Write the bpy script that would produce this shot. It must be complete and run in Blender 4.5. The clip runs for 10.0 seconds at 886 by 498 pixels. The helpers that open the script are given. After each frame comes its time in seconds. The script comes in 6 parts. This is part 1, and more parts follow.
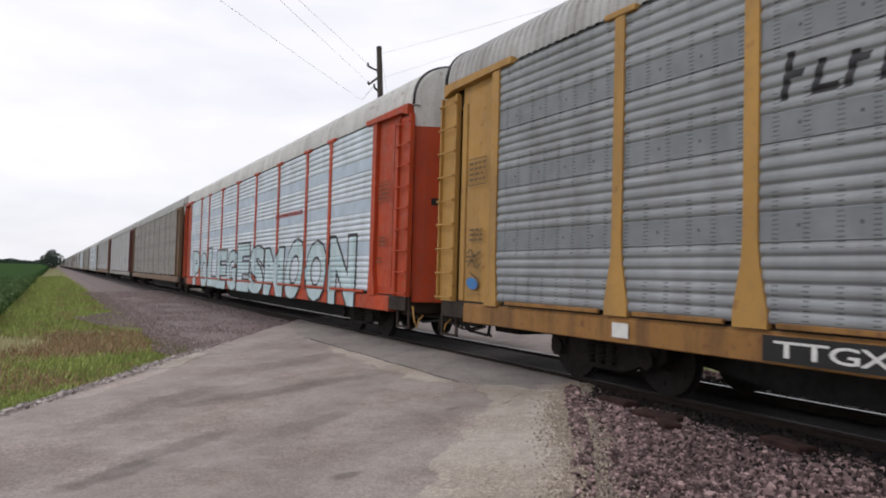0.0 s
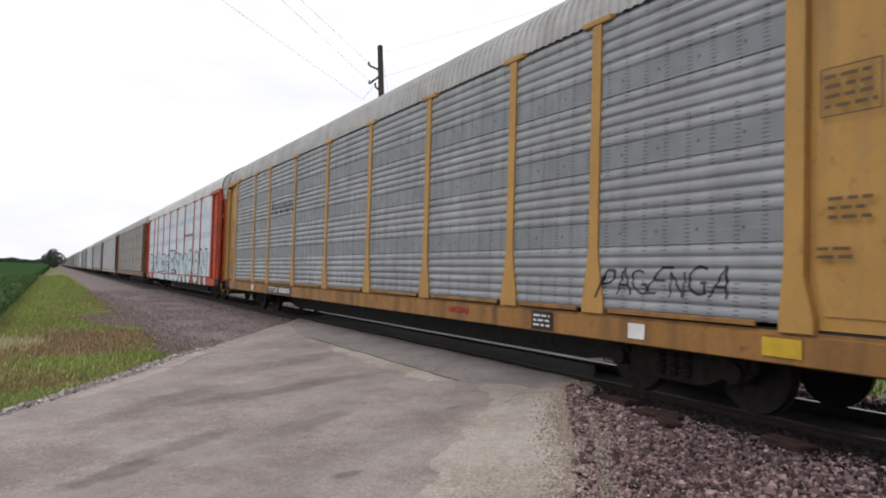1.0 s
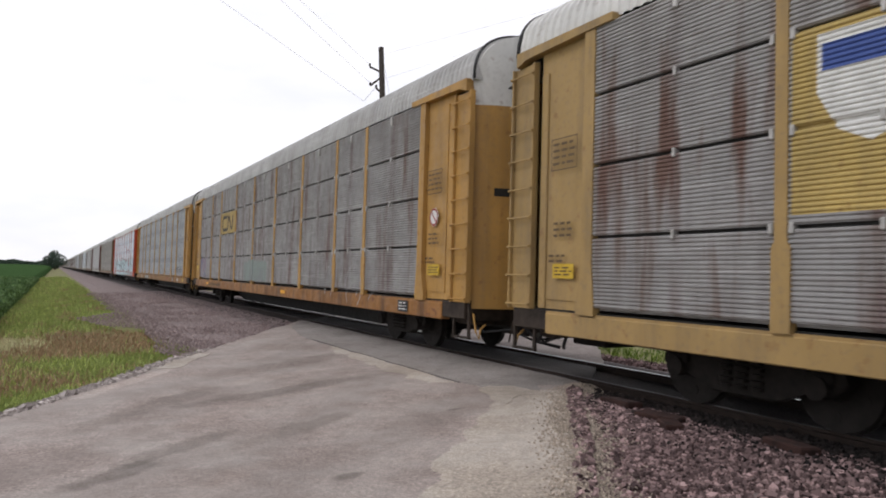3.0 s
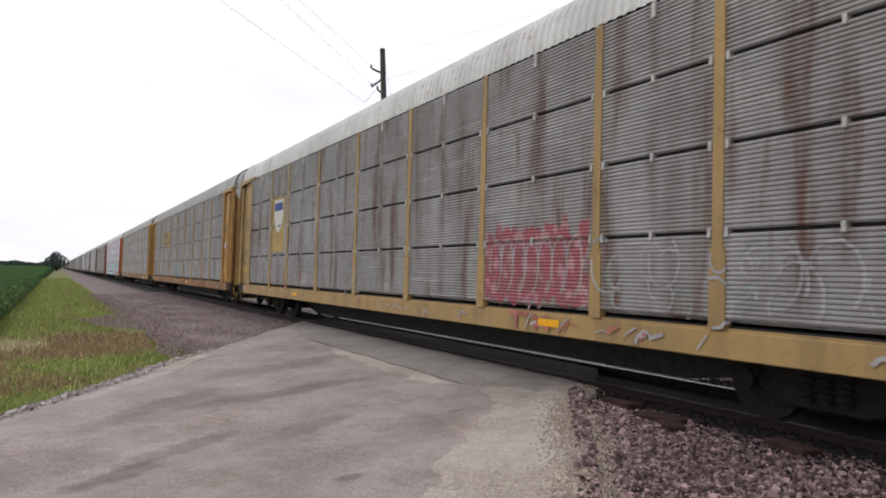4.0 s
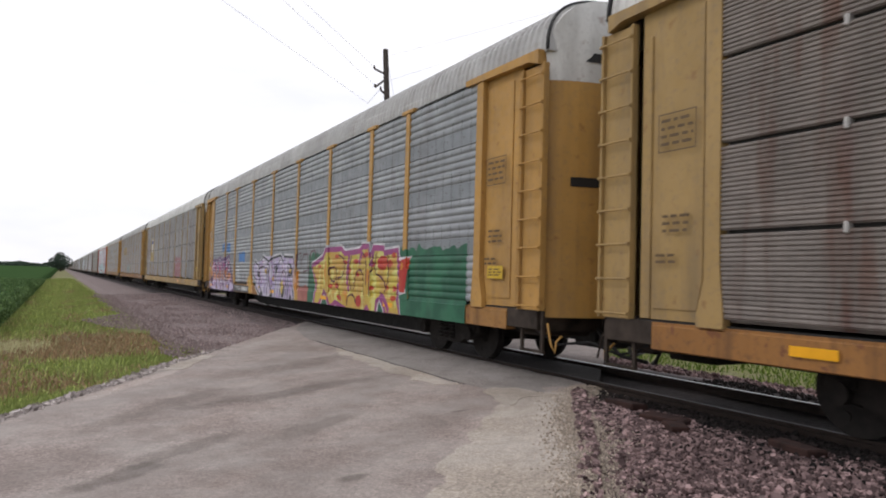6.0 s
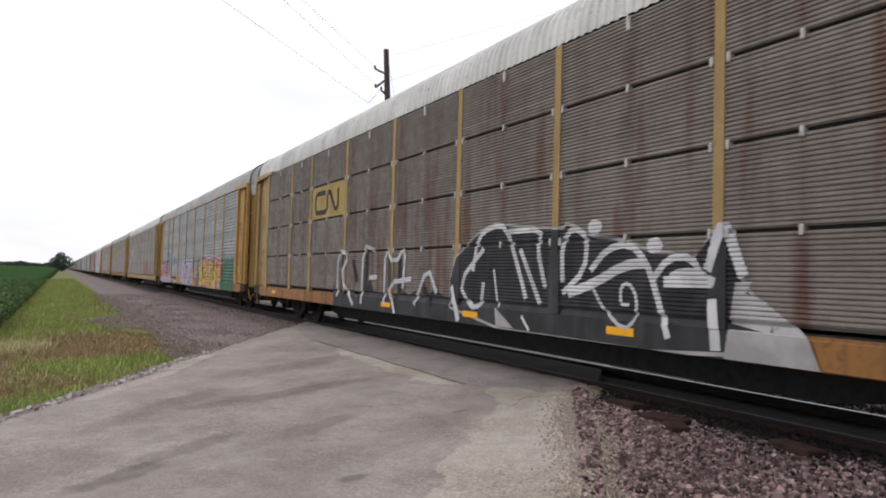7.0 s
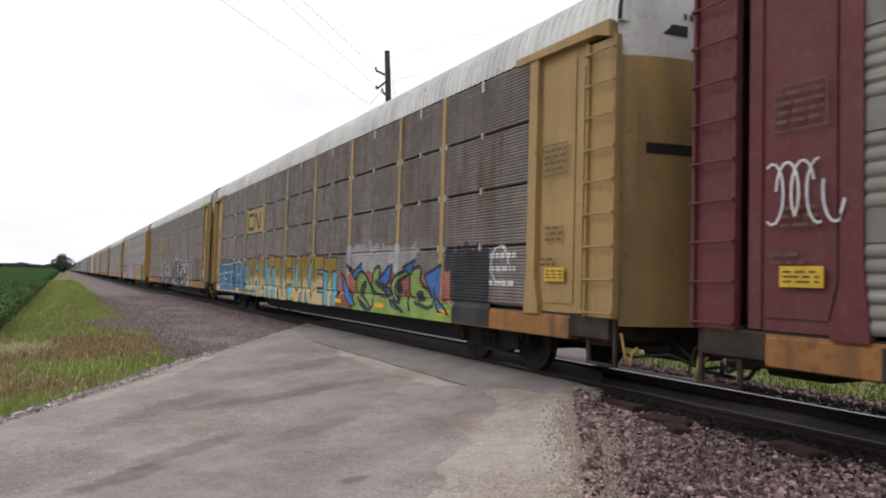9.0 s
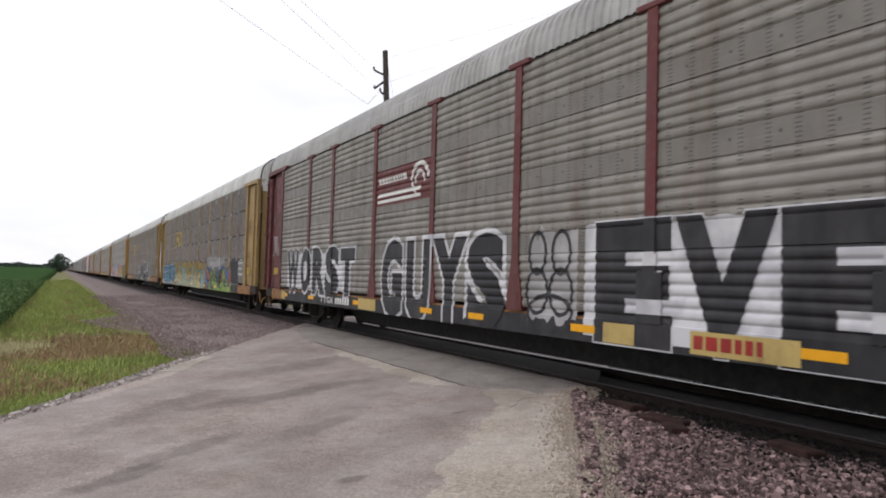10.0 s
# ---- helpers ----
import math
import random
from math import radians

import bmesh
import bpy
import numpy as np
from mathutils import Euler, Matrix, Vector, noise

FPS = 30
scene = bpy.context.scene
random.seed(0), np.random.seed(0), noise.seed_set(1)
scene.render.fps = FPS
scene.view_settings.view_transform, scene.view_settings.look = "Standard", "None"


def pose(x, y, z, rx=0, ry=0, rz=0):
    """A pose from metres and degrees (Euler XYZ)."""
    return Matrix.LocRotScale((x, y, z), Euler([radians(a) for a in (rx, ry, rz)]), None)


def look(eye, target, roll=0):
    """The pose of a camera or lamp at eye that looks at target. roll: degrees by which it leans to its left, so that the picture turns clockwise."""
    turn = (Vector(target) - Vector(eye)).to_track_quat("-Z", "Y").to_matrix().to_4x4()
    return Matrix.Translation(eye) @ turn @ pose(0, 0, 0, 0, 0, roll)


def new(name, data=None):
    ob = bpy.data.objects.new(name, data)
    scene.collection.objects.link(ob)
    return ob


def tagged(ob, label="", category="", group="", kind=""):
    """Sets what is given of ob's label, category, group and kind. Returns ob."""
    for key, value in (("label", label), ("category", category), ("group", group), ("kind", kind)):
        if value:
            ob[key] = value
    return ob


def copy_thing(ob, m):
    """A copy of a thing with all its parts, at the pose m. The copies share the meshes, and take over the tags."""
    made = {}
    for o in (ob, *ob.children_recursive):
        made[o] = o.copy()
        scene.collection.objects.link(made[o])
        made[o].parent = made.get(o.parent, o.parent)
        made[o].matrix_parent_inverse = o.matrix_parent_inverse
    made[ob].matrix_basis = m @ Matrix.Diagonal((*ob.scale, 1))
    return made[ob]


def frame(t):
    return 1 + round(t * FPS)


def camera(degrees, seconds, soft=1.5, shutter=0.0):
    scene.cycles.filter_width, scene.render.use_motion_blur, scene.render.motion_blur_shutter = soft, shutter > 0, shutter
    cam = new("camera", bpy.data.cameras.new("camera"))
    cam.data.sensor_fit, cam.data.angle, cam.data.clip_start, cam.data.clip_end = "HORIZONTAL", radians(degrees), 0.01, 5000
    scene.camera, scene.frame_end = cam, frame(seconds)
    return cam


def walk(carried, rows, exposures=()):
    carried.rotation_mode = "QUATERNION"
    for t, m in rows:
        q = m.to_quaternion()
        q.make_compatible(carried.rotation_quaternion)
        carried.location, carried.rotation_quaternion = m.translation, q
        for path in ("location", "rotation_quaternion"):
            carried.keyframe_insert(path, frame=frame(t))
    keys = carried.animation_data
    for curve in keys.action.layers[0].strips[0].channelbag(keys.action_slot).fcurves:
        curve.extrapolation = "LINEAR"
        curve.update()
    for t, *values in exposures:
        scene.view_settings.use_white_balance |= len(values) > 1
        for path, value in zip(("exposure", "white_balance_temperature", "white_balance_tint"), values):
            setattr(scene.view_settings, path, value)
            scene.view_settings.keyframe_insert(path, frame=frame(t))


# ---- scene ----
# Camera on the road beside a skew level crossing. The track runs along +y, rail tops are at z = RAIL, track centre x = 7.7.
EYE = 1.53
RAIL = 0.08
cam = camera(64.5, 10.0, 1.9, 0.05)


def aim(bearing, pitch):
    b, p = radians(bearing), math.tan(radians(pitch))
    return look((0, 0, EYE), (math.sin(b), math.cos(b), EYE + p), 1.6)


walk(cam, [(t, aim(b, p)) for t, b, p in (
    (0.0, 29.0, 2.2), (0.5, 28.933, 2.165), (1.0, 28.923, 2.121), (1.5, 28.862, 2.1), (2.0, 28.877, 2.133), (2.5, 28.879, 2.194),
    (4.0, 28.724, 2.345), (4.5, 28.69, 2.374), (5.0, 28.574, 2.354), (5.5, 28.501, 2.374), (7.0, 28.417, 2.383), (7.5, 28.37, 2.456),
    (8.0, 28.37, 2.499), (8.5, 28.344, 2.502), (9.0, 28.341, 2.502), (9.5, 28.37, 2.482), (10.0, 28.501, 2.483))],
    exposures=[(0.0, -0.08, 6400, 14), (0.5, 0.03, 6400, 14), (10.0, 0.06, 6400, 14)])

# ---- light: bright overcast, weak wide sun to the left of the track ----
SUN_EL, SUN_AZ = 46, 282
world = bpy.data.worlds.new("overcast_sky")
scene.world = world
world.use_nodes = True
wn, wl = world.node_tree.nodes, world.node_tree.links
wn.clear()
w_out, w_bg, w_sky = wn.new("ShaderNodeOutputWorld"), wn.new("ShaderNodeBackground"), wn.new("ShaderNodeTexSky")
w_sky.sky_type, w_sky.sun_disc = "NISHITA", False
w_sky.sun_elevation, w_sky.sun_rotation = radians(SUN_EL), radians(SUN_AZ)
w_tc, w_map, w_noise, w_ramp, w_mix, w_noise2, w_cloud = (wn.new("ShaderNode" + k) for k in (
    "TexCoord", "Mapping", "TexNoise", "ValToRGB", "MixRGB", "TexNoise", "ValToRGB"))
w_map.inputs["Scale"].default_value = (1.0, 1.0, 3.2)
w_noise.inputs["Scale"].default_value, w_noise.inputs["Detail"].default_value = 2.2, 5
w_noise2.inputs["Scale"].default_value, w_noise2.inputs["Detail"].default_value = 3.4, 6
w_ramp.color_ramp.elements[0].position, w_ramp.color_ramp.elements[1].position = 0.22, 0.5
w_ramp.color_ramp.elements[0].color, w_ramp.color_ramp.elements[1].color = (0.72, 0.72, 0.72, 1), (0.97, 0.97, 0.97, 1)
w_cloud.color_ramp.elements[0].position, w_cloud.color_ramp.elements[1].position = 0.33, 0.62
w_cloud.color_ramp.elements[0].color, w_cloud.color_ramp.elements[1].color = (8.9, 9.1, 9.5, 1), (10.4, 10.4, 10.5, 1)
wl.new(w_tc.outputs["Generated"], w_map.inputs[0])
wl.new(w_map.outputs[0], w_noise.inputs["Vector"])
wl.new(w_map.outputs[0], w_noise2.inputs["Vector"])
wl.new(w_noise.outputs["Fac"], w_ramp.inputs[0])
wl.new(w_noise2.outputs["Fac"], w_cloud.inputs[0])
wl.new(w_ramp.outputs[0], w_mix.inputs[0])
wl.new(w_sky.outputs[0], w_mix.inputs[1])
wl.new(w_cloud.outputs[0], w_mix.inputs[2])
wl.new(w_mix.outputs[0], w_bg.inputs[0])
wl.new(w_bg.outputs[0], w_out.inputs[0])
w_bg.inputs[1].default_value = 0.105
sun = new("sun", bpy.data.lights.new("sun", "SUN"))
sun.data.energy, sun.data.angle, sun.data.color = 0.75, radians(16), (1.0, 0.97, 0.92)
_a, _e = radians(SUN_AZ), radians(SUN_EL)
sun.matrix_world = look((math.sin(_a) * math.cos(_e) * 50, math.cos(_a) * math.cos(_e) * 50, math.sin(_e) * 50), (0, 0, 0))


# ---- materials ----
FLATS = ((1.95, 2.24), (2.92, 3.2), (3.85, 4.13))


class Nodes:
    """A short way to write node graphs."""

    def __init__(self, name):
        self.m = bpy.data.materials.new(name)
        self.m.use_nodes = True
        self.t = self.m.node_tree
        self.bsdf = self.t.nodes["Principled BSDF"]
        tc, info = self.node("TexCoord"), self.node("ObjectInfo")
        off = self.node("VectorMath", operation="SCALE")
        off.inputs[0].default_value = (13.7, 7.9, 5.3)
        self.link(info.outputs["Random"], off.inputs["Scale"])
        self.rand = info.outputs["Random"]
        self.own = tc.outputs["Object"]
        self.shifted = self.vec("ADD", tc.outputs["Object"], off.outputs[0])

    def node(self, kind, **kw):
        n = self.t.nodes.new("ShaderNode" + kind)
        for k, v in kw.items():
            if k == "operation":
                n.operation = v
            if k == "blend":
                n.blend_type = v
        return n

    def link(self, a, b):
        if hasattr(a, "is_output"):
            self.t.links.new(a, b)
        else:
            b.default_value = a

    def vec(self, op, a, b):
        n = self.node("VectorMath", operation=op)
        self.link(a, n.inputs[0])
        self.link(b, n.inputs[1])
        return n.outputs[0]

    def math(self, op, a, b=0.0):
        n = self.node("Math", operation=op)
        self.link(a, n.inputs[0])
        self.link(b, n.inputs[1])
        return n.outputs[0]

    def noise(self, scale, detail=4, squash=(1, 1, 1), rough=0.55, shifted=True):
        n = self.node("TexNoise")
        self.link(self.vec("MULTIPLY", self.shifted if shifted else self.own, squash), n.inputs["Vector"])
        n.inputs["Scale"].default_value, n.inputs["Detail"].default_value, n.inputs["Roughness"].default_value = scale, detail, rough
        return n.outputs["Fac"]

    def ramp(self, fac, lo, hi):
        n = self.node("MapRange")
        self.link(fac, n.inputs[0])
        n.inputs[1].default_value, n.inputs[2].default_value = lo, hi
        return n.outputs[0]

    def mix(self, fac, a, b, blend="MIX"):
        n = self.node("MixRGB", blend=blend)
        self.link(fac, n.inputs[0])
        for v, s in ((a, n.inputs[1]), (b, n.inputs[2])):
            self.link(v if hasattr(v, "is_output") else (*v, 1), s)
        return n.outputs[0]

    def finish(self, color, rough=0.7, metal=0.0, bump=None, strength=0.3, distance=0.01, spec=0.3):
        self.link(color if hasattr(color, "is_output") else (*color, 1), self.bsdf.inputs["Base Color"])
        self.link(rough, self.bsdf.inputs["Roughness"])
        self.bsdf.inputs["Metallic"].default_value = metal
        self.bsdf.inputs["Specular IOR Level"].default_value = spec
        if bump is not None:
            b = self.node("Bump")
            b.inputs["Strength"].default_value, b.inputs["Distance"].default_value = strength, distance
            self.link(bump, b.inputs["Height"])
            self.link(b.outputs[0], self.bsdf.inputs["Normal"])
        return self.m


def mul(c, k):
    return tuple(min(1.0, v * k) for v in c)


def paint(name, color, dirt=(0.09, 0.075, 0.06), amount=0.45, rough=0.55, rust=0.12):
    """Weathered paint on steel: fading, grime that runs down, rust spots."""
    n = Nodes(name)
    c = n.mix(n.ramp(n.noise(0.9, 5), 0.35, 0.7), mul(color, 0.88), mul(color, 1.1))
    c = n.mix(n.math("MULTIPLY", n.ramp(n.noise(3.0, 6, (1, 1, 0.12)), 0.46, 0.75), amount), c, dirt)
    c = n.mix(n.math("MULTIPLY", n.ramp(n.noise(14, 5), 0.52, 0.75), amount * 0.7), c, mul(dirt, 1.5))
    c = n.mix(n.math("MULTIPLY", n.ramp(n.noise(5.5, 6), 0.62, 0.72), rust * 4), c, (0.17, 0.07, 0.03))
    return n.finish(c, n.ramp(n.noise(6), -0.6 + rough * 0.6, 1.6 - rough), 0.0, n.noise(40), 0.12, 0.004)


def sheet_metal(name, color, streak, amount, dots=False, rough=0.5, rusty=0.0, flats=None):
    """Galvanised corrugated siding: dull zinc, vertical grime runs, punched rows of small holes."""
    n = Nodes(name)
    c = n.mix(n.ramp(n.noise(1.2, 5), 0.3, 0.72), mul(color, 0.82), mul(color, 1.14))
    c = n.mix(n.math("MULTIPLY", n.ramp(n.noise(2.6, 6, (1, 1, 0.09)), 0.44, 0.72), amount), c, streak)
    c = n.mix(n.math("MULTIPLY", n.ramp(n.noise(9, 6, (1, 0.25, 1.6)), 0.48, 0.74), amount * 0.8), c, mul(streak, 1.25))
    c = n.mix(n.math("MULTIPLY", n.ramp(n.noise(1.0, 5, (1, 0.35, 16), 0.7), 0.58, 0.72), 0.5), c, mul(color, 1.75))
    sep = n.node("SeparateXYZ")
    n.link(n.own, sep.inputs[0])
    # Flat bands between the rib groups take their own tone by height.
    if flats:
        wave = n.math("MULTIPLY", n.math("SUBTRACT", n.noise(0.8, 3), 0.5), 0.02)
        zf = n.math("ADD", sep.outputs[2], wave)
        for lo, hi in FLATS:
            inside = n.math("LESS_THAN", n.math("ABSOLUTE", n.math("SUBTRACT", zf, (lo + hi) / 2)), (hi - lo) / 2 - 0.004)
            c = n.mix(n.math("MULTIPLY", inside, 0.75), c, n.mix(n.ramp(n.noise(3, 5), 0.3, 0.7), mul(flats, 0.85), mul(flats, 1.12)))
    if rusty:
        c = n.mix(n.math("MULTIPLY", n.ramp(n.noise(2.4, 5, (1, 1.3, 0.16)), 0.53, 0.68), rusty), c, (0.12, 0.055, 0.036))
        run = n.ramp(n.math("ADD", n.math("ABSOLUTE", sep.outputs[1]), n.math("MULTIPLY", n.noise(3.5, 5, (1, 2, 0.1)), 0.3)), 0.3, 0.12)
        c = n.mix(n.math("MULTIPLY", n.math("MULTIPLY", run, n.ramp(n.noise(1.6, 4, (1, 1, 0.6)), 0.4, 0.62)), min(1, rusty * 0.9)), c, (0.11, 0.06, 0.055))
    if dots:
        y, z = sep.outputs[1], sep.outputs[2]
        col = n.math("LESS_THAN", n.math("ABSOLUTE", n.math("SUBTRACT", n.math("FRACT", n.math("MULTIPLY", y, 3.1)), 0.5)), 0.13)
        hole = n.math("LESS_THAN", n.math("ABSOLUTE", n.math("SUBTRACT", n.math("FRACT", n.math("MULTIPLY", y, 31)), 0.5)), 0.3)
        row = n.math("LESS_THAN", n.math("ABSOLUTE", n.math("SUBTRACT", n.math("FRACT", n.math("MULTIPLY", z, 22.0)), 0.5)), 0.17)
        band = n.math("LESS_THAN", n.math("FRACT", n.math("DIVIDE", n.math("ADD", z, 0.0), 0.93)), 0.66)
        fac = n.math("MULTIPLY", n.math("MULTIPLY", col, hole), n.math("MULTIPLY", row, band))
        c = n.mix(n.math("MULTIPLY", fac, 0.9), c, (0.03, 0.032, 0.035))
        rivet = n.math("LESS_THAN", n.math("ABSOLUTE", n.math("SUBTRACT", n.math("FRACT", n.math("MULTIPLY", y, 1.7)), 0.5)), 0.03)
        for level in (2.1, 3.07, 4.0):
            here = n.math("LESS_THAN", n.math("ABSOLUTE", n.math("SUBTRACT", z, level)), 0.018)
            c = n.mix(n.math("MULTIPLY", n.math("MULTIPLY", rivet, here), 0.75), c, (0.06, 0.055, 0.05))
    return n.finish(c, n.ramp(n.noise(5), rough - 0.62, rough + 0.6), 0.2, n.noise(18, 3), 0.1, 0.006)


def speckled(name, colors, scale, bump_scale, strength, distance, rough=0.9, patch=None):
    n = Nodes(name)
    c = n.mix(n.ramp(n.noise(scale, 8, rough=0.7, shifted=False), 0.34, 0.68), colors[0], colors[1])
    c = n.mix(n.ramp(n.noise(scale * 0.06, 5, shifted=False), 0.42, 0.66), c, colors[2])
    if patch:
        c = n.mix(n.ramp(n.noise(0.22, 6, shifted=False), 0.5, 0.64), c, patch)
    return n.finish(c, rough, 0, n.noise(bump_scale, 6, rough=0.7, shifted=False), strength, distance)


def plain(name, color, rough=0.6, metal=0.0, vary=0.2, scale=8.0):
    n = Nodes(name)
    c = n.mix(n.ramp(n.noise(scale, 5), 0.3, 0.7), mul(color, 1 - vary), mul(color, 1 + vary))
    return n.finish(c, rough, metal, n.noise(scale * 5), 0.1, 0.004)


def island(name, lo, hi, rough=0.8, back=0.0):
    """For stones, blades and leaves: each island gets its own tone."""
    n = Nodes(name)
    g = n.node("NewGeometry")
    ramp = n.node("ValToRGB")
    n.link(g.outputs["Random Per Island"], ramp.inputs[0])
    ramp.color_ramp.elements[0].color, ramp.color_ramp.elements[1].color = (*lo, 1), (*mul(hi, 1.35), 1)
    mid = ramp.color_ramp.elements.new(0.72)
    mid.color = (*[(a + 1.6 * b) / 2.6 for a, b in zip(lo, hi)], 1)
    c = n.mix(n.ramp(n.noise(0.35, 4, shifted=False), 0.35, 0.65), ramp.outputs[0], n.mix(0.45, ramp.outputs[0], mul(lo, 1.1)))
    return n.finish(c, rough, 0, spec=0.2)


BLACK_STEEL = plain("black_steel", (0.022, 0.021, 0.02), 0.75, 0.1, 0.4)
TRUCK_STEEL = plain("truck_grime", (0.017, 0.014, 0.012), 0.85, 0.1, 0.45)
WHEEL_STEEL = plain("wheel_steel", (0.02, 0.017, 0.015), 0.8, 0.2, 0.3)
RAIL_TOP = plain("rail_steel", (0.22, 0.215, 0.21), 0.28, 0.95, 0.15)
# Near rail's top: the dark train's reflection is set in its colour.
RAIL_NEAR_DARK = plain("dark_reflection_rail_steel", (0.06, 0.054, 0.05), 0.5, 0.6, 0.2)
RAIL_SIDE = plain("rail_rust", (0.03, 0.021, 0.017), 0.85, 0.2, 0.3)
TIE_WOOD = plain("creosoted_timber", (0.02, 0.017, 0.015), 0.9, 0, 0.35)
END_GRIME = plain("end_grime", (0.035, 0.026, 0.02), 0.85, 0.1, 0.6, 4.0)
RUBBER = plain("rubber", (0.018, 0.018, 0.019), 0.6, 0, 0.2)
POLE_WOOD = plain("pole_timber", (0.06, 0.05, 0.045), 0.9, 0, 0.3)
WIRE = plain("wire_metal", (0.5, 0.52, 0.55), 0.6, 0.0, 0.1)


# ---- mesh helpers ----
def mesh_of(name, verts, faces, material, smooth=False):
    me = bpy.data.meshes.new(name)
    me.from_pydata([tuple(v) for v in verts], [], faces)
    me.materials.append(material)
    if smooth:
        me.polygons.foreach_set("use_smooth", [True] * len(me.polygons))
    me.update()
    return me


def bm_mesh(name, bm, material, smooth=False):
    me = bpy.data.meshes.new(name)
    bmesh.ops.recalc_face_normals(bm, faces=bm.faces)
    bm.to_mesh(me)
    bm.free()
    me.materials.append(material)
    if smooth:
        me.polygons.foreach_set("use_smooth", [True] * len(me.polygons))
    return me


def put(name, me, parent=None, m=None, label=""):
    ob = new(name, me)
    if parent is not None:
        ob.parent = parent
    if m is not None:
        ob.matrix_basis = m
    if label:
        tagged(ob, label)
    return ob


def part(name, bm, material, parent, label="", m=None, smooth=False):
    return put(name, bm_mesh(name, bm, material, smooth), parent, m, label)


def box(bm, lo, hi, bevel=0.0):
    r = bmesh.ops.create_cube(bm, size=1.0)
    c = [(a + b) / 2 for a, b in zip(lo, hi)]
    s = [abs(b - a) for a, b in zip(lo, hi)]
    bmesh.ops.transform(bm, matrix=Matrix.Translation(c) @ Matrix.Diagonal((*s, 1)), verts=r["verts"])
    if bevel:
        bmesh.ops.bevel(bm, geom=list({e for v in r["verts"] for e in v.link_edges}), offset=bevel, segments=1, affect="EDGES")
    return bm


def rod(bm, a, b, r, n=8, r2=None):
    a, b = Vector(a), Vector(b)
    m = Matrix.Translation((a + b) / 2) @ (b - a).to_track_quat("Z", "Y").to_matrix().to_4x4()
    bmesh.ops.create_cone(bm, cap_ends=True, segments=n, radius1=r, radius2=r if r2 is None else r2, depth=(b - a).length, matrix=m)
    return bm


def prism(bm, outline, axis, lo, hi):
    """An outline in the two other axes, thick from lo to hi along axis."""
    def at(p, w):
        q = list(p)
        q.insert(axis, w)
        return q
    a = [bm.verts.new(at(p, lo)) for p in outline]
    b = [bm.verts.new(at(p, hi)) for p in outline]
    bm.faces.new(a)
    bm.faces.new(b[::-1])
    k = len(outline)
    for i in range(k):
        bm.faces.new((a[i], b[i], b[(i + 1) % k], a[(i + 1) % k]))
    return bm


def tube(name, pts, r, material, parent=None, label=""):
    """A round hose or wire through the points."""
    bm = bmesh.new()
    rings = []
    pts = [Vector(p) for p in pts]
    for i, p in enumerate(pts):
        d = (pts[min(i + 1, len(pts) - 1)] - pts[max(i - 1, 0)]).normalized()
        q = d.to_track_quat("Z", "Y")
        rings.append([bm.verts.new(p + q @ Vector((r * math.cos(a), r * math.sin(a), 0))) for a in [k * math.tau / 6 for k in range(6)]])
    for u, v in zip(rings, rings[1:]):
        for k in range(6):
            bm.faces.new((u[k], u[(k + 1) % 6], v[(k + 1) % 6], v[k]))
    bm.faces.new(rings[0][::-1])
    bm.faces.new(rings[-1])
    return part(name, bm, material, parent, label, None, True)


def sag(a, b, drop, n=10):
    a, b = Vector(a), Vector(b)
    return [a.lerp(b, i / n) - Vector((0, 0, drop * 4 * (i / n) * (1 - i / n))) for i in range(n + 1)]


# ---- ground ----
def ground_height(x, y):
    """Level beside the track bed, falling gently to the field; lower on the far side."""
    if x > 7.7:
        return -0.55
    return -0.36 - 0.26 * min(1, max(0, (2.5 - x) / 5.5))


def ground_sheet():
    xs = sorted({-3000.0, -900, -300, -120, -60, -40, *np.arange(-30, 40.1, 0.8).round(2).tolist(), 60, 120, 300, 900, 3000})
    ys = sorted({-3000.0, -600, -150, -60, *np.arange(-30, 70.1, 0.8).round(2).tolist(), 80, 95, 120, 160, 250, 400, 700, 1500, 3000})
    verts = [(x, y, ground_height(x, y) + (0.03 * noise.noise(Vector((x * 0.5, y * 0.5, 0))) if abs(x) < 35 else 0)) for y in ys for x in xs]
    w = len(xs)
    faces = [(j * w + i, j * w + i + 1, (j + 1) * w + i + 1, (j + 1) * w + i) for j in range(len(ys) - 1) for i in range(w - 1)]
    n = Nodes("verge_soil")
    c = n.mix(n.ramp(n.noise(14, 7, rough=0.7, shifted=False), 0.35, 0.7), (0.10, 0.075, 0.055), (0.23, 0.19, 0.15))
    c = n.mix(n.ramp(n.noise(0.5, 6, shifted=False), 0.3, 0.5), c, (0.17, 0.17, 0.06))
    m = n.finish(c, 0.95, 0, n.noise(22, 6, shifted=False), 0.5, 0.03)
    return tagged(put("ground", mesh_of("ground", verts, faces, m, True)), "grassy soil verge with bare brown patches", "ground", kind="structure")


def bed_z(x):
    """Ballast bed: flat under the ties, a long low spread on the road's side, a steeper shoulder beyond."""
    d = abs(x - 7.7)
    if d < 1.75:
        return -0.05
    return max(-0.05 - (d - 1.75) * 0.06, road_z(x) - 0.07) if x < 7.7 else -0.05 - (d - 1.75) * 0.11


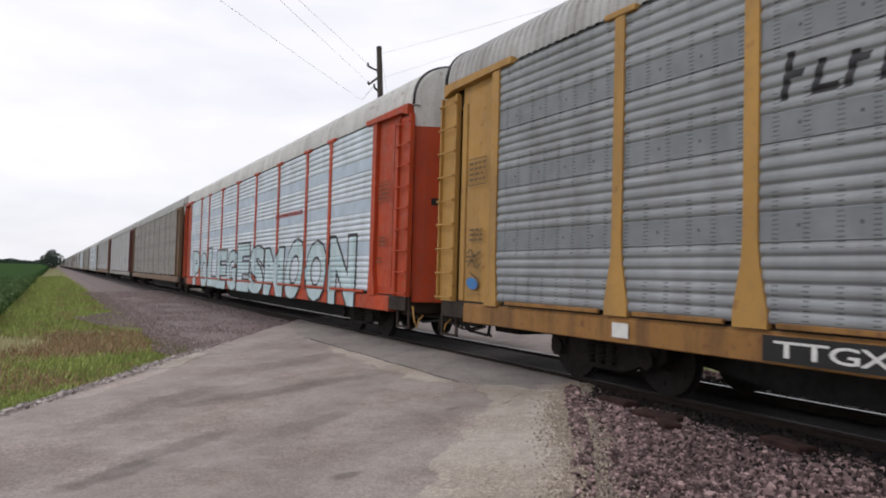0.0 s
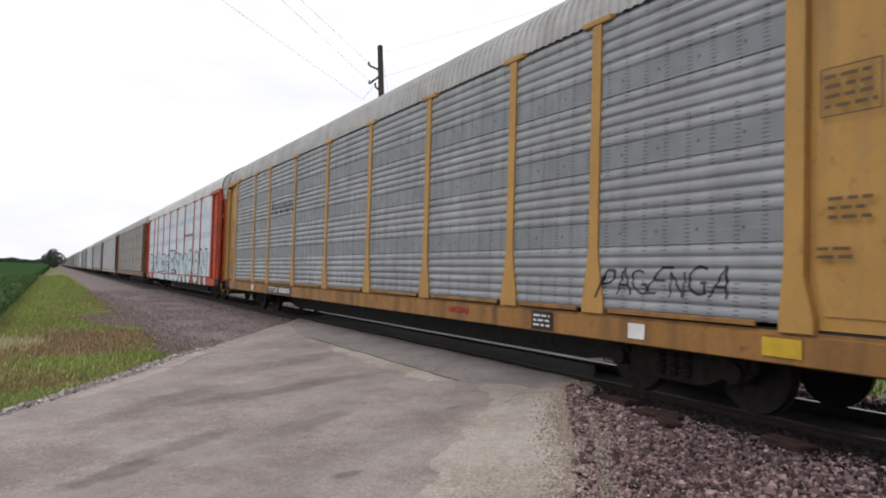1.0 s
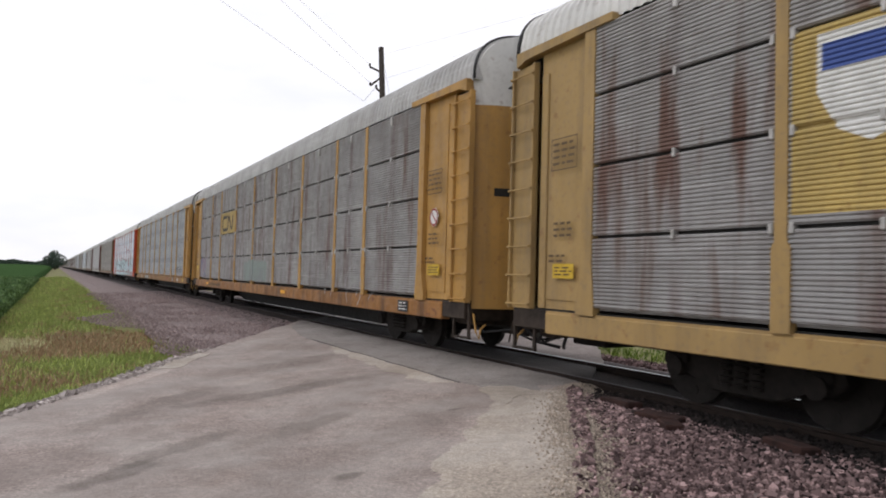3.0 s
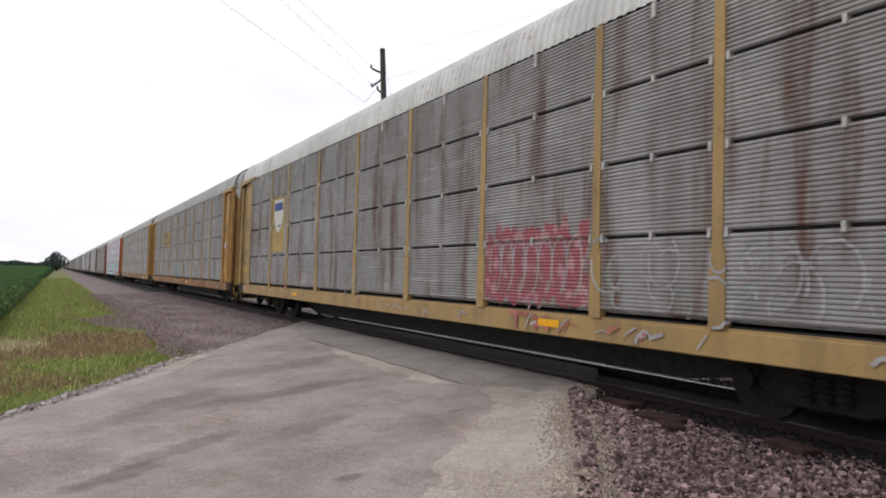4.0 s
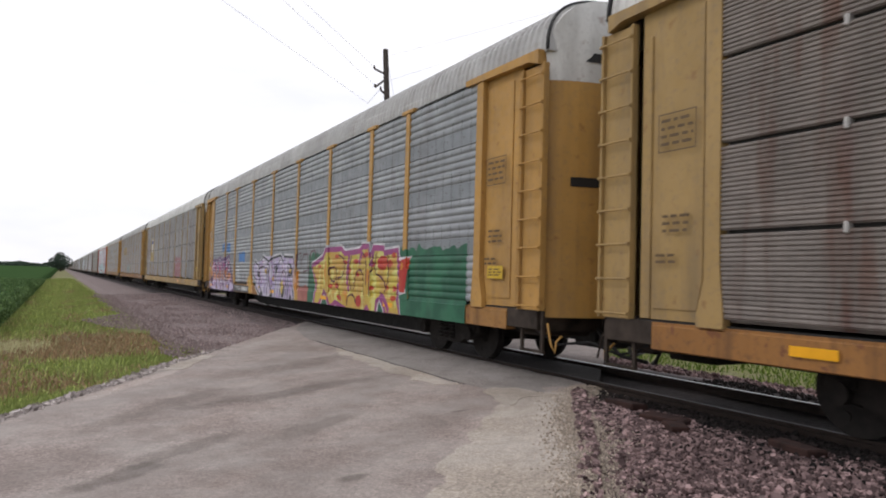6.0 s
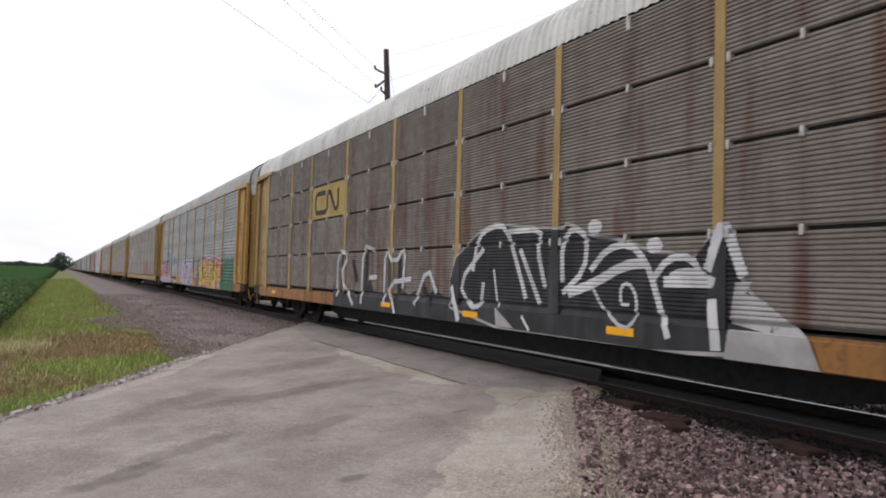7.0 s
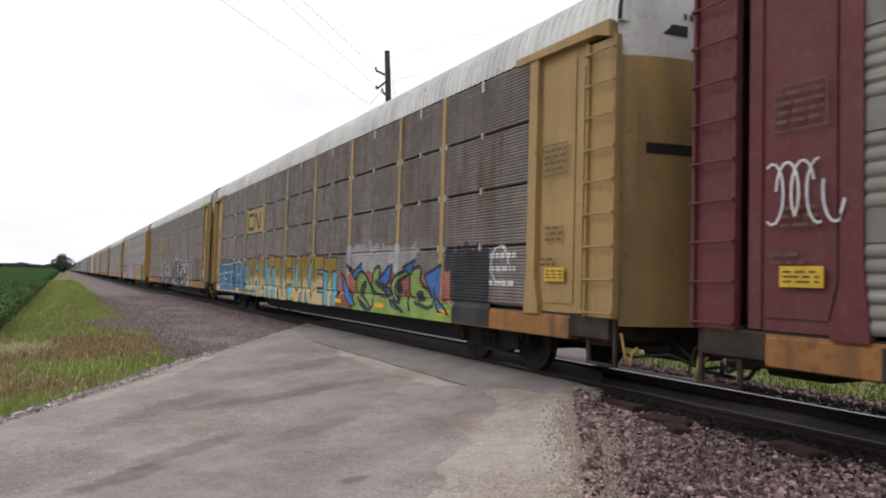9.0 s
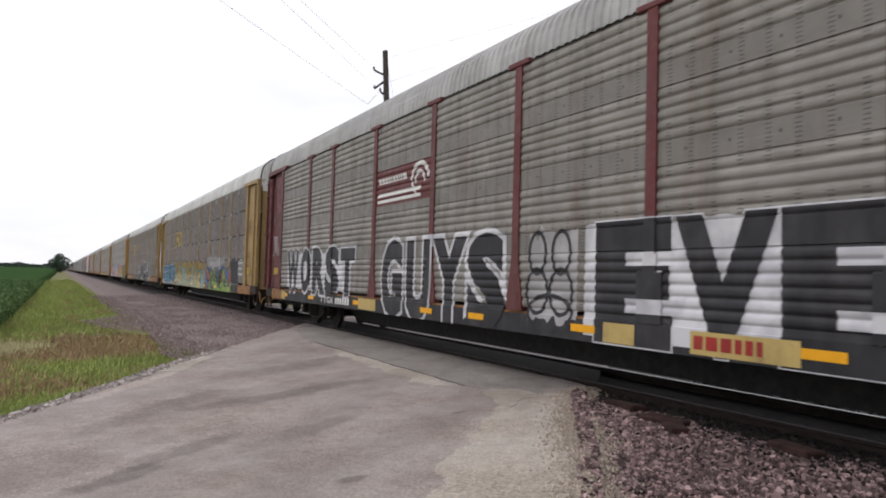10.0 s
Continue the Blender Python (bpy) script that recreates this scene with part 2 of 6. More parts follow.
def ballast_bed():
    xs = [7.7 + d for d in (-5.2, -4.6, -4.0, -3.4, -2.8, -2.2, -1.75, -0.9, 0, 0.9, 1.75, 2.2, 2.8, 3.4, 4.0, 4.6, 5.2)]
    ys = [-400, -100, -40, *np.arange(-20, 60, 0.7).tolist(), 80, 120, 200, 400, 900, 1800]
    verts = []
    for y in ys:
        for x in xs:
            e = abs(x - 7.7) > 5
            wob = noise.noise(Vector((x * 0.9, y * 0.45, 3))) * 0.05
            verts.append((x + (0.5 * noise.noise(Vector((0, y * 0.3, 9))) if e else 0), y, bed_z(x) + wob * (abs(x - 7.7) > 1.8) - (0.12 if e else 0)))
    w = len(xs)
    faces = [(j * w + i, j * w + i + 1, (j + 1) * w + i + 1, (j + 1) * w + i) for j in range(len(ys) - 1) for i in range(w - 1)]
    n = Nodes("crushed_stone")
    v = n.node("TexVoronoi")
    n.link(n.own, v.inputs["Vector"])
    v.inputs["Scale"].default_value = 17
    c = n.mix(n.ramp(v.outputs["Color"], 0.1, 0.9), (0.15, 0.117, 0.112), (0.275, 0.218, 0.208))
    c = n.mix(n.ramp(n.noise(0.35, 5, shifted=False), 0.4, 0.65), c, (0.18, 0.142, 0.133))
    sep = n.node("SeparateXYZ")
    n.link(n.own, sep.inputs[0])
    # Shade under the train, put into the stone colour as a dark band.
    train_shade = n.ramp(n.math("ADD", n.math("ABSOLUTE", n.math("SUBTRACT", sep.outputs[0], 7.7)), n.noise(1.5, 4, shifted=False)), 3.0, 2.25)
    c = n.mix(n.math("MULTIPLY", train_shade, 0.85), c, (0.009, 0.008, 0.008))
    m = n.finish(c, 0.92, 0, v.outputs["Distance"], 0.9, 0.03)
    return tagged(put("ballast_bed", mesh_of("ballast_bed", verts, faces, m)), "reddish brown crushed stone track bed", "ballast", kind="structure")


ROAD_NEAR = [(-40.0, -64.0), (-20, -32), (-3, -4.6), (0.2, 0.2), (2.7, 3.1), (3.6, 4.15), (4.4, 5.1), (5.4, 6.4), (6.4, 7.7), (6.88, 8.1)]
ROAD_FAR = [(-40.0, -57.0), (-20, -24), (-5.5, -1.2), (-0.43, 9.0), (1.21, 12.0), (2.2, 14.05), (3.7, 16.6), (5.0, 18.7), (6.2, 20.6), (6.88, 21.6)]


def road_z(x):
    k = min(1, max(0, (x - 2.0) / 4.2))
    j = min(1, max(0, (x - 5.9) / 0.9))
    return -0.14 + 0.125 * k * k * (3 - 2 * k) + 0.055 * j * j * (3 - 2 * j)


def along(line, k):
    f = k * (len(line) - 1)
    i = min(int(f), len(line) - 2)
    a, b = Vector(line[i]), Vector(line[i + 1])
    return a.lerp(b, f - i)


def asphalt_material(name, tone, stains=()):
    """Worn asphalt: coarse pale chips in dark binder, faint wheel lanes along the road, stains and dusty patches with soft uneven edges."""
    n = Nodes(name)
    v = n.node("TexVoronoi")
    n.link(n.own, v.inputs["Vector"])
    v.inputs["Scale"].default_value = 48
    c = n.mix(n.ramp(v.outputs["Color"], 0.1, 0.9), mul(tone, 0.74), mul(tone, 1.28))
    c = n.mix(0.75, c, n.mix(n.ramp(n.noise(30, 8, rough=0.85, shifted=False), 0.34, 0.66), (0.5, 0.5, 0.5), (1.14, 1.14, 1.14)), "MULTIPLY")
    c = n.mix(0.7, c, n.mix(n.ramp(n.noise(5, 7, rough=0.7, shifted=False), 0.36, 0.64), (0.68, 0.67, 0.67), (1.06, 1.05, 1.05)), "MULTIPLY")
    turned = n.node("Mapping")
    n.link(n.own, turned.inputs[0])
    turned.inputs["Rotation"].default_value = (0, 0, radians(46))
    lane = n.node("TexNoise")
    n.link(n.vec("MULTIPLY", turned.outputs[0], (1.0, 0.14, 1)), lane.inputs["Vector"])
    lane.inputs["Scale"].default_value, lane.inputs["Detail"].default_value = 1.25, 8
    c = n.mix(n.math("MULTIPLY", n.ramp(lane.outputs["Fac"], 0.48, 0.62), 0.5), c, mul(tone, 0.5))
    c = n.mix(n.math("MULTIPLY", n.ramp(n.noise(0.8, 8, rough=0.65, shifted=False), 0.4, 0.72), 0.5), c, mul((1, 0.94, 0.87), tone[0] * 1.3))
    c = n.mix(n.math("MULTIPLY", n.ramp(n.noise(2.3, 8, rough=0.7, shifted=False), 0.5, 0.75), 0.45), c, mul(tone, 0.6))
    warp = n.math("SUBTRACT", n.noise(2.2, 7, rough=0.7, shifted=False), 0.5)
    for x, y, length, width, angle, shade, amount in stains:
        here = n.node("Mapping")
        here.vector_type = "TEXTURE"
        n.link(n.own, here.inputs[0])
        here.inputs["Location"].default_value = (x, y, -0.1)
        here.inputs["Rotation"].default_value = (0, 0, radians(angle))
        here.inputs["Scale"].default_value = (length, width, 1)
        far = n.node("VectorMath", operation="LENGTH")
        n.link(n.vec("MULTIPLY", here.outputs[0], (1, 1, 0)), far.inputs[0])
        fac = n.ramp(n.math("ADD", far.outputs["Value"], n.math("MULTIPLY", warp, 1.6)), 1.05, 0.6)
        c = n.mix(n.math("MULTIPLY", fac, amount), c, (shade, shade * 0.99, shade * 0.98), "MULTIPLY")
    return n.finish(c, 0.9, 0, n.mix(0.5, v.outputs["Distance"], n.noise(45, 7, rough=0.75, shifted=False)), 0.6, 0.012)


# x, y, half length, half width, turn, tone, strength
STAINS = ((2.9, 9.7, 2.0, 0.3, 22, 0.66, 0.9), (3.9, 12.4, 1.5, 0.45, 35, 0.7, 0.9), (0.5, 6.3, 0.6, 0.16, 40, 0.6, 0.9), (1.2, 7.1, 0.9, 0.2, 42, 0.68, 0.9),
          (1.2, 9.3, 1.9, 0.28, 52, 0.72, 0.9), (2.2, 5.5, 0.2, 0.09, 20, 0.6, 0.9), (4.3, 7.4, 0.16, 0.06, 10, 0.6, 0.9), (4.4, 15.2, 1.2, 0.6, 45, 0.8, 0.8), (2.4, 7.4, 1.4, 0.2, 35, 0.78, 0.9),
          (1.1, 11.4, 2.2, 0.14, 60, 1.3, 0.8), (4.1, 6.3, 1.6, 0.35, 52, 1.22, 0.8), (3.1, 11.0, 1.5, 0.22, 28, 1.16, 0.8), (1.9, 8.6, 1.8, 0.2, 40, 1.12, 0.8), (0.9, 5.4, 1.2, 0.2, 45, 1.14, 0.8))
ASPHALT = asphalt_material("worn_asphalt", (0.352, 0.293, 0.263), STAINS)
ASPHALT_PATCH = asphalt_material("patched_asphalt", (0.29, 0.26, 0.24))
# Crossing panel: under-train shade set in the tone; the tarred crack shares it.
CROSSING_DARK = asphalt_material("shade_and_tar_asphalt", (0.07, 0.063, 0.06))
ASPHALT_PALE = asphalt_material("pale_gravelly_asphalt", (0.45, 0.39, 0.325))


def strip(name, near, far, rows, cols, lift, material, ragged=0.0, thick=0.2):
    """A slab of paving between two plan lines, with a ragged rim and side faces."""
    verts, faces = [], []
    for j in range(rows + 1):
        for i in range(cols + 1):
            p = along(near, j / rows).lerp(along(far, j / rows), i / cols)
            k = ragged if i in (0, cols) or j in (0, rows) else 0
            k = k * 0.6 if rows > 100 else k
            x = p.x + k * (noise.noise(Vector((p.x * 2.3, p.y * 2.3, 1))) + 0.6 * noise.noise(Vector((p.x * 9, p.y * 9, 1))))
            y = p.y + k * noise.noise(Vector((p.x * 2.3, p.y * 2.3, 7)))
            verts.append((x, y, road_z(x) + lift + 0.012 * noise.noise(Vector((x * 0.7, y * 0.7, 2)))))
    w = cols + 1
    faces = [(j * w + i, j * w + i + 1, (j + 1) * w + i + 1, (j + 1) * w + i) for j in range(rows) for i in range(cols)]
    rim = [i for i in range(w)] + [j * w + cols for j in range(1, rows + 1)] + [rows * w + i for i in range(cols - 1, -1, -1)] + [j * w for j in range(rows - 1, 0, -1)]
    base = len(verts)
    verts += [(verts[i][0], verts[i][1], verts[i][2] - thick) for i in rim]
    k = len(rim)
    faces += [(rim[i], base + i, base + (i + 1) % k, rim[(i + 1) % k]) for i in range(k)]
    me = mesh_of(name, verts, faces, material, False)
    return me


def road():
    r = tagged(put("road", strip("road", ROAD_NEAR, ROAD_FAR, 420, 24, 0.0, ASPHALT, 0.1)), "worn pale grey asphalt country road with cracks", "road", kind="structure")
    near = [(8.7, 9.7), (12, 13.6), (30, 36)]
    far = [(8.7, 23.6), (12, 29), (30, 60)]
    put("far_road", strip("far_road", near, far, 20, 8, -0.0, ASPHALT, 0.1), r)
    put("crossing_panel", strip("crossing_panel", [(7.13, 8.2), (8.27, 9.4)], [(7.13, 21.7), (8.27, 23.3)], 4, 10, 0.0, CROSSING_DARK, 0.0), r)
    put("apron", strip("apron", [(5.3, 8.9), (5.5, 8.3), (5.75, 8.45), (5.95, 7.95), (6.2, 8.3), (6.5, 8.05), (6.86, 8.2)], [(5.3, 16.5), (5.5, 17.6), (5.75, 18.6), (5.95, 19.6), (6.2, 20.3), (6.5, 20.9), (6.86, 21.5)], 48, 40, 0.006, ASPHALT_PATCH, 0.06, 0.05), r, label="darker asphalt apron beside the rails")
    put("joint", strip("joint", [(4.85, 9.2), (5.29, 9.0)], [(5.0, 13.6), (5.29, 14.6)], 4, 60, 0.007, ASPHALT_PALE, 0.16, 0.05), r, label="pale worn joint line in the asphalt")
    put("crack", strip("crack", [(5.29, 9.0), (5.31, 9.0)], [(5.29, 15.8), (5.31, 15.8)], 2, 60, 0.013, CROSSING_DARK, 0.01, 0.05), r, label="dark tarred crack beside the joint")
    put("patch", strip("patch", [(5.0, 7.3), (5.55, 7.7), (5.9, 7.6)], [(5.1, 8.2), (5.55, 8.6), (5.85, 8.35)], 14, 10, 0.0085, ASPHALT_PALE, 0.12, 0.05), r, label="pale dusty patch at the apron's edge")
    put("shoulder", strip("shoulder", [(1.3, 1.65), (3.4, 4.1), (5.25, 6.4), (6.25, 7.7)], [(0.5, 2.0), (2.6, 4.9), (4.5, 7.1), (5.8, 8.25)], 90, 14, 0.003, ASPHALT_PALE, 0.16, 0.12), r, label="pale crumbling gravelly asphalt edge")
    put("edge_slab", strip("edge_slab", [(1.8, 12.55), (2.85, 14.5)], [(1.45, 12.55), (2.5, 14.6)], 24, 5, 0.006, ASPHALT_PALE, 0.12, 0.1), r, label="pale crumbled slab edge of the road")
    return r


def rail(x, head, label):
    prof = [(-0.075, -0.185), (0.075, -0.185), (0.075, -0.165), (0.012, -0.145), (0.009, -0.05), (0.036, -0.035), (0.036, -0.004), (-0.036, -0.004), (-0.036, -0.035), (-0.009, -0.05), (-0.012, -0.145), (-0.075, -0.165)]
    root = put("rail", bm_mesh("rail", prism(bmesh.new(), [(x + a, b + RAIL) for a, b in prof], 1, -400, 1800), RAIL_SIDE))
    part("rail_head", box(bmesh.new(), (x - 0.026, -400, RAIL - 0.004), (x + 0.03, 1800, RAIL)), head, root, "running surface")
    return tagged(root, label, "rail", group="rails of the track")


def ties():
    me = bm_mesh("tie", box(bmesh.new(), (-1.3, -0.115, -0.18), (1.3, 0.115, 0.0), 0.012), TIE_WOOD)
    root = tagged(put("ties", None), "dark creosoted timber railway ties", "tie", group="")
    root["kind"] = "structure"
    for i in range(120):
        y = -14 + i * 0.53
        put("tie", me, root, pose(7.7 + random.uniform(-0.03, 0.03), y, RAIL - 0.145, 0, 0, random.uniform(-1, 1)))
    return root


ground_sheet()
ballast_bed()
road()
rail(6.98, RAIL_NEAR_DARK, "steel rail, top coloured dark as the reflected train, rusty web")
rail(8.42, RAIL_TOP, "steel rail with a polished top and rusty web")
ties()


# ---- autorack cars: local y runs forward, z = 0 is the road level, the side at x = -1.6 faces the road ----
HALF, PITCH, TRUCK_AT = 1.6, 28.1, 9.7
BAYS = (2.7, 1.9, 2.78, 2.78, 2.78, 2.78, 2.78, 1.9, 2.7)
PANEL_END, BODY_END = sum(BAYS) / 2, 13.43
Z_SILL, Z_DECK, Z_LOW, Z_EAVE = 0.77, 1.12, 1.15, 4.86
SHEET = (Z_EAVE - Z_LOW) / 4
POSTS = [sum(BAYS[:i]) - PANEL_END for i in range(len(BAYS) + 1)]
CACHE = {}


def cached(key, make):
    if key not in CACHE:
        CACHE[key] = make()
    return CACHE[key]


def profile(style):
    """Rows (z, depth outwards from the side plane) of the siding, from bottom to top."""
    rows = []
    if style == "banded":
        z, flats = Z_LOW, (*FLATS, (4.85, 4.856))
        for lo, hi in flats:
            k = round((lo - z) / 0.138)
            w = (lo - 0.012 - z) / k
            for i in range(k):
                a = z + 0.004 + i * w
                rows += [(a, 0.016), (a + w * 0.22, 0.034), (a + w * 0.36, 0.038), (a + w * 0.56, 0.038), (a + w * 0.7, 0.033), (a + w * 0.92, 0.016)]
            rows += [(lo - 0.005, 0.012), (lo, 0.03), (hi - 0.004, 0.03)]
            z = hi
        return rows
    for s in range(4):
        z0 = Z_LOW + s * SHEET
        rows += [(z0 + 0.002, -0.055), (z0 + 0.034, -0.055), (z0 + 0.036, 0.03)]
        for k in range(18):
            a = z0 + 0.04 + k * 0.0491
            rows += [(a, 0.028), (a + 0.014, 0.044), (a + 0.03, 0.044), (a + 0.044, 0.028)]
    return rows


def panel_mesh(style, width, material):
    def make():
        rows = profile(style)
        verts = [(-d, y, z) for z, d in rows for y in (-width / 2, width / 2)]
        n = len(rows)
        faces = [(2 * i, 2 * i + 1, 2 * i + 3, 2 * i + 2) for i in range(n - 1)]
        b = len(verts)
        verts += [(0.06, y, z) for z in (Z_LOW, Z_EAVE) for y in (-width / 2, width / 2)]
        faces += [(b, b + 2, b + 3, b + 1), (0, b, b + 1, 1), (2 * n - 2, 2 * n - 1, b + 3, b + 2)]
        faces += [tuple([b] + [2 * i for i in range(n)] + [b + 2]), tuple([b + 1, b + 3] + [2 * i + 1 for i in range(n - 1, -1, -1)])]
        return mesh_of("panel", verts, faces, material)
    return cached(("panel", style, width, material.name), make)


def post_mesh(style, material):
    def make():
        bm = bmesh.new()
        if style == "banded":
            w, z1 = 0.085, Z_EAVE + 0.02
            out = [(-w, z1), (-w, 2.0), (-w - 0.02, 1.75), (-0.2, Z_DECK + 0.13), (-0.2, Z_DECK - 0.02), (0.2, Z_DECK - 0.02), (0.2, Z_DECK + 0.13), (w + 0.02, 1.75), (w, 2.0), (w, z1)]
            prism(bm, out, 0, -0.058, 0.05)
            box(bm, (-0.075, -0.27, Z_EAVE - 0.03), (0.03, 0.27, Z_EAVE + 0.05), 0.01)
        else:
            w = 0.068
            out = [(-w, Z_EAVE), (-w, 1.95), (-w - 0.035, 1.9), (-w - 0.035, Z_DECK - 0.04), (w + 0.035, Z_DECK - 0.04), (w + 0.035, 1.9), (w, 1.95), (w, Z_EAVE)]
            prism(bm, out, 0, -0.058, 0.05)
        return bm_mesh("post", bm, material)
    return cached(("post", style, material.name), make)


def bracket_mesh(material):
    def make():
        bm = box(bmesh.new(), (-0.07, -0.024, -0.055), (0.03, 0.024, 0.055), 0.012)
        return bm_mesh("bracket", bm, material)
    return cached(("bracket", material.name), make)


def hanger_mesh(material):
    """Strap that holds the top sheet under the eave."""
    def make():
        bm = box(bmesh.new(), (-0.075, -0.035, -0.2), (0.03, 0.035, -0.01), 0.012)
        return bm_mesh("hanger", bm, material)
    return cached(("hanger", material.name), make)


def seam_mesh(w):
    """Black strip that stands in for the shade in the gap between two sheets."""
    return cached(("seam", w), lambda: bm_mesh("seam", box(bmesh.new(), (0.015, -w / 2 + 0.06, -0.0165), (0.05, w / 2 - 0.06, 0.0165)), BLACK_STEEL))


def lip_mesh(w, material):
    """Raised lip on the sill below one panel."""
    return cached(("lip", w, material.name), lambda: bm_mesh("sill_lip", box(bmesh.new(), (-0.07, -w / 2 + 0.3, Z_DECK - 0.005), (-0.03, w / 2 - 0.3, Z_DECK + 0.05), 0.006), material))


def roof_outline(shrink=0.0):
    pts = []
    for i in range(25):
        a = math.pi * i / 24
        c, s = math.cos(a), math.sin(a)
        pts.append((-(HALF - 0.03 - shrink) * math.copysign(abs(c) ** 0.62, c), Z_EAVE + 0.05 + (0.88 - shrink) * abs(s) ** 0.8))
    return pts


def roof_mesh(material, style):
    def make():
        pitch = 0.17
        ys, k = [], int(2 * BODY_END / pitch)
        for i in range(k):
            a = -BODY_END + 2 * BODY_END * i / k
            w = 2 * BODY_END / k
            ys += [(a + w * 0.05, 0.045), (a + w * 0.4, 0.045), (a + w * 0.55, 0.0), (a + w * 0.9, 0.0)]
        verts, faces = [], []
        base = [(Vector(p), None) for p in roof_outline()]
        mid = Vector((0, Z_EAVE))
        for y, up in ys:
            for p, _ in base:
                q = p + (p - mid).normalized() * up * (1 if abs(p.x) < HALF - 0.1 else 0.6)
                verts.append((q.x, y, q.y))
        w = len(base)
        faces = [(j * w + i, j * w + i + 1, (j + 1) * w + i + 1, (j + 1) * w + i) for j in range(len(ys) - 1) for i in range(w - 1)]
        faces += [tuple(range(w)), tuple(range((len(ys) - 1) * w, len(ys) * w))[::-1]]
        return mesh_of("roof", verts, faces, material)
    return cached(("roof", material.name, style), make)


def end_curve(k=14):
    """Plan of the bowed end doors: (x, extra y)."""
    return [(-1.5 + 3.0 * i / k, 0.34 * (1 - abs(-1 + 2 * i / k) ** 2.6)) for i in range(k + 1)]


def end_door_mesh(material, z0, z1, name):
    def make():
        cur = end_curve()
        verts = [(x, BODY_END - 0.12 + d, z) for z in (z0, z1) for x, d in cur] + [(x, BODY_END - 0.3, z) for z in (z0, z1) for x, d in cur]
        w = len(cur)
        faces = [(i, i + 1, w + i + 1, w + i) for i in range(w - 1)] + [(i, i + 1, 2 * w + i + 1, 2 * w + i) for i in range(w - 1)]
        faces += [(w + i, w + i + 1, 3 * w + i + 1, 3 * w + i) for i in range(w - 1)]
        return mesh_of(name, verts, faces, material, False)
    return cached((name, material.name, z0), make)


def end_cap_mesh(material):
    """Roof-coloured top of the end: follows the arch and bows out like the doors."""
    def make():
        cur = end_curve(24)
        top = roof_outline(0.02)
        verts, faces = [], []
        for (x, d), (px, pz) in zip(cur, top):
            verts += [(x, BODY_END - 0.118 + d, 4.5), (px, BODY_END - 0.118 + d * 0.92, max(pz, 4.5)), (px, BODY_END - 0.3, max(pz, 4.5) + 0.006)]
        for i in range(24):
            a, b = 3 * i, 3 * i + 3
            faces += [(a, b, b + 1, a + 1), (a + 1, b + 1, b + 2, a + 2)]
        return mesh_of("end_cap", verts, faces, material, False)
    return cached(("end_cap", material.name), make)


def sill_mesh(material):
    def make():
        bm = bmesh.new()
        box(bm, (-HALF - 0.03, -BODY_END + 0.9, Z_SILL), (-HALF + 0.16, BODY_END - 0.9, Z_DECK - 0.06), 0.012)
        box(bm, (-HALF - 0.01, -BODY_END + 0.6, Z_DECK - 0.06), (-HALF + 0.16, BODY_END - 0.6, Z_DECK - 0.03))
        return bm_mesh("side_sill", bm, material)
    return cached(("sill", material.name), make)


def ladder_meshes(material):
    def make():
        bm = bmesh.new()
        for y in (0.02, 0.55):
            box(bm, (-0.07, y - 0.02, 1.1), (-0.01, y + 0.02, 4.72), 0.006)
        box(bm, (-0.012, 0.0, 1.1), (0.03, 0.57, 4.72))
        rung = rod(bmesh.new(), (-0.095, 0.01, 0), (-0.095, 0.56, 0), 0.014, 6)
        for y in (0.015, 0.555):
            box(rung, (-0.105, y - 0.012, -0.02), (-0.06, y + 0.012, 0.02))
        return bm_mesh("ladder", bm, material), bm_mesh("rung", rung, material)
    return cached(("ladder", material.name), make)


def corner_meshes(material):
    """Corner post, recessed side plate and header of an end section, on the +y end."""
    def make():
        post = bmesh.new()
        prism(post, [(0, Z_EAVE + 0.05), (0, 1.75), (-0.05, Z_DECK + 0.1), (-0.05, Z_DECK - 0.04), (0.3, Z_DECK - 0.04), (0.3, Z_DECK + 0.1), (0.2, 1.6), (0.2, Z_EAVE + 0.05)], 0, -0.06, 0.06)
        plate = box(bmesh.new(), (0.03, 0.2, Z_DECK), (0.1, 1.22, 4.82))
        box(plate, (0.0, 1.05, Z_DECK), (0.1, 1.2, 4.5), 0.01)
        prism(plate, [(0.28, 4.66), (0.28, 1.6), (0.36, 1.25), (1.0, 1.25), (1.0, 4.66)], 0, 0.012, 0.032)
        head = bmesh.new()
        prism(head, [(-0.35, Z_EAVE - 0.02), (-0.35, Z_EAVE + 0.08), (1.75, Z_EAVE + 0.08), (1.75, Z_EAVE - 0.14), (1.5, Z_EAVE - 0.06)], 0, -0.085, 0.08)
        return bm_mesh("corner_post", post, material), bm_mesh("side_plate", plate, material), bm_mesh("header", head, material)
    return cached(("corner", material.name), make)


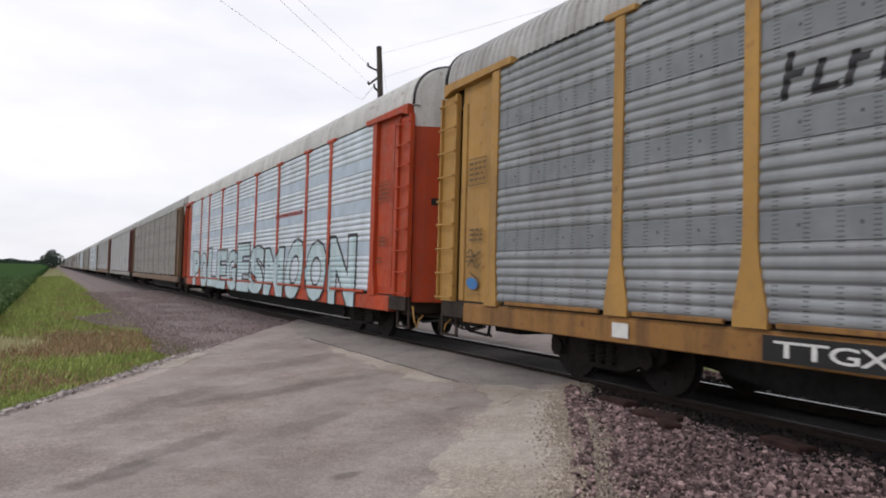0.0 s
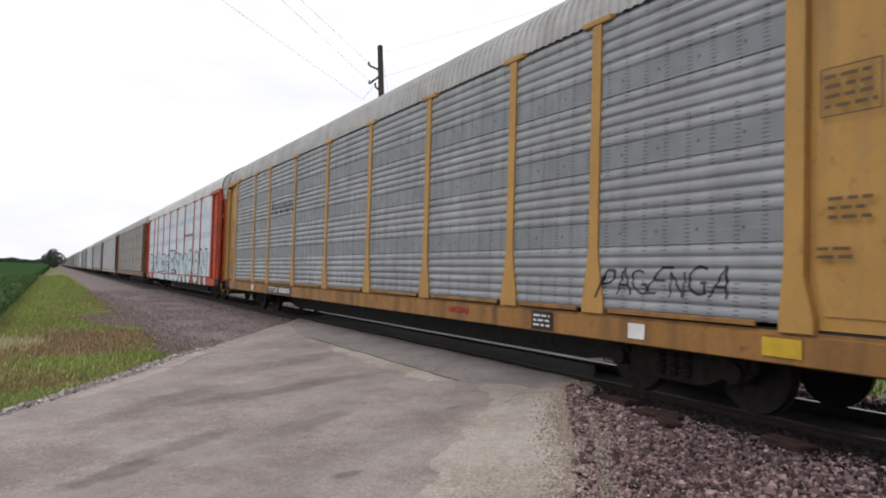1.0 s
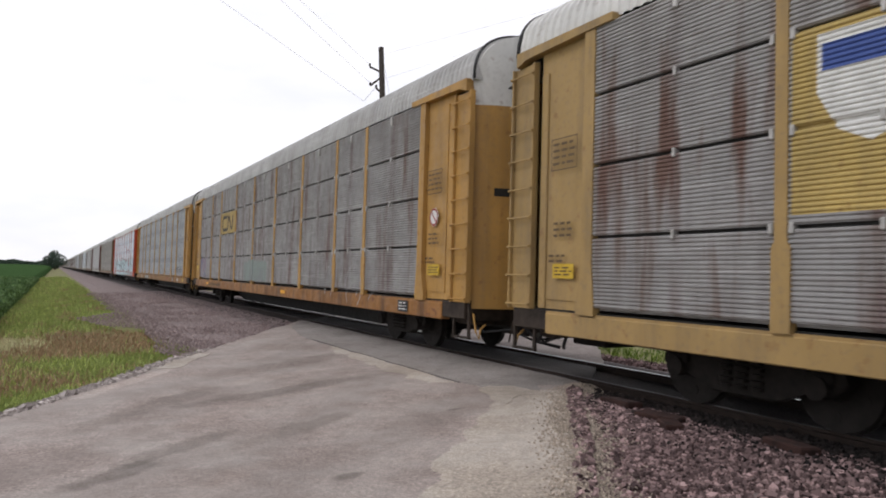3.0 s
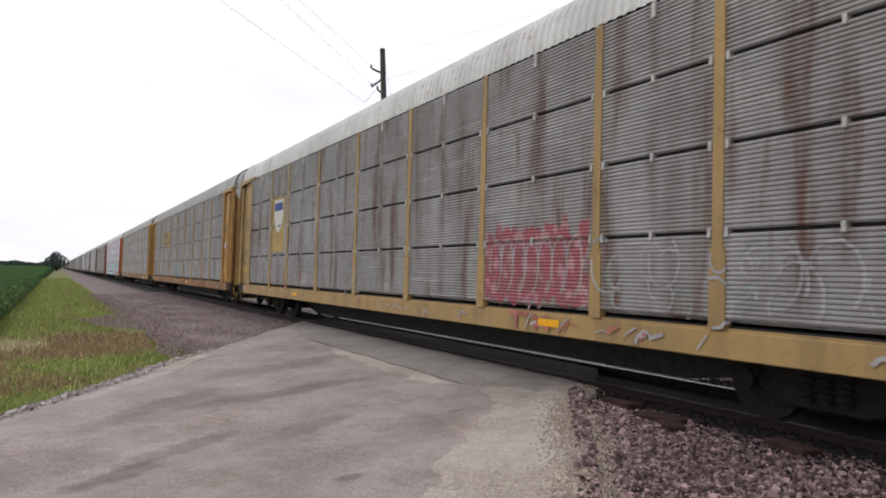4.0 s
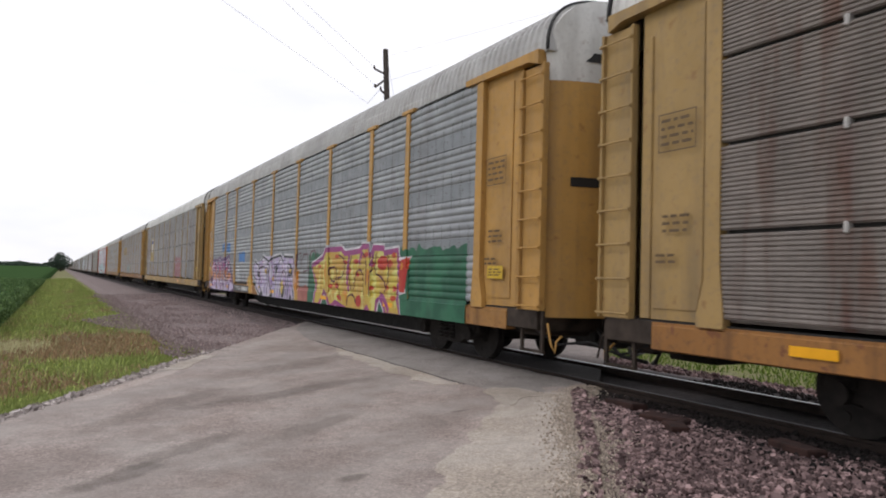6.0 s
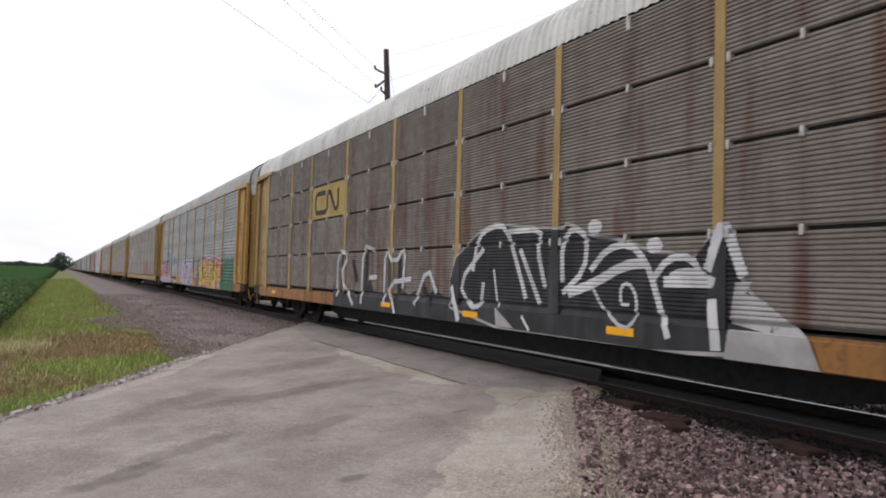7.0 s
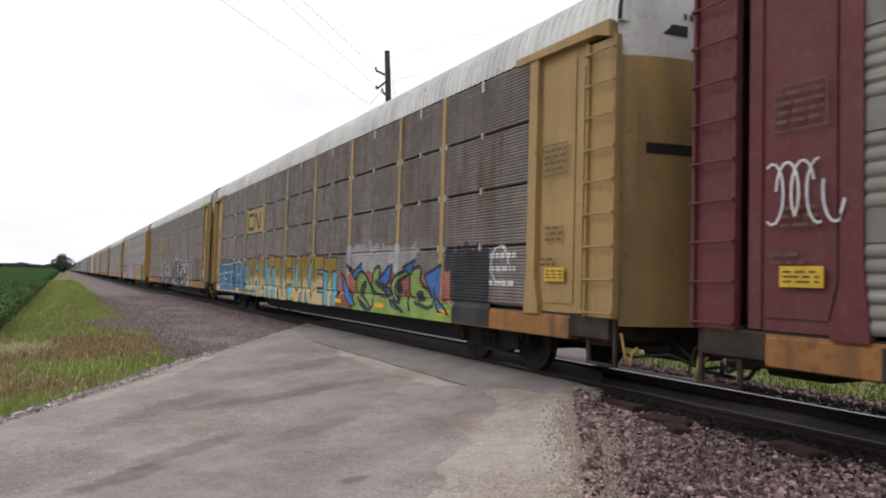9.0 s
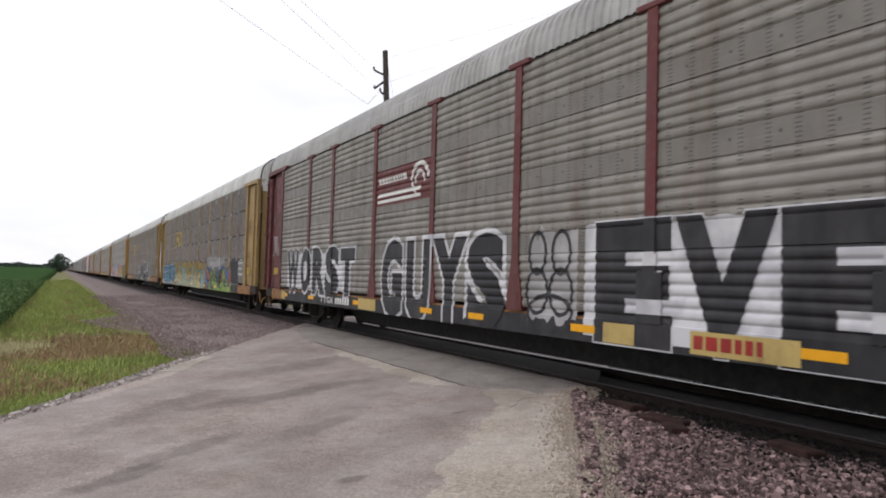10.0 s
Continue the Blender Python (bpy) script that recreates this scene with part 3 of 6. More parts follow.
def wheelset_mesh():
    def make():
        bm = rod(bmesh.new(), (-1.0, 0, 0), (1.0, 0, 0), 0.08, 10)
        for s in (-1, 1):
            bmesh.ops.create_cone(bm, cap_ends=True, segments=28, radius1=0.457, radius2=0.457, depth=0.11, matrix=Matrix.Translation((s * 0.735, 0, 0)) @ Matrix.Rotation(radians(90), 4, "Y"))
            bmesh.ops.create_cone(bm, cap_ends=True, segments=28, radius1=0.485, radius2=0.485, depth=0.03, matrix=Matrix.Translation((s * 0.69, 0, 0)) @ Matrix.Rotation(radians(90), 4, "Y"))
            bmesh.ops.create_cone(bm, cap_ends=True, segments=16, radius1=0.16, radius2=0.12, depth=0.1, matrix=Matrix.Translation((s * 0.83, 0, 0)) @ Matrix.Rotation(radians(90 * s), 4, "Y"))
            for k in range(5):
                a = k * math.tau / 5
                rod(bm, (s * 0.785, 0.3 * math.cos(a), 0.3 * math.sin(a)), (s * 0.8, 0.3 * math.cos(a), 0.3 * math.sin(a)), 0.06, 8)
        return bm_mesh("wheelset", bm, WHEEL_STEEL)
    return cached("wheelset", make)


def side_frame_mesh():
    def make():
        bm = bmesh.new()
        out = [(-1.16, 0.5), (-1.12, 0.66), (-0.72, 0.7), (-0.4, 0.84), (0.4, 0.84), (0.72, 0.7), (1.12, 0.66), (1.16, 0.5), (0.98, 0.36), (0.74, 0.4), (0.42, 0.24), (-0.42, 0.24), (-0.74, 0.4), (-0.98, 0.36)]
        prism(bm, out, 0, -0.09, 0.09)
        bmesh.ops.bevel(bm, geom=bm.edges[:], offset=0.02, segments=1, affect="EDGES")
        for y in (-0.89, 0.89):
            rod(bm, (-0.19, y, 0.46), (0.0, y, 0.46), 0.12, 12)
            box(bm, (-0.14, y - 0.15, 0.5), (0.05, y + 0.15, 0.62), 0.02)
        for y in (-0.2, 0.0, 0.2):
            for k in range(5):
                rod(bm, (-0.12, y, 0.32 + k * 0.07), (-0.12, y, 0.36 + k * 0.07), 0.075 if k % 2 else 0.06, 10)
        return bm_mesh("side_frame", bm, TRUCK_STEEL)
    return cached("side_frame", make)


def bolster_mesh():
    def make():
        bm = box(bmesh.new(), (-0.95, -0.22, 0.42), (0.95, 0.22, 0.7), 0.03)
        for y in (-0.45, 0.45):
            box(bm, (-0.85, y - 0.05, 0.3), (0.85, y + 0.05, 0.42), 0.01)
        return bm_mesh("bolster", bm, TRUCK_STEEL)
    return cached("bolster", make)


def truck(car, y):
    root = put("truck", bolster_mesh(), car, pose(0, y, RAIL))
    for s in (-1, 1):
        put("side_frame", side_frame_mesh(), root, pose(s * 0.98, 0, 0, 0, 0, 0 if s < 0 else 180))
    sets = [put("wheelset", wheelset_mesh(), root, pose(0, dy, 0.457)) for dy in (-0.89, 0.89)]
    return root, sets


def underframe_mesh():
    def make():
        e = BODY_END - 0.2
        bm = prism(bmesh.new(), [(-e, 1.02), (-e, 0.62), (-9.3, 0.6), (-7.4, 0.31), (7.4, 0.31), (9.3, 0.6), (e, 0.62), (e, 1.02)], 0, -0.45, 0.45)
        box(bm, (-HALF + 0.02, -BODY_END + 0.15, 1.02), (HALF - 0.02, BODY_END - 0.15, 1.11))
        for k in range(17):
            y = -12 + k * 1.5
            if abs(abs(y) - TRUCK_AT) > 1.4:
                box(bm, (-HALF + 0.15, y - 0.05, 0.84), (HALF - 0.15, y + 0.05, 1.02))
        return bm_mesh("underframe", bm, BLACK_STEEL)
    return cached("underframe", make)


def coupler_mesh():
    def make():
        bm = box(bmesh.new(), (-0.09, 12.65, 0.72), (0.09, 13.85, 0.95), 0.02)
        box(bm, (-0.17, 13.7, 0.68), (0.17, 14.05, 0.98), 0.05)
        box(bm, (-0.38, 12.65, 0.52), (0.38, 13.45, 1.04), 0.03)
        return bm_mesh("coupler", bm, TRUCK_STEEL)
    return cached("coupler", make)


def end_gear_mesh():
    """End sill, stirrups and lever of one end."""
    def make():
        bm = box(bmesh.new(), (-1.45, 13.05, 0.78), (1.45, 13.3, 1.12), 0.02)
        for s in (-1, 1):
            box(bm, (s * (HALF - 0.16), BODY_END - 0.9, Z_SILL + 0.05), (s * (HALF + 0.015), BODY_END - 0.12, Z_DECK - 0.02), 0.01)
        box(bm, (-1.3, 12.5, 0.7), (1.3, 13.1, 1.05), 0.03)
        rod(bm, (-0.85, 13.2, 0.72), (-0.85, 13.55, 0.72), 0.11, 10)
        for s in (-1, 1):
            for y in (12.87, 13.37):
                box(bm, (s * 1.55 - 0.02, y - 0.025, 0.5), (s * 1.55 + 0.02, y + 0.025, 1.14))
            box(bm, (s * 1.55 - 0.03, 12.85, 0.48), (s * 1.55 + 0.03, 13.4, 0.52))
        rod(bm, (-1.5, 13.5, 0.86), (-0.2, 13.7, 0.82), 0.014, 6)
        rod(bm, (-1.5, 13.5, 0.86), (-1.5, 13.6, 0.55), 0.014, 6)
        return bm_mesh("end_sill", bm, END_GRIME)
    return cached("end_gear", make)


def autorack(look_of, y0, label, detail=True):
    """One enclosed car-carrier wagon; look_of gives its style and materials."""
    style, paint_m, sheet_m, roof_m, sill_m, end_m = (look_of[k] for k in ("style", "post", "sheet", "roof", "sill", "end"))
    car = tagged(put("autorack_car", None), label, "rail car", group="autorack cars of the train")
    car.matrix_basis = pose(7.7, y0, 0)
    put("underframe", underframe_mesh(), car)
    put("roof", roof_mesh(roof_m, style), car)
    wheels = []
    for sgn in (-1, 1):
        wheels += truck(car, sgn * TRUCK_AT)[1]
    for side in (-1, 1):
        flip = 0 if side < 0 else 180
        put("side_sill", sill_mesh(sill_m), car, pose(0, 0, 0, 0, 0, flip))
        y = -PANEL_END
        for w in BAYS:
            put("panel", panel_mesh(style, w, sheet_m), car, pose(side * HALF, y + w / 2, 0, 0, 0, flip))
            if look_of["lips"] and side < 0:
                put("sill_lip", lip_mesh(w, sill_m), car, pose(side * HALF, y + w / 2, 0))
            if style == "seamed" and detail:
                for k in range(1, 4):
                    put("seam", seam_mesh(w), car, pose(side * HALF, y + w / 2, Z_LOW + k * SHEET + 0.019, 0, 0, flip))
                    put("bracket", bracket_mesh(look_of["bracket"]), car, pose(side * HALF, y + w / 2, Z_LOW + k * SHEET, 0, 0, flip))
                put("hanger", hanger_mesh(look_of["bracket"]), car, pose(side * HALF, y + w / 2, Z_EAVE, 0, 0, flip))
            y += w
        for y in POSTS[1:-1]:
            put("post", post_mesh(style, paint_m), car, pose(side * HALF, y, 0, 0, 0, flip))
            if style == "seamed" and detail:
                for k in range(1, 4):
                    for d in (-0.11, 0.11):
                        put("bracket", bracket_mesh(look_of["bracket"]), car, pose(side * HALF, y + d, Z_LOW + k * SHEET, 0, 0, flip))
    corner, plate, head = corner_meshes(end_m)
    lad, rung = ladder_meshes(end_m)
    for e in (-1, 1):
        turn = 0 if e > 0 else 180
        ends = put("end_door", end_door_mesh(end_m, 1.0, 4.52, "end_door"), car, pose(0, 0, 0, 0, 0, turn))
        put("end_cap", end_cap_mesh(look_of["cap"]), car, pose(0, 0, 0, 0, 0, turn))
        put("coupler", coupler_mesh(), car, pose(0, 0, 0, 0, 0, turn))
        put("end_sill", end_gear_mesh(), car, pose(0, 0, 0, 0, 0, turn))
        for side in (-1, 1):
            m = Matrix.Translation((side * HALF, e * PANEL_END, 0)) @ Matrix.Diagonal((-side, e, 1, 1))
            put("corner_post", corner, car, m)
            put("side_plate", plate, car, m)
            put("header", head, car, m)
            ml = Matrix.Translation((side * HALF, e * (BODY_END - 0.57), 0)) @ Matrix.Diagonal((-side, e, 1, 1))
            ladder = put("ladder", lad, car, ml)
            if detail:
                for k in range(9):
                    put("rung", rung, ladder, pose(0, 0, 1.16 + k * 0.425))
    return car, wheels


# ---- the train ----
FIRST_CENTRE = 25.74
# seconds and metres travelled
TRAVEL = ((0, 0.03), (0.5, 8.67), (1, 18.17), (1.5, 26.9), (2, 36.26), (2.5, 44.92), (4, 72.47), (4.5, 81.09), (5, 90.68), (5.5, 99.29),
          (7, 126.82), (7.5, 135.6), (8, 145.05), (8.5, 153.68), (9, 163.0), (9.5, 171.94), (10, 181.2))
YELLOW = paint("yellow_ochre_paint", (0.41, 0.23, 0.062), amount=0.4)
YELLOW_SILL = paint("dark_yellow_sill_paint", (0.27, 0.135, 0.038), dirt=(0.08, 0.042, 0.022), amount=0.8, rust=0.3)
YELLOW_DIRTY = paint("grimy_yellow_paint", (0.27, 0.125, 0.036), dirt=(0.07, 0.036, 0.02), amount=0.95, rust=0.5)
TAN = paint("tan_yellow_paint", (0.345, 0.228, 0.088), amount=0.5)
ORANGE = paint("orange_red_paint", (0.42, 0.052, 0.012), amount=0.35)
MAROON = paint("maroon_paint", (0.115, 0.028, 0.03), amount=0.35)
WHITE_ROOF = paint("white_roof_paint", (0.62, 0.62, 0.6), amount=0.3)
GREY_ROOF = sheet_metal("galvanised_roof", (0.40, 0.40, 0.39), (0.2, 0.18, 0.16), 0.4)
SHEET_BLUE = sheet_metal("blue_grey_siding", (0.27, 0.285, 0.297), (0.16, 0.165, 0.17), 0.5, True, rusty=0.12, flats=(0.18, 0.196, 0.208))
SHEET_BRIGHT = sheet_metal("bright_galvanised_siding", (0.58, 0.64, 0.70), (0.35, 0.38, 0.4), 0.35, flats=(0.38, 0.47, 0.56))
SHEET_GREY = sheet_metal("weathered_grey_siding", (0.31, 0.305, 0.3), (0.14, 0.122, 0.112), 0.55, rusty=0.85)
SHEET_DARK = sheet_metal("dark_grimy_siding", (0.205, 0.18, 0.162), (0.075, 0.065, 0.058), 0.5, rusty=0.8)
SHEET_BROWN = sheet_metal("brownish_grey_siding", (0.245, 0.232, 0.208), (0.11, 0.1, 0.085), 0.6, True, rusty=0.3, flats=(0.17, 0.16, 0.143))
BRACKET = plain("bracket_zinc", (0.42, 0.41, 0.39), 0.5, 0.4, 0.2)


def livery(style, post, sheet, roof, sill=None, end=None, lips=False, cap=None):
    return dict(lips=lips, cap=cap or WHITE_ROOF, style=style, post=post, sheet=sheet, roof=roof, sill=sill or post, end=end or post, bracket=BRACKET)


LIVERIES = [
    (livery("banded", ORANGE, SHEET_BRIGHT, WHITE_ROOF, lips=True), "orange and bright silver autorack rail car covered in pale graffiti"),
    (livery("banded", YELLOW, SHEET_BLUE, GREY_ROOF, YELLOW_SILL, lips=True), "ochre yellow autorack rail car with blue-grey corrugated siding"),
    (livery("seamed", YELLOW, SHEET_GREY, GREY_ROOF, YELLOW_DIRTY), "yellow autorack rail car with rust-streaked grey ribbed siding"),
    (livery("seamed", TAN, SHEET_GREY, WHITE_ROOF, TAN), "tan yellow autorack rail car with grey siding and pink graffiti"),
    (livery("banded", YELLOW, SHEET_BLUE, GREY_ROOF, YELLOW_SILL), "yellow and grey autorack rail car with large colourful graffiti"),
    (livery("seamed", TAN, SHEET_DARK, WHITE_ROOF, YELLOW_DIRTY), "tan autorack rail car with dark grimy siding and white graffiti"),
    (livery("seamed", TAN, SHEET_DARK, WHITE_ROOF, YELLOW_DIRTY), "tan autorack rail car with dark siding and blue lettered graffiti"),
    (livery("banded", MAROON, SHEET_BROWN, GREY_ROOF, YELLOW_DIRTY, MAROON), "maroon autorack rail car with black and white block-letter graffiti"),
]
GREY_POST = paint("grey_beige_paint", (0.30, 0.28, 0.25), amount=0.3)
BROWN_END = paint("brown_paint", (0.17, 0.10, 0.055), amount=0.35)
# Grey siding for cars ahead, paled to carry distance haze.
SHEET_PALE = sheet_metal("pale_grey_siding", (0.42, 0.42, 0.43), (0.26, 0.25, 0.24), 0.35)
AHEAD = [
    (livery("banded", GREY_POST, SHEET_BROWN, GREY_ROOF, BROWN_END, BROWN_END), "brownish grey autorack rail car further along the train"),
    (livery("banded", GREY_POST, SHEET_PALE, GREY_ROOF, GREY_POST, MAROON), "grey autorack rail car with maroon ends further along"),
    (livery("seamed", GREY_POST, SHEET_PALE, GREY_ROOF, BROWN_END, BROWN_END), "weathered pale grey autorack rail car further along the train"),
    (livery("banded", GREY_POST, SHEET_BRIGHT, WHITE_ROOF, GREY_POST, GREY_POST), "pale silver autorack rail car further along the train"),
]
TRAIN = []
for i, (lv, lb) in enumerate(LIVERIES):
    y0 = FIRST_CENTRE - PITCH * i
    TRAIN.append((*autorack(lv, y0, lb), y0))
for i in range(30):
    lv, lb = AHEAD[(0, 1, 2, 3, 0, 3, 2, 1)[i % 8]]
    y0 = FIRST_CENTRE + PITCH + PITCH * i
    if i < 4:
        car, wh = autorack(lv, y0, lb, i < 2)
        first = car
    else:
        car, wh = copy_thing(TRAIN[8 + (0, 1, 2, 3, 0, 3, 2, 1)[i % 8]][0], pose(7.7, y0, 0)), []
    TRAIN.append((car, wh if i < 1 else [], y0))


# ---- stones, grass, field, trees, pole ----
def edge_x(line, y):
    return float(np.interp(y, [p[1] for p in line], [p[0] for p in line]))


def clump_mesh(name, corners, tris, spots, material):
    """Many small solids or leaves in one mesh: corners are placed at each spot (a 3 x 3 turn-and-scale and a place)."""
    c = np.array(corners)
    k = len(c)
    verts = np.concatenate([c @ np.array(m).T + np.array(p) for m, p in spots])
    faces = [tuple(i * k + j for j in t) for i in range(len(spots)) for t in tris]
    return mesh_of(name, verts.tolist(), faces, material)


def turn3(rng, size):
    a, b, g = rng.uniform(0, 6.28, 3)
    m = np.array(Euler((a, b, g)).to_matrix())
    return m @ np.diag(size)


def stone_field(name, n, place, lo, hi, material, label):
    rng = np.random.default_rng(5)
    corners = [(-1, -0.8, -0.7), (0.9, -1, -0.8), (1, 0.7, -0.9), (-0.8, 1, -0.6), (-0.6, -0.7, 0.8), (0.7, -0.8, 0.6), (0.9, 0.9, 0.7), (-0.9, 0.6, 0.9)]
    tris = [(0, 3, 2, 1), (4, 5, 6, 7), (0, 1, 5, 4), (1, 2, 6, 5), (2, 3, 7, 6), (3, 0, 4, 7)]
    spots = []
    while len(spots) < n:
        p = place(rng)
        if p is not None:
            s = rng.uniform(lo, hi) * (1.0 if rng.random() < 0.93 else 1.5)
            spots.append((turn3(rng, (s, s * rng.uniform(0.6, 0.95), s * rng.uniform(0.45, 0.8))), p))
    me = clump_mesh(name, corners, tris, spots, material)
    return tagged(put(name, me), label, "stones", kind="stuff")


STONES = island("ballast_stones", (0.04, 0.026, 0.026), (0.385, 0.27, 0.26), 0.9)
GRAVEL = island("brown_gravel", (0.2, 0.155, 0.148), (0.33, 0.262, 0.25), 0.9)
STONES_PALE = island("verge_stones", (0.17, 0.145, 0.135), (0.5, 0.45, 0.42), 0.9)


def grass_limit(y):
    """How far the verge's grass reaches towards the track: a gravel tongue cuts into it beyond the road."""
    return float(np.interp(y, (9, 19, 20.5, 22.5, 24.5, 27, 29.5, 33, 45, 70, 130), (3.5, 3.5, 3.3, 2.2, 1.3, 1.15, 2.35, 2.3, 2.3, 2.0, 1.6))) + 0.35 * noise.noise(Vector((0, y * 0.5, 4)))


def near_ballast(rng):
    y = rng.uniform(-0.5, 8.6) if rng.random() < 0.8 else rng.uniform(-9, 0)
    start = edge_x(ROAD_NEAR, y) - 0.14
    if start > 6.7:
        return None
    x = rng.uniform(start, 6.75)
    if x > 6.38 + 0.35 * noise.noise(Vector((2, y * 1.4, 0))):
        return None
    if x < edge_x(ROAD_NEAR, y) + 0.35 and rng.random() < 0.5:
        return None
    return (x, y, max(bed_z(x) + 0.05 * noise.noise(Vector((x * 0.9, y * 0.45, 3))) * (x < 5.9), road_z(x) - 0.01 if x < edge_x(ROAD_NEAR, y) + 0.08 else -1) + rng.uniform(-0.005, 0.022))


ROTTEN = plain("rotten_timber", (0.03, 0.014, 0.011), 0.95, 0, 0.5)


def old_timbers():
    """Broken crossing timbers lying dark in the ballast by the rail."""
    for x, y, a, ln in ((6.3, 6.7, 80, 0.6), (6.05, 5.8, 99, 0.55), (6.2, 4.3, 84, 0.5), (5.85, 5.45, 60, 0.3)):
        bm = box(bmesh.new(), (-ln / 2, -0.12, -0.06), (ln / 2, 0.11, 0.07), 0.015)
        for v in bm.verts:
            v.co += Vector((noise.noise(v.co * 7 + Vector((x, y, 0))) * 0.05, noise.noise(v.co * 5 + Vector((y, x, 3))) * 0.03, 0))
        t = put("broken_timber", bm_mesh("broken_timber", bm, ROTTEN), None, pose(x, y, bed_z(x) + 0.03, random.uniform(-4, 4), random.uniform(-4, 4), a))
        tagged(t, "dark rotten broken timber lying in the ballast", "timber", group="broken timbers by the rail")


old_timbers()


# Places for stones coloured near black where the train shades the ballast.
def shaded_ballast(rng):
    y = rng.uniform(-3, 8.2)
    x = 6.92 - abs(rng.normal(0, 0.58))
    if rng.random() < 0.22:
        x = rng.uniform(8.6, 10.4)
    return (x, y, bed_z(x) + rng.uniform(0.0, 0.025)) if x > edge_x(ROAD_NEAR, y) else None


def far_ballast(rng):
    y = 12.5 + 40 * rng.random() ** 1.6
    x = rng.uniform(0.7, 6.7)
    if y < 21.6 and x > edge_x(ROAD_FAR, y) - 0.04 or x < min(2.4, grass_limit(y)) - 0.3 + 0.3 * noise.noise(Vector((x * 0.5, y * 0.4, 6))):
        return None
    return (x, y, max(bed_z(x), ground_height(x, y)) + rng.uniform(-0.005, 0.015))


def edge_grit(rng):
    y = rng.uniform(0.5, 8.0)
    d = rng.normal(-0.02, 0.24)
    x = edge_x(ROAD_NEAR, y) + d
    return (x, y, (road_z(x) + 0.004 if d < 0 else max(bed_z(x) + 0.02, road_z(x) - 0.16 * d)) + rng.uniform(0, 0.006))


def beyond_ballast(rng):
    y, x = rng.uniform(0, 26), rng.uniform(10.1, 12.4)
    return (x, y, bed_z(x) + rng.uniform(-0.01, 0.02))


def rubble_width(y):
    return 0.42 + 0.9 * max(0, noise.noise(Vector((3, y * 0.9, 1)))) + 0.4 * max(0, min(1, (14 - y) / 3))


def verge_rocks(rng):
    y = rng.uniform(8.4, 15.5)
    x = edge_x(ROAD_FAR, y) - abs(rng.normal(0, 0.6)) * rubble_width(y)
    return (x, y, road_z(x) - 0.04 - 0.25 * max(0, edge_x(ROAD_FAR, y) - x - 0.1) + rng.uniform(0, 0.02))


stone_field("ballast_stones", 30000, near_ballast, 0.014, 0.034, STONES, "loose reddish grey ballast stones beside the road")
stone_field("greasy_stones", 13000, shaded_ballast, 0.014, 0.032, island("greasy_stones", (0.007, 0.006, 0.006), (0.034, 0.027, 0.025), 0.9), "ballast stones by the rails, coloured dark for the train's shade")
stone_field("edge_grit", 15000, edge_grit, 0.004, 0.013, island("sandy_grit", (0.26, 0.22, 0.18), (0.46, 0.39, 0.32), 0.9), "pale sandy grit crumbling off the asphalt edge")
stone_field("track_gravel", 20000, far_ballast, 0.01, 0.024, GRAVEL, "brown gravel along the track beyond the crossing")
stone_field("far_gravel", 5000, beyond_ballast, 0.02, 0.045, STONES, "gravel on the far side of the track")
stone_field("verge_rubble", 4200, verge_rocks, 0.012, 0.05, STONES_PALE, "pale broken asphalt rubble along the road edge")


def blades(name, n, place, height, material, label, wide=0.01):
    rng = np.random.default_rng(9)
    verts, faces = [], []
    while len(faces) < n:
        p = place(rng)
        if p is None:
            continue
        x, y, z, grow = p
        h = rng.uniform(*height) * grow
        a, w = rng.uniform(0, 6.28), wide * rng.uniform(0.6, 1.5) * grow
        lean = rng.normal(0, 0.35, 2) * h
        i = len(verts)
        verts += [(x - w * math.cos(a), y - w * math.sin(a), z), (x + w * math.cos(a), y + w * math.sin(a), z), (x + lean[0] + w * 0.3, y + lean[1], z + h)]
        faces.append((i, i + 1, i + 2))
    return tagged(put(name, mesh_of(name, verts, faces, material)), label, "grass", kind="stuff")


def verge_spot(rng):
    y = 9 + 120 * rng.random() ** 2.2
    x = rng.uniform(-0.075 * y - 1.6, 2.75)
    if y < 21.6 and x > edge_x(ROAD_FAR, y) - (rubble_width(y) * rng.uniform(0.35, 1.1) if y < 15.5 else 0.12):
        return None
    if x < -2.3 and y > 24:
        return None
    limit = grass_limit(y) + 0.25 * noise.noise(Vector((x, y * 0.8, 8))) + rng.normal(0, 0.12)
    strip_of_road = y < 21.6 and x > edge_x(ROAD_FAR, y) - 1.3
    if x > limit and not (strip_of_road and rng.random() < 0.35):
        return None
    return x, y, ground_height(x, y) + (0.06 if strip_of_road else 0.0), 1 + y / 45


def dryness(x, y):
    """A worn brown patch behind the green strip along the road, and smaller dry spots."""
    d = 1.2 * math.exp(-((x - 0.6) / 2.3) ** 2 - ((y - 20.3) / 3.3) ** 2) + 0.8 * math.exp(-((x + 1.3) / 1.0) ** 2 - ((y - 13.5) / 2.2) ** 2)
    return d + 0.75 * noise.noise(Vector((x * 0.9, y * 0.4, 0))) + 0.3 * noise.noise(Vector((x * 2.5, y * 1.2, 5)))


def green_spot(rng):
    p = verge_spot(rng)
    if p is None or dryness(p[0], p[1]) + rng.normal(0, 0.22) > 0.3:
        return None
    return p


def dry_spot(rng):
    p = verge_spot(rng)
    if p is None or dryness(p[0], p[1]) + rng.normal(0, 0.18) < 0.2:
        return None
    return p


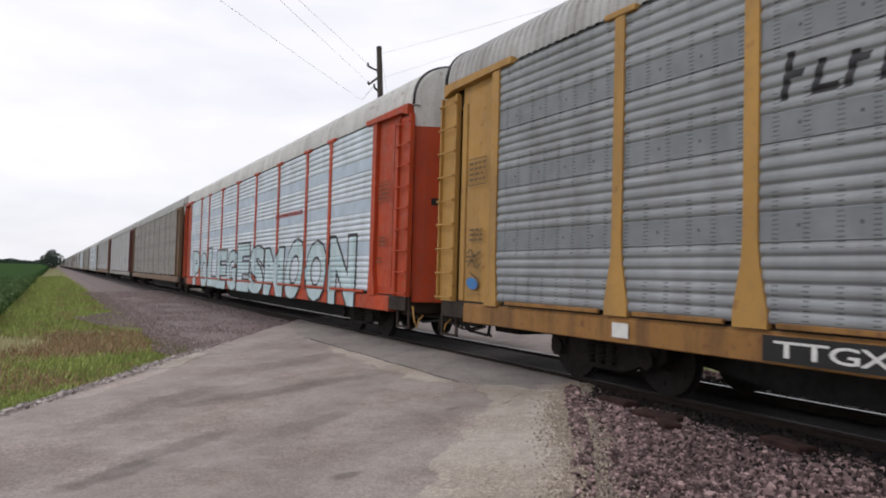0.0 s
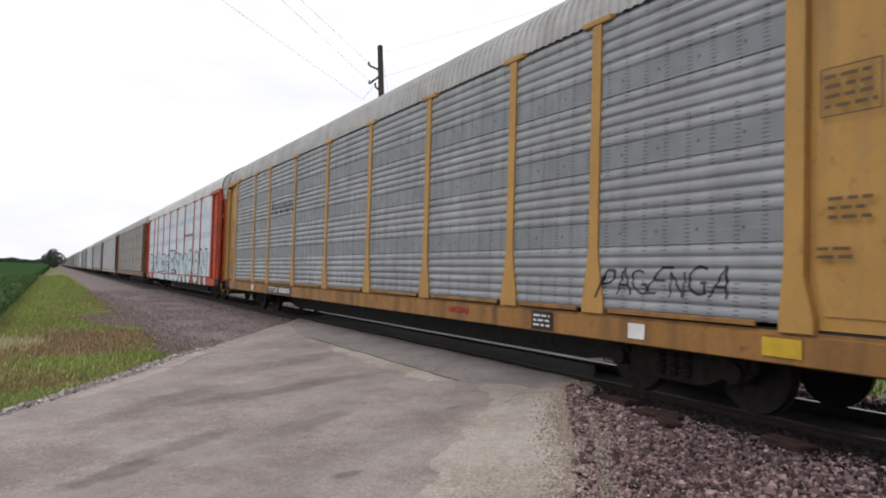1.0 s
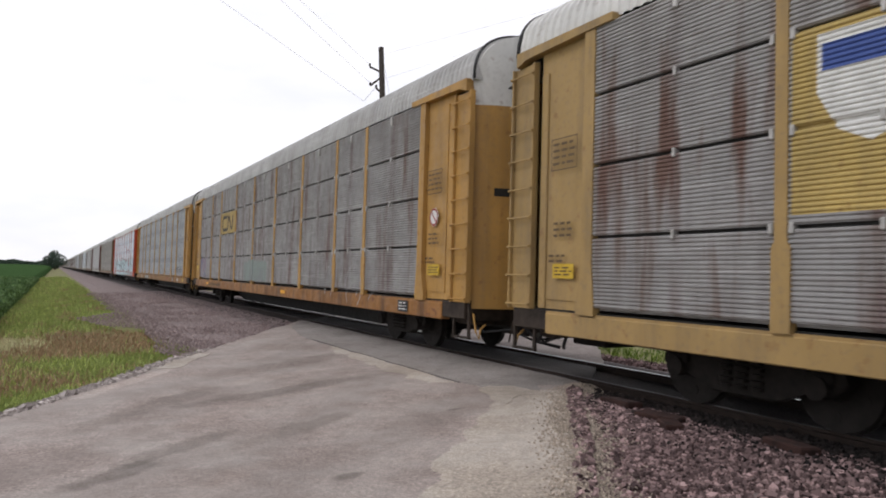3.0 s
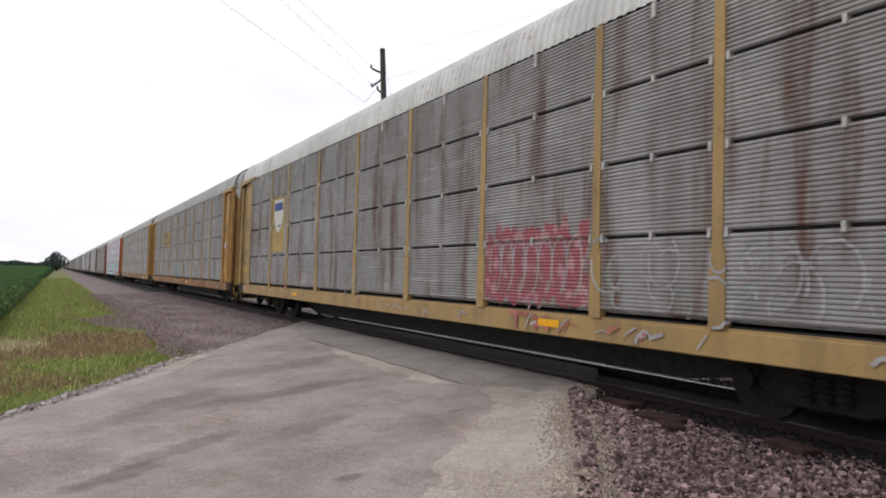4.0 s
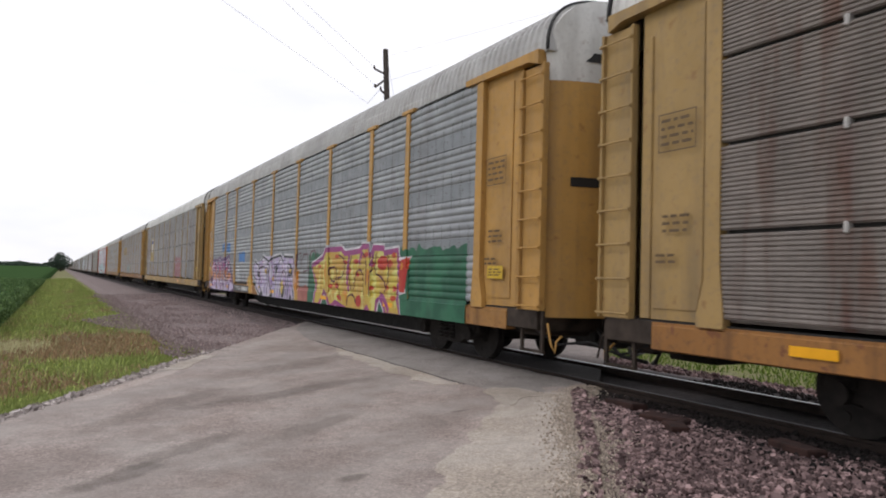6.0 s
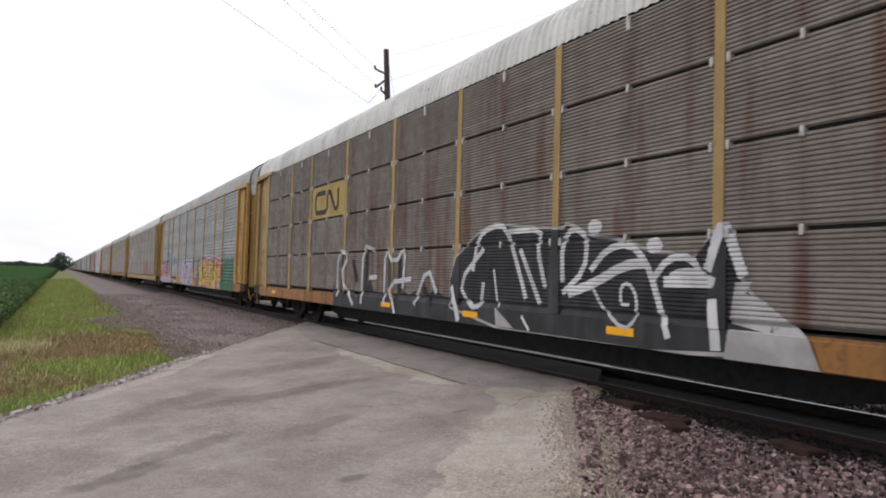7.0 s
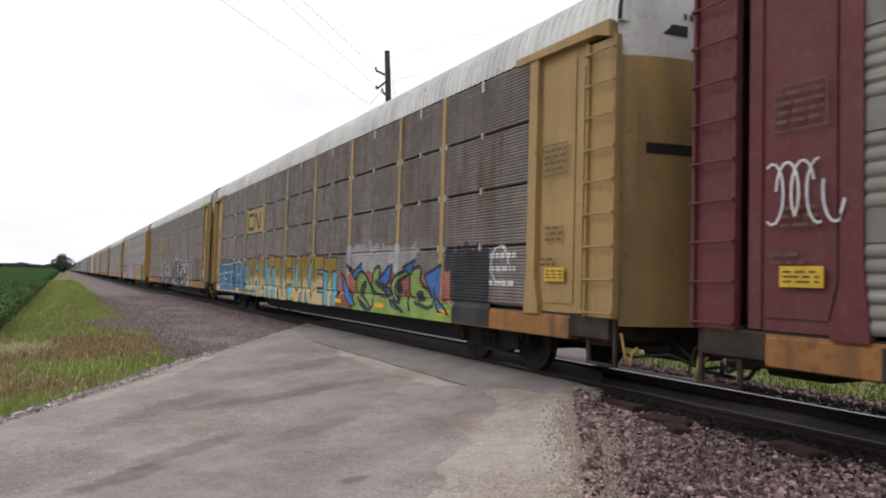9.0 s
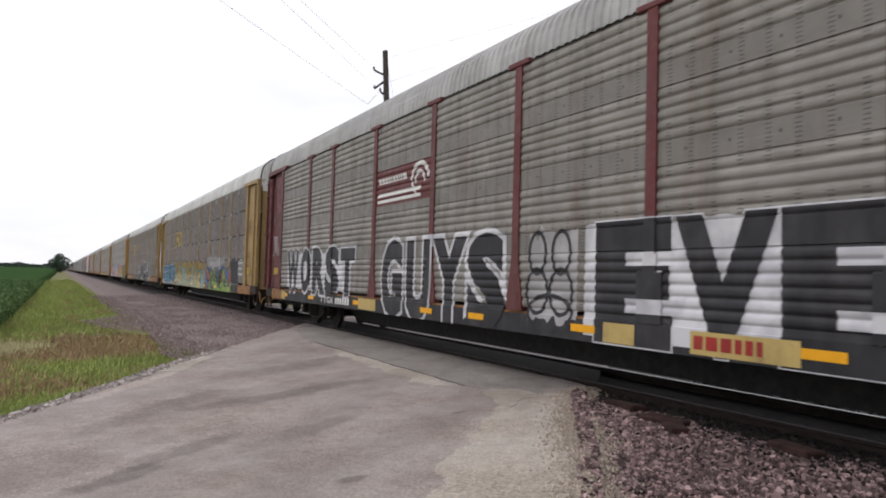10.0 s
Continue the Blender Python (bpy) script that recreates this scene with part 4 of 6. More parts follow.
def beyond_spot(rng):
    y, x = rng.uniform(-2, 30), rng.uniform(11.4, 24)
    if 9.7 + (x - 8.7) * 1.2 < y < 23.6 + (x - 8.7) * 1.7 or noise.noise(Vector((x * 0.5, y * 0.4, 5))) < (0.2 if x < 13 else -0.4):
        return None
    return x, y, -0.55, 1.3


blades("green_grass", 60000, green_spot, (0.03, 0.11), island("green_blades", (0.17, 0.22, 0.06), (0.42, 0.48, 0.15)), "bright green roadside grass", 0.009)
blades("dry_grass", 26000, dry_spot, (0.025, 0.09), island("dry_blades", (0.22, 0.145, 0.085), (0.42, 0.285, 0.17)), "dry brown roadside grass", 0.008)
def straw_spot(rng):
    x, y = -1.05 + rng.normal(0, 0.4), 20.6 + rng.normal(0, 0.7)
    return x, y, ground_height(x, y) + 0.02, 1.4


blades("straw_grass", 1200, straw_spot, (0.04, 0.12), island("straw_blades", (0.4, 0.38, 0.2), (0.62, 0.58, 0.36)), "pale bleached straw lying in the verge", 0.009)
blades("far_side_grass", 14000, beyond_spot, (0.05, 0.18), island("far_blades", (0.07, 0.12, 0.018), (0.2, 0.27, 0.05)), "green grass beyond the track", 0.014)


def crop_field():
    rng = np.random.default_rng(3)
    xs = [-1.75 - 0.4 * i for i in range(40)] + [-20, -30, -50, -90, -200, -600]
    ys = [22 + 0.8 * i for i in range(110)] + [120, 140, 170, 220, 300, 450, 700, 1200]
    verts = []
    for y in ys:
        for i, x in enumerate(xs):
            row = 0.1 * math.cos((x + 1.75) * math.tau / 0.76)
            z = 0.05 + max(0, y - 90) * 0.0035 * (y < 800) + (2.5 if y >= 800 else 0) + row + 0.09 * noise.noise(Vector((x * 1.3, y * 1.3, 0))) if i else -0.6
            verts.append((x + (0.1 * noise.noise(Vector((0, y * 1.7, 2))) if i < 2 else 0), y, z))
    w = len(xs)
    faces = [(j * w + i, (j + 1) * w + i, (j + 1) * w + i + 1, j * w + i + 1) for j in range(len(ys) - 1) for i in range(w - 1)]
    n = Nodes("crop_canopy")
    c = n.mix(n.ramp(n.noise(7, 7, rough=0.7, shifted=False), 0.35, 0.7), (0.026, 0.056, 0.022), (0.062, 0.115, 0.04))
    c = n.mix(n.ramp(n.noise(0.2, 4, shifted=False), 0.4, 0.65), c, (0.046, 0.085, 0.032))
    m = n.finish(c, 0.95, 0, n.noise(12, 5, shifted=False), 0.6, 0.1, spec=0.0)
    tagged(put("soybean_field", mesh_of("soybean_field", verts, faces, m, True)), "dense dark green soybean crop beside the verge", "field", kind="stuff")
    spots = []
    for _ in range(26000):
        y = 24 + 75 * rng.random() ** 1.5
        x = -1.7 - 9 * rng.random() ** 2.4
        z = 0.06 + rng.normal(0, 0.06) if x < -1.95 else rng.uniform(-0.5, 0.1)
        s = rng.uniform(0.04, 0.085)
        spots.append((turn3(rng, (s, s, s)), (x, y, z)))
    leaf = [(-1, 0, 0), (0, -0.6, 0.15), (1.2, 0, -0.1), (0, 0.6, 0.15)]
    me = clump_mesh("soybean_leaves", leaf, [(0, 1, 2, 3)], spots, island("soy_leaves", (0.045, 0.09, 0.028), (0.14, 0.22, 0.07), 0.6))
    tagged(put("soybean_leaves", me), "green soybean leaves at the field edge", "plants", kind="stuff")


crop_field()
# Leaf tones are paled and blued to hold the distance haze.
LEAVES = island("hazed_tree_leaves", (0.038, 0.058, 0.044), (0.085, 0.12, 0.085), 0.8)
BARK = plain("bark", (0.09, 0.07, 0.055), 0.9, 0, 0.3)


def crown(name, n, centre, radii, leaf, seed, material, parent, flat=False):
    rng = np.random.default_rng(seed)
    lobes = [(rng.normal(0, 0.45, 3), rng.uniform(0.45, 0.7)) for _ in range(16)]
    spots = []
    for _ in range(n):
        c, r = lobes[rng.integers(len(lobes))]
        d = rng.normal(0, 1, 3)
        p = c + d / np.linalg.norm(d) * r * rng.uniform(0.75, 1.0)
        s = leaf * rng.uniform(0.6, 1.4)
        spots.append((turn3(rng, (s, s, s)), tuple(np.array(centre) + p * np.array(radii))))
    me = clump_mesh(name, [(-1, 0, 0), (0, -0.7, 0.2), (1, 0, 0), (0, 0.7, 0.2)], [(0, 1, 2, 3)], spots, material)
    return put(name, me, parent)


def tree(x, y, wide, high):
    t = tagged(put("tree", None), "dark green round-crowned tree at the far field edge", "tree")
    t.matrix_basis = pose(x, y, -0.6)
    bm = rod(bmesh.new(), (0, 0, 0), (0, 0, high * 0.5), 0.35, 10, 0.2)
    for k in range(6):
        a = k * 1.05
        rod(bm, (0, 0, high * (0.25 + 0.03 * k)), (math.cos(a) * wide * 0.3, math.sin(a) * wide * 0.3, high * (0.5 + 0.04 * k)), 0.13, 6, 0.04)
    part("trunk", bm, BARK, t)
    crown("crown", 5200, (0, 0, high * 0.53), (wide * 0.42, wide * 0.42, high * 0.4), 0.24, 4, LEAVES, t)


tree(-0.2, 400, 9.8, 9.2)


def far_woods():
    rng = np.random.default_rng(11)
    spots = []
    for _ in range(14000):
        x = -6 - 130 * rng.random()
        y = 640 + rng.uniform(-25, 25)
        top = 5.2 + 2.4 * noise.noise(Vector((x * 0.09, 1, 0))) + 1.2 * noise.noise(Vector((x * 0.4, 2, 0)))
        s = rng.uniform(0.3, 0.7)
        spots.append((turn3(rng, (s, s, s)), (x, y, 1.2 + max(0.6, top - 1.6) * rng.random() ** 0.5)))
    me = clump_mesh("far_woods", [(-1, 0, 0), (0, -0.8, 0.2), (1, 0, 0), (0, 0.8, 0.2)], [(0, 1, 2, 3)], spots, LEAVES)
    tagged(put("far_woods", me), "low distant line of green trees on the horizon", "trees", kind="stuff")


far_woods()


def utility_pole():
    p = tagged(put("utility_pole", None), "dark weathered timber utility pole leaning slightly", "utility pole")
    p.matrix_basis = pose(13.7, 30.0, -0.55)
    bm = bmesh.new()
    top = Vector((13.04, 30.31, 12.28)) - Vector((13.7, 30.0, -0.55))
    rod(bm, (0, 0, 0), top, 0.19, 12, 0.125)
    part("post", bm, POLE_WOOD, p)
    for a, b in (((12.58, 30.51, 11.33), (13.1, 30.29, 11.09)), ((12.63, 30.49, 10.44), (13.11, 30.28, 10.88)), ((12.88, 30.38, 10.33), (13.16, 30.26, 10.07))):
        off = Vector((13.7, 30.0, -0.55))
        bm = rod(bmesh.new(), Vector(a) - off, Vector(b) - off, 0.05, 8)
        arm = part("arm", bm, POLE_WOOD, p)
        bm = bmesh.new()
        for k in range(4):
            rod(bm, Vector(a) - off + Vector((0, 0, 0.03 + 0.035 * k)), Vector(a) - off + Vector((0, 0, 0.055 + 0.035 * k)), 0.06 - 0.006 * k, 8)
        part("insulator", bm, POLE_WOOD, arm)
    tube("guy_wire", [Vector((13.1, 30.28, 12.0)) - Vector((13.7, 30.0, -0.55)), Vector((15.4, 29.2, -0.55)) - Vector((13.7, 30.0, -0.55))], 0.009, WIRE, p)


utility_pole()
for a, b in (((12.58, 30.51, 11.42), (-20, -5.75, 12)), ((12.63, 30.49, 10.55), (-20, -6.39, 12)), ((12.36, 30.6, 9.68), (-20, 0.04, 12)),
             ((13.06, 30.3, 11.93), (24, -1.6, 12)), ((13.11, 30.28, 10.75), (24, -10.4, 12))):
    w = tube("power_line", sag(a, b, 0.12, 14), 0.0055, WIRE)
    tagged(w, "thin overhead power line", "power line", group="overhead power lines")
tube("power_line_lead", [(12.88, 30.38, 10.4), (12.36, 30.6, 9.68)], 0.011, WIRE)
tagged(bpy.data.objects["power_line_lead"], "short wire from pole arm to power line", "power line", group="overhead power lines")


# ---- paint on the cars: graffiti, plates, lettering (side facing the road) ----
def post_half(style, z):
    if style == "banded":
        return 0.09 if z > 1.9 else 0.11 if z > 1.7 else 0.2
    return 0.08 if z > 1.93 else 0.115


def side_depth(style, y, z):
    """How far the side stands out from its plane at this place."""
    if z < Z_DECK - 0.045:
        return 0.045
    if abs(y) > PANEL_END:
        return 0.012 if abs(y) > PANEL_END + 0.2 else 0.06
    for p in POSTS[1:-1]:
        if abs(y - p) <= post_half(style, z):
            return 0.058
    if z < Z_LOW:
        return 0.03
    rows = cached(("rows", style), lambda: tuple(zip(*profile(style))))
    return max(0.0, float(np.interp(z, rows[0], rows[1])))


def lay_on(bm, style, lift):
    """Cuts flat shapes, given as (0, y, z), along the ribs and posts and lays them on the side."""
    bmesh.ops.bisect_plane(bm, geom=bm.verts[:] + bm.edges[:] + bm.faces[:], plane_co=(0, 0, Z_SILL - 0.002), plane_no=(0, 0, 1), clear_inner=True)
    zs, ys = [v.co.z for v in bm.verts], [v.co.y for v in bm.verts]
    cuts = [((0, 0, z), (0, 0, 1)) for z, _ in profile(style) if min(zs) < z < max(zs)]
    cuts += [((0, 0, z), (0, 0, 1)) for z in (Z_DECK - 0.048, Z_DECK - 0.042, 1.7, 1.9) if min(zs) < z < max(zs)]
    for p in POSTS[1:-1]:
        for h in {post_half(style, 3), post_half(style, 1.8), post_half(style, 1.3)}:
            cuts += [((0, p + s * (h + e), 0), (0, 1, 0)) for s in (-1, 1) for e in (-0.003, 0.003) if min(ys) < p + s * h < max(ys)]
    for co, no in cuts:
        bmesh.ops.bisect_plane(bm, geom=bm.verts[:] + bm.edges[:] + bm.faces[:], plane_co=co, plane_no=no, dist=1e-5)
    for v in bm.verts:
        v.co.x = -HALF - side_depth(style, v.co.y, v.co.z) - lift
    return bm


def on_side(name, bm, car, style, material, lift, label=""):
    lay_on(bm, style, lift)
    me = bpy.data.meshes.new(name)
    bm.to_mesh(me)
    bm.free()
    me.materials.append(material)
    return put(name, me, car, None, label)


def letter_mesh(ch, fat, shear=0.0):
    """Outline of one letter as vertices in a unit box and faces."""
    def make():
        cu = bpy.data.curves.new("letter", "FONT")
        cu.body, cu.size, cu.offset, cu.resolution_u, cu.shear = ch, 1.0, fat, 3, shear
        ob = bpy.data.objects.new("letter", cu)
        scene.collection.objects.link(ob)
        me = bpy.data.meshes.new_from_object(ob.evaluated_get(bpy.context.evaluated_depsgraph_get()))
        bpy.data.objects.remove(ob)
        v = np.array([(p.co.x, p.co.y) for p in me.vertices])
        faces = [tuple(f.vertices) for f in me.polygons]
        bpy.data.meshes.remove(me)
        return v, faces
    return cached(("letter", ch, fat, shear), make)


def word_shape(bm, word, y_left, y_right, z0, z1, fat, rng, jitter=0.0, grow=1.0, shear=0.0, fixed=0.0):
    """Letters filling the box; y falls from left to right as seen from the road."""
    wid = [0.55 if c == "I" else 1.25 if c in "WM" else 1.0 for c in word]
    step = (y_right - y_left) / sum(wid)
    u = y_left
    for c, k in zip(word, wid):
        if c == " ":
            u += step * k
            continue
        base, _ = letter_mesh(c, fixed, shear)
        v, faces = letter_mesh(c, fat, shear)
        lo, hi = base.min(0), base.max(0)
        q = (v - lo) / (hi - lo)
        tilt, dz, sz = rng.normal(0, jitter, 3)
        verts = []
        for a, b in q:
            yy = u + step * k * (0.5 + (a - 0.5) * 0.96 * grow + tilt * 0.5 * (b - 0.5))
            zz = z0 + (z1 - z0) * (b * (1 + sz * 0.3) + dz * 0.15)
            verts.append(bm.verts.new((0, yy, zz)))
        for f in faces:
            try:
                bm.faces.new([verts[i] for i in f])
            except ValueError:
                pass
        u += step * k
    return bm


def patch(bm, pts):
    """A polygon from (y, z) points."""
    bm.faces.new([bm.verts.new((0, y, z)) for y, z in pts])
    return bm


def rect(bm, y0, y1, z0, z1):
    return patch(bm, [(y0, z0), (y1, z0), (y1, z1), (y0, z1)])


def stroke(bm, pts, w):
    pts = [Vector(p) for p in pts]
    left, right = [], []
    for i, p in enumerate(pts):
        d = (pts[min(i + 1, len(pts) - 1)] - pts[max(i - 1, 0)]).normalized()
        n = Vector((-d.y, d.x)) * w / 2
        left.append(bm.verts.new((0, p.x + n.x, p.y + n.y)))
        right.append(bm.verts.new((0, p.x - n.x, p.y - n.y)))
    for i in range(len(pts) - 1):
        bm.faces.new((left[i], right[i], right[i + 1], left[i + 1]))
    return bm


def arc(cy, cz, ry, rz, a0, a1, n=12):
    return [(cy - ry * math.cos(radians(a0 + (a1 - a0) * i / n)), cz + rz * math.sin(radians(a0 + (a1 - a0) * i / n))) for i in range(n + 1)]


def ragged(bm, y0, y1, z0, z1, rng, rough=0.1, n=16):
    """A sprayed patch with an uneven top edge."""
    n *= 2
    top = [z1 + rng.normal(0, rough * 0.7) for _ in range(n + 1)]
    low = [z0 + (0 if z0 < 0.9 else rng.normal(0, rough * 0.5)) for _ in range(n + 1)]
    cols = [(bm.verts.new((0, y0 + (y1 - y0) * i / n, low[i])), bm.verts.new((0, y0 + (y1 - y0) * i / n, top[i]))) for i in range(n + 1)]
    for p, q in zip(cols, cols[1:]):
        bm.faces.new((p[0], q[0], q[1], p[1]))
    return bm


def spray(name, c1, c2, c3=None, scale=2.2, split=None):
    """Sprayed paint in two or three tones; split: falling heights, each with the tone below it."""
    n = Nodes(name)
    c1, c2 = mul(c1, 0.8), mul(c2, 0.8)
    c = n.mix(n.ramp(n.noise(scale, 3, shifted=False), 0.42, 0.58), c1, c2)
    if c3:
        c = n.mix(n.ramp(n.noise(scale * 1.7, 3, (1, 1.3, 0.8)), 0.54, 0.6), c, c3)
    if split:
        sep = n.node("SeparateXYZ")
        n.link(n.own, sep.inputs[0])
        z = n.math("ADD", sep.outputs[2], n.math("MULTIPLY", n.noise(2.6, 5, shifted=False), 0.6))
        for height, tone in zip(split[0::2], split[1::2]):
            c = n.mix(n.ramp(z, height + 0.24, height + 0.38), tone, c)
    c = n.mix(n.math("MULTIPLY", n.ramp(n.noise(3.0, 6, (1, 1, 0.15)), 0.48, 0.8), 0.3), c, (0.12, 0.11, 0.1))
    return n.finish(c, 0.55, 0, n.noise(30), 0.08, 0.003)


BLACK_SPRAY = spray("black_spray", (0.02, 0.02, 0.024), (0.035, 0.035, 0.04))
WHITE_SPRAY = spray("white_spray", (0.72, 0.72, 0.74), (0.55, 0.55, 0.58))
FADED_SPRAY = spray("faded_white_spray", (0.34, 0.33, 0.33), (0.46, 0.45, 0.45))
SALMON = spray("salmon_spray", (0.48, 0.19, 0.14), (0.36, 0.12, 0.1))
CYAN_PALE = spray("pale_cyan_spray", (0.50, 0.66, 0.70), (0.62, 0.76, 0.8))
RED_MARK = spray("red_mark", (0.42, 0.04, 0.03), (0.32, 0.03, 0.025))
REFLECTOR = plain("amber_reflector", (0.75, 0.36, 0.01), 0.35, 0, 0.06)
PLATE_BLACK = plain("black_plate", (0.018, 0.018, 0.018), 0.5, 0, 0.2)
STENCIL_WHITE = plain("stencil_white", (0.62, 0.62, 0.6), 0.6, 0, 0.1)
STENCIL_DARK = plain("stencil_dark", (0.1, 0.065, 0.035), 0.7, 0, 0.2)
LABEL_YELLOW = plain("label_yellow", (0.5, 0.33, 0.025), 0.5, 0, 0.15)
LOGO_YELLOW = paint("logo_yellow_paint", (0.46, 0.34, 0.12), amount=0.35)


def piece(car, style, word, yl, yr, z0, z1, fill, outline, label, halo=None, seed=1, jitter=0.25, fat=0.025, rim=0.03, halo_rim=0.06, width=1.0):
    """A graffiti word: halo, outline and fill, each laid on the one before."""
    for name, mat_, f, lift in (("graffiti_halo", halo, fat + halo_rim, 0.004), ("graffiti_outline", outline, fat + rim, 0.007), ("graffiti_fill", fill, fat, 0.01)):
        if mat_:
            wid = [0.55 if c == "I" else 1.25 if c in "WM" else 1.0 for c in word]
            step, u = (yr - yl) / sum(wid), yl
            for i, (c, k) in enumerate(zip(word, wid)):
                bm = word_shape(bmesh.new(), c, u, u + step * k, z0, z1, f, np.random.default_rng(seed * 50 + i), jitter, width)
                on_side(name, bm, car, style, mat_, lift + 0.0004 * (i % 2), label if name == "graffiti_fill" else "")
                u += step * k


def wild(car, style, y0, y1, z0, z1, tones, outline, halo, seed, label, n=16, big=0.5):
    """Interlocking angular graffiti shapes that spell nothing."""
    rng = np.random.default_rng(seed)
    shapes = []
    for i in range(n):
        cy = y0 + (y1 - y0) * (i + 0.5) / n + rng.normal(0, 0.08)
        cz = rng.uniform(z0 + 0.25, z1 - 0.25)
        h, w, a = rng.uniform(0.35, 0.6) * (z1 - z0), big * rng.uniform(0.25, 0.5), rng.normal(0, 0.5)
        kind = rng.integers(3)
        if kind == 0:
            raw = [(-w, -h), (w * 0.4, -h), (w, h * 0.7), (w * 1.6, h * 0.6), (0, h * 1.1), (-w * 0.6, h)]
        elif kind == 1:
            raw = [(-w, -h * 0.9), (w, -h), (w * 0.8, -h * 0.2), (w * 1.3, h * 0.2), (w * 0.7, h), (-w, h * 0.8), (-w * 0.4, 0)]
        else:
            raw = [(-w * 1.2, 0), (0, -h), (w * 0.5, -h * 0.5), (w * 1.2, h * 0.2), (w * 0.3, h), (-w * 0.3, h * 0.5)]
        pts = [(cy + p * math.cos(a) - q * math.sin(a) * 0.5, min(z1 + 0.05, max(z0, cz + q * math.cos(a) * 0.9 + p * math.sin(a)))) for p, q in raw]
        shapes.append((pts, i))
    def layer(name, grow, mat_, lift, pick=None, lab=""):
        for pts, i in shapes:
            if pick is None or i % len(tones) == pick:
                cy, cz = sum(p[0] for p in pts) / len(pts), sum(p[1] for p in pts) / len(pts)
                out = []
                for p in pts:
                    d = Vector((p[0] - cy, p[1] - cz))
                    d = d * (1 + grow / max(0.12, d.length))
                    out.append((cy + d.x, max(Z_SILL + 0.01, cz + d.y)))
                on_side(name, patch(bmesh.new(), out), car, style, mat_, lift + 0.0002 * (i % 4), lab)
    if halo:
        layer("graffiti_halo", 0.13, halo, 0.004)
    layer("graffiti_outline", 0.07, outline, 0.007)
    bm = bmesh.new()
    for i in range(int(n * 1.5)):
        cy = y0 + (y1 - y0) * (i + rng.random()) / (n * 1.5)
        if rng.random() < 0.5:
            stroke(bm, arc(cy, rng.uniform(z0 + 0.35, z1 - 0.35), rng.uniform(0.12, 0.3), rng.uniform(0.15, 0.4), rng.uniform(0, 180), rng.uniform(200, 360), 10), 0.06)
        else:
            za, zb = sorted(rng.uniform(z0 + 0.05, z1 - 0.05, 2))
            stroke(bm, [(cy, za), (cy + rng.normal(0, 0.15), zb)], 0.05)
    on_side("graffiti_line", bm, car, style, outline, 0.0155)
    for k, tone in enumerate(tones):
        layer("graffiti_fill", 0.0, tone, 0.0095 + 0.0012 * k, k, label)


def rounded(pts, times=1, closed=False):
    """Cuts the corners of a line, so that it bends softly."""
    for _ in range(times):
        out = [] if closed else [pts[0]]
        for p, q in zip(pts, pts[1:] + (pts[:1] if closed else [])):
            out += [(p[0] * 0.75 + q[0] * 0.25, p[1] * 0.75 + q[1] * 0.25), (p[0] * 0.25 + q[0] * 0.75, p[1] * 0.25 + q[1] * 0.75)]
        pts = out if closed else out + [pts[-1]]
    return pts


def mural(car, style, pts, fill, rim, halo, label, rim_w=0.08, halo_w=0.2, soft=0, lift=0.0):
    """One sprayed shape: fill inside a rim line, over a wider halo line."""
    pts = rounded(pts, soft, True)
    ring = pts + pts[:2]
    if halo:
        on_side("graffiti_halo", stroke(bmesh.new(), ring, halo_w), car, style, halo, 0.0045 + lift)
    bm = patch(bmesh.new(), pts)
    bmesh.ops.triangulate(bm, faces=bm.faces[:])
    on_side("graffiti_fill", bm, car, style, fill, 0.0075 + lift, label)
    if rim:
        on_side("graffiti_outline", stroke(bmesh.new(), ring, rim_w), car, style, rim, 0.0105 + lift)


def lines(car, style, rows, w, material, label, lift=0.0135, soft=1):
    for k, pts in enumerate(rows):
        on_side("graffiti_line", stroke(bmesh.new(), rounded(pts, soft), w), car, style, material, lift + 0.0003 * (k % 4), label)


def spots(car, style, rows, material, label, lift=0.012):
    """Small sprayed blots: centre, half width, half height, slant."""
    for y, z, a, b, slant in rows:
        ring = [(y + a * math.cos(k * math.tau / 12) + slant * b * math.sin(k * math.tau / 12), z + b * math.sin(k * math.tau / 12)) for k in range(12)]
        on_side("graffiti_spot", patch(bmesh.new(), ring), car, style, material, lift, label)


def sill_plate(car, style, y0, y1, word="", digits=0):
    on_side("number_plate", rect(bmesh.new(), y0, y1, 0.8, 1.05), car, style, PLATE_BLACK, 0.004, "black plate with white stencilled code")
    split = y0 + (y1 - y0) * 0.48
    step = (split - y0 + 0.12) / max(1, len(word))
    for k, ch in enumerate(word):
        u = y0 - 0.12 + step * k
        on_side("letter", word_shape(bmesh.new(), ch, u, u + step, 0.85, 1.0, 0.012, np.random.default_rng(0)), car, style, STENCIL_WHITE, 0.008)
    for k in range(digits):
        c = split - 0.12 + (y1 + 0.1 - split + 0.12) * (k + 0.5) / digits
        on_side("stencil_bar", rect(bmesh.new(), c + 0.06, c - 0.06, 0.85, 1.0), car, style, STENCIL_WHITE, 0.008)


def reflectors(car, style, ys, material=None):
    for y in ys:
        on_side("reflector", rect(bmesh.new(), y + 0.24, y - 0.24, 0.89, 0.99), car, style, material or REFLECTOR, 0.013, "amber reflector strip")


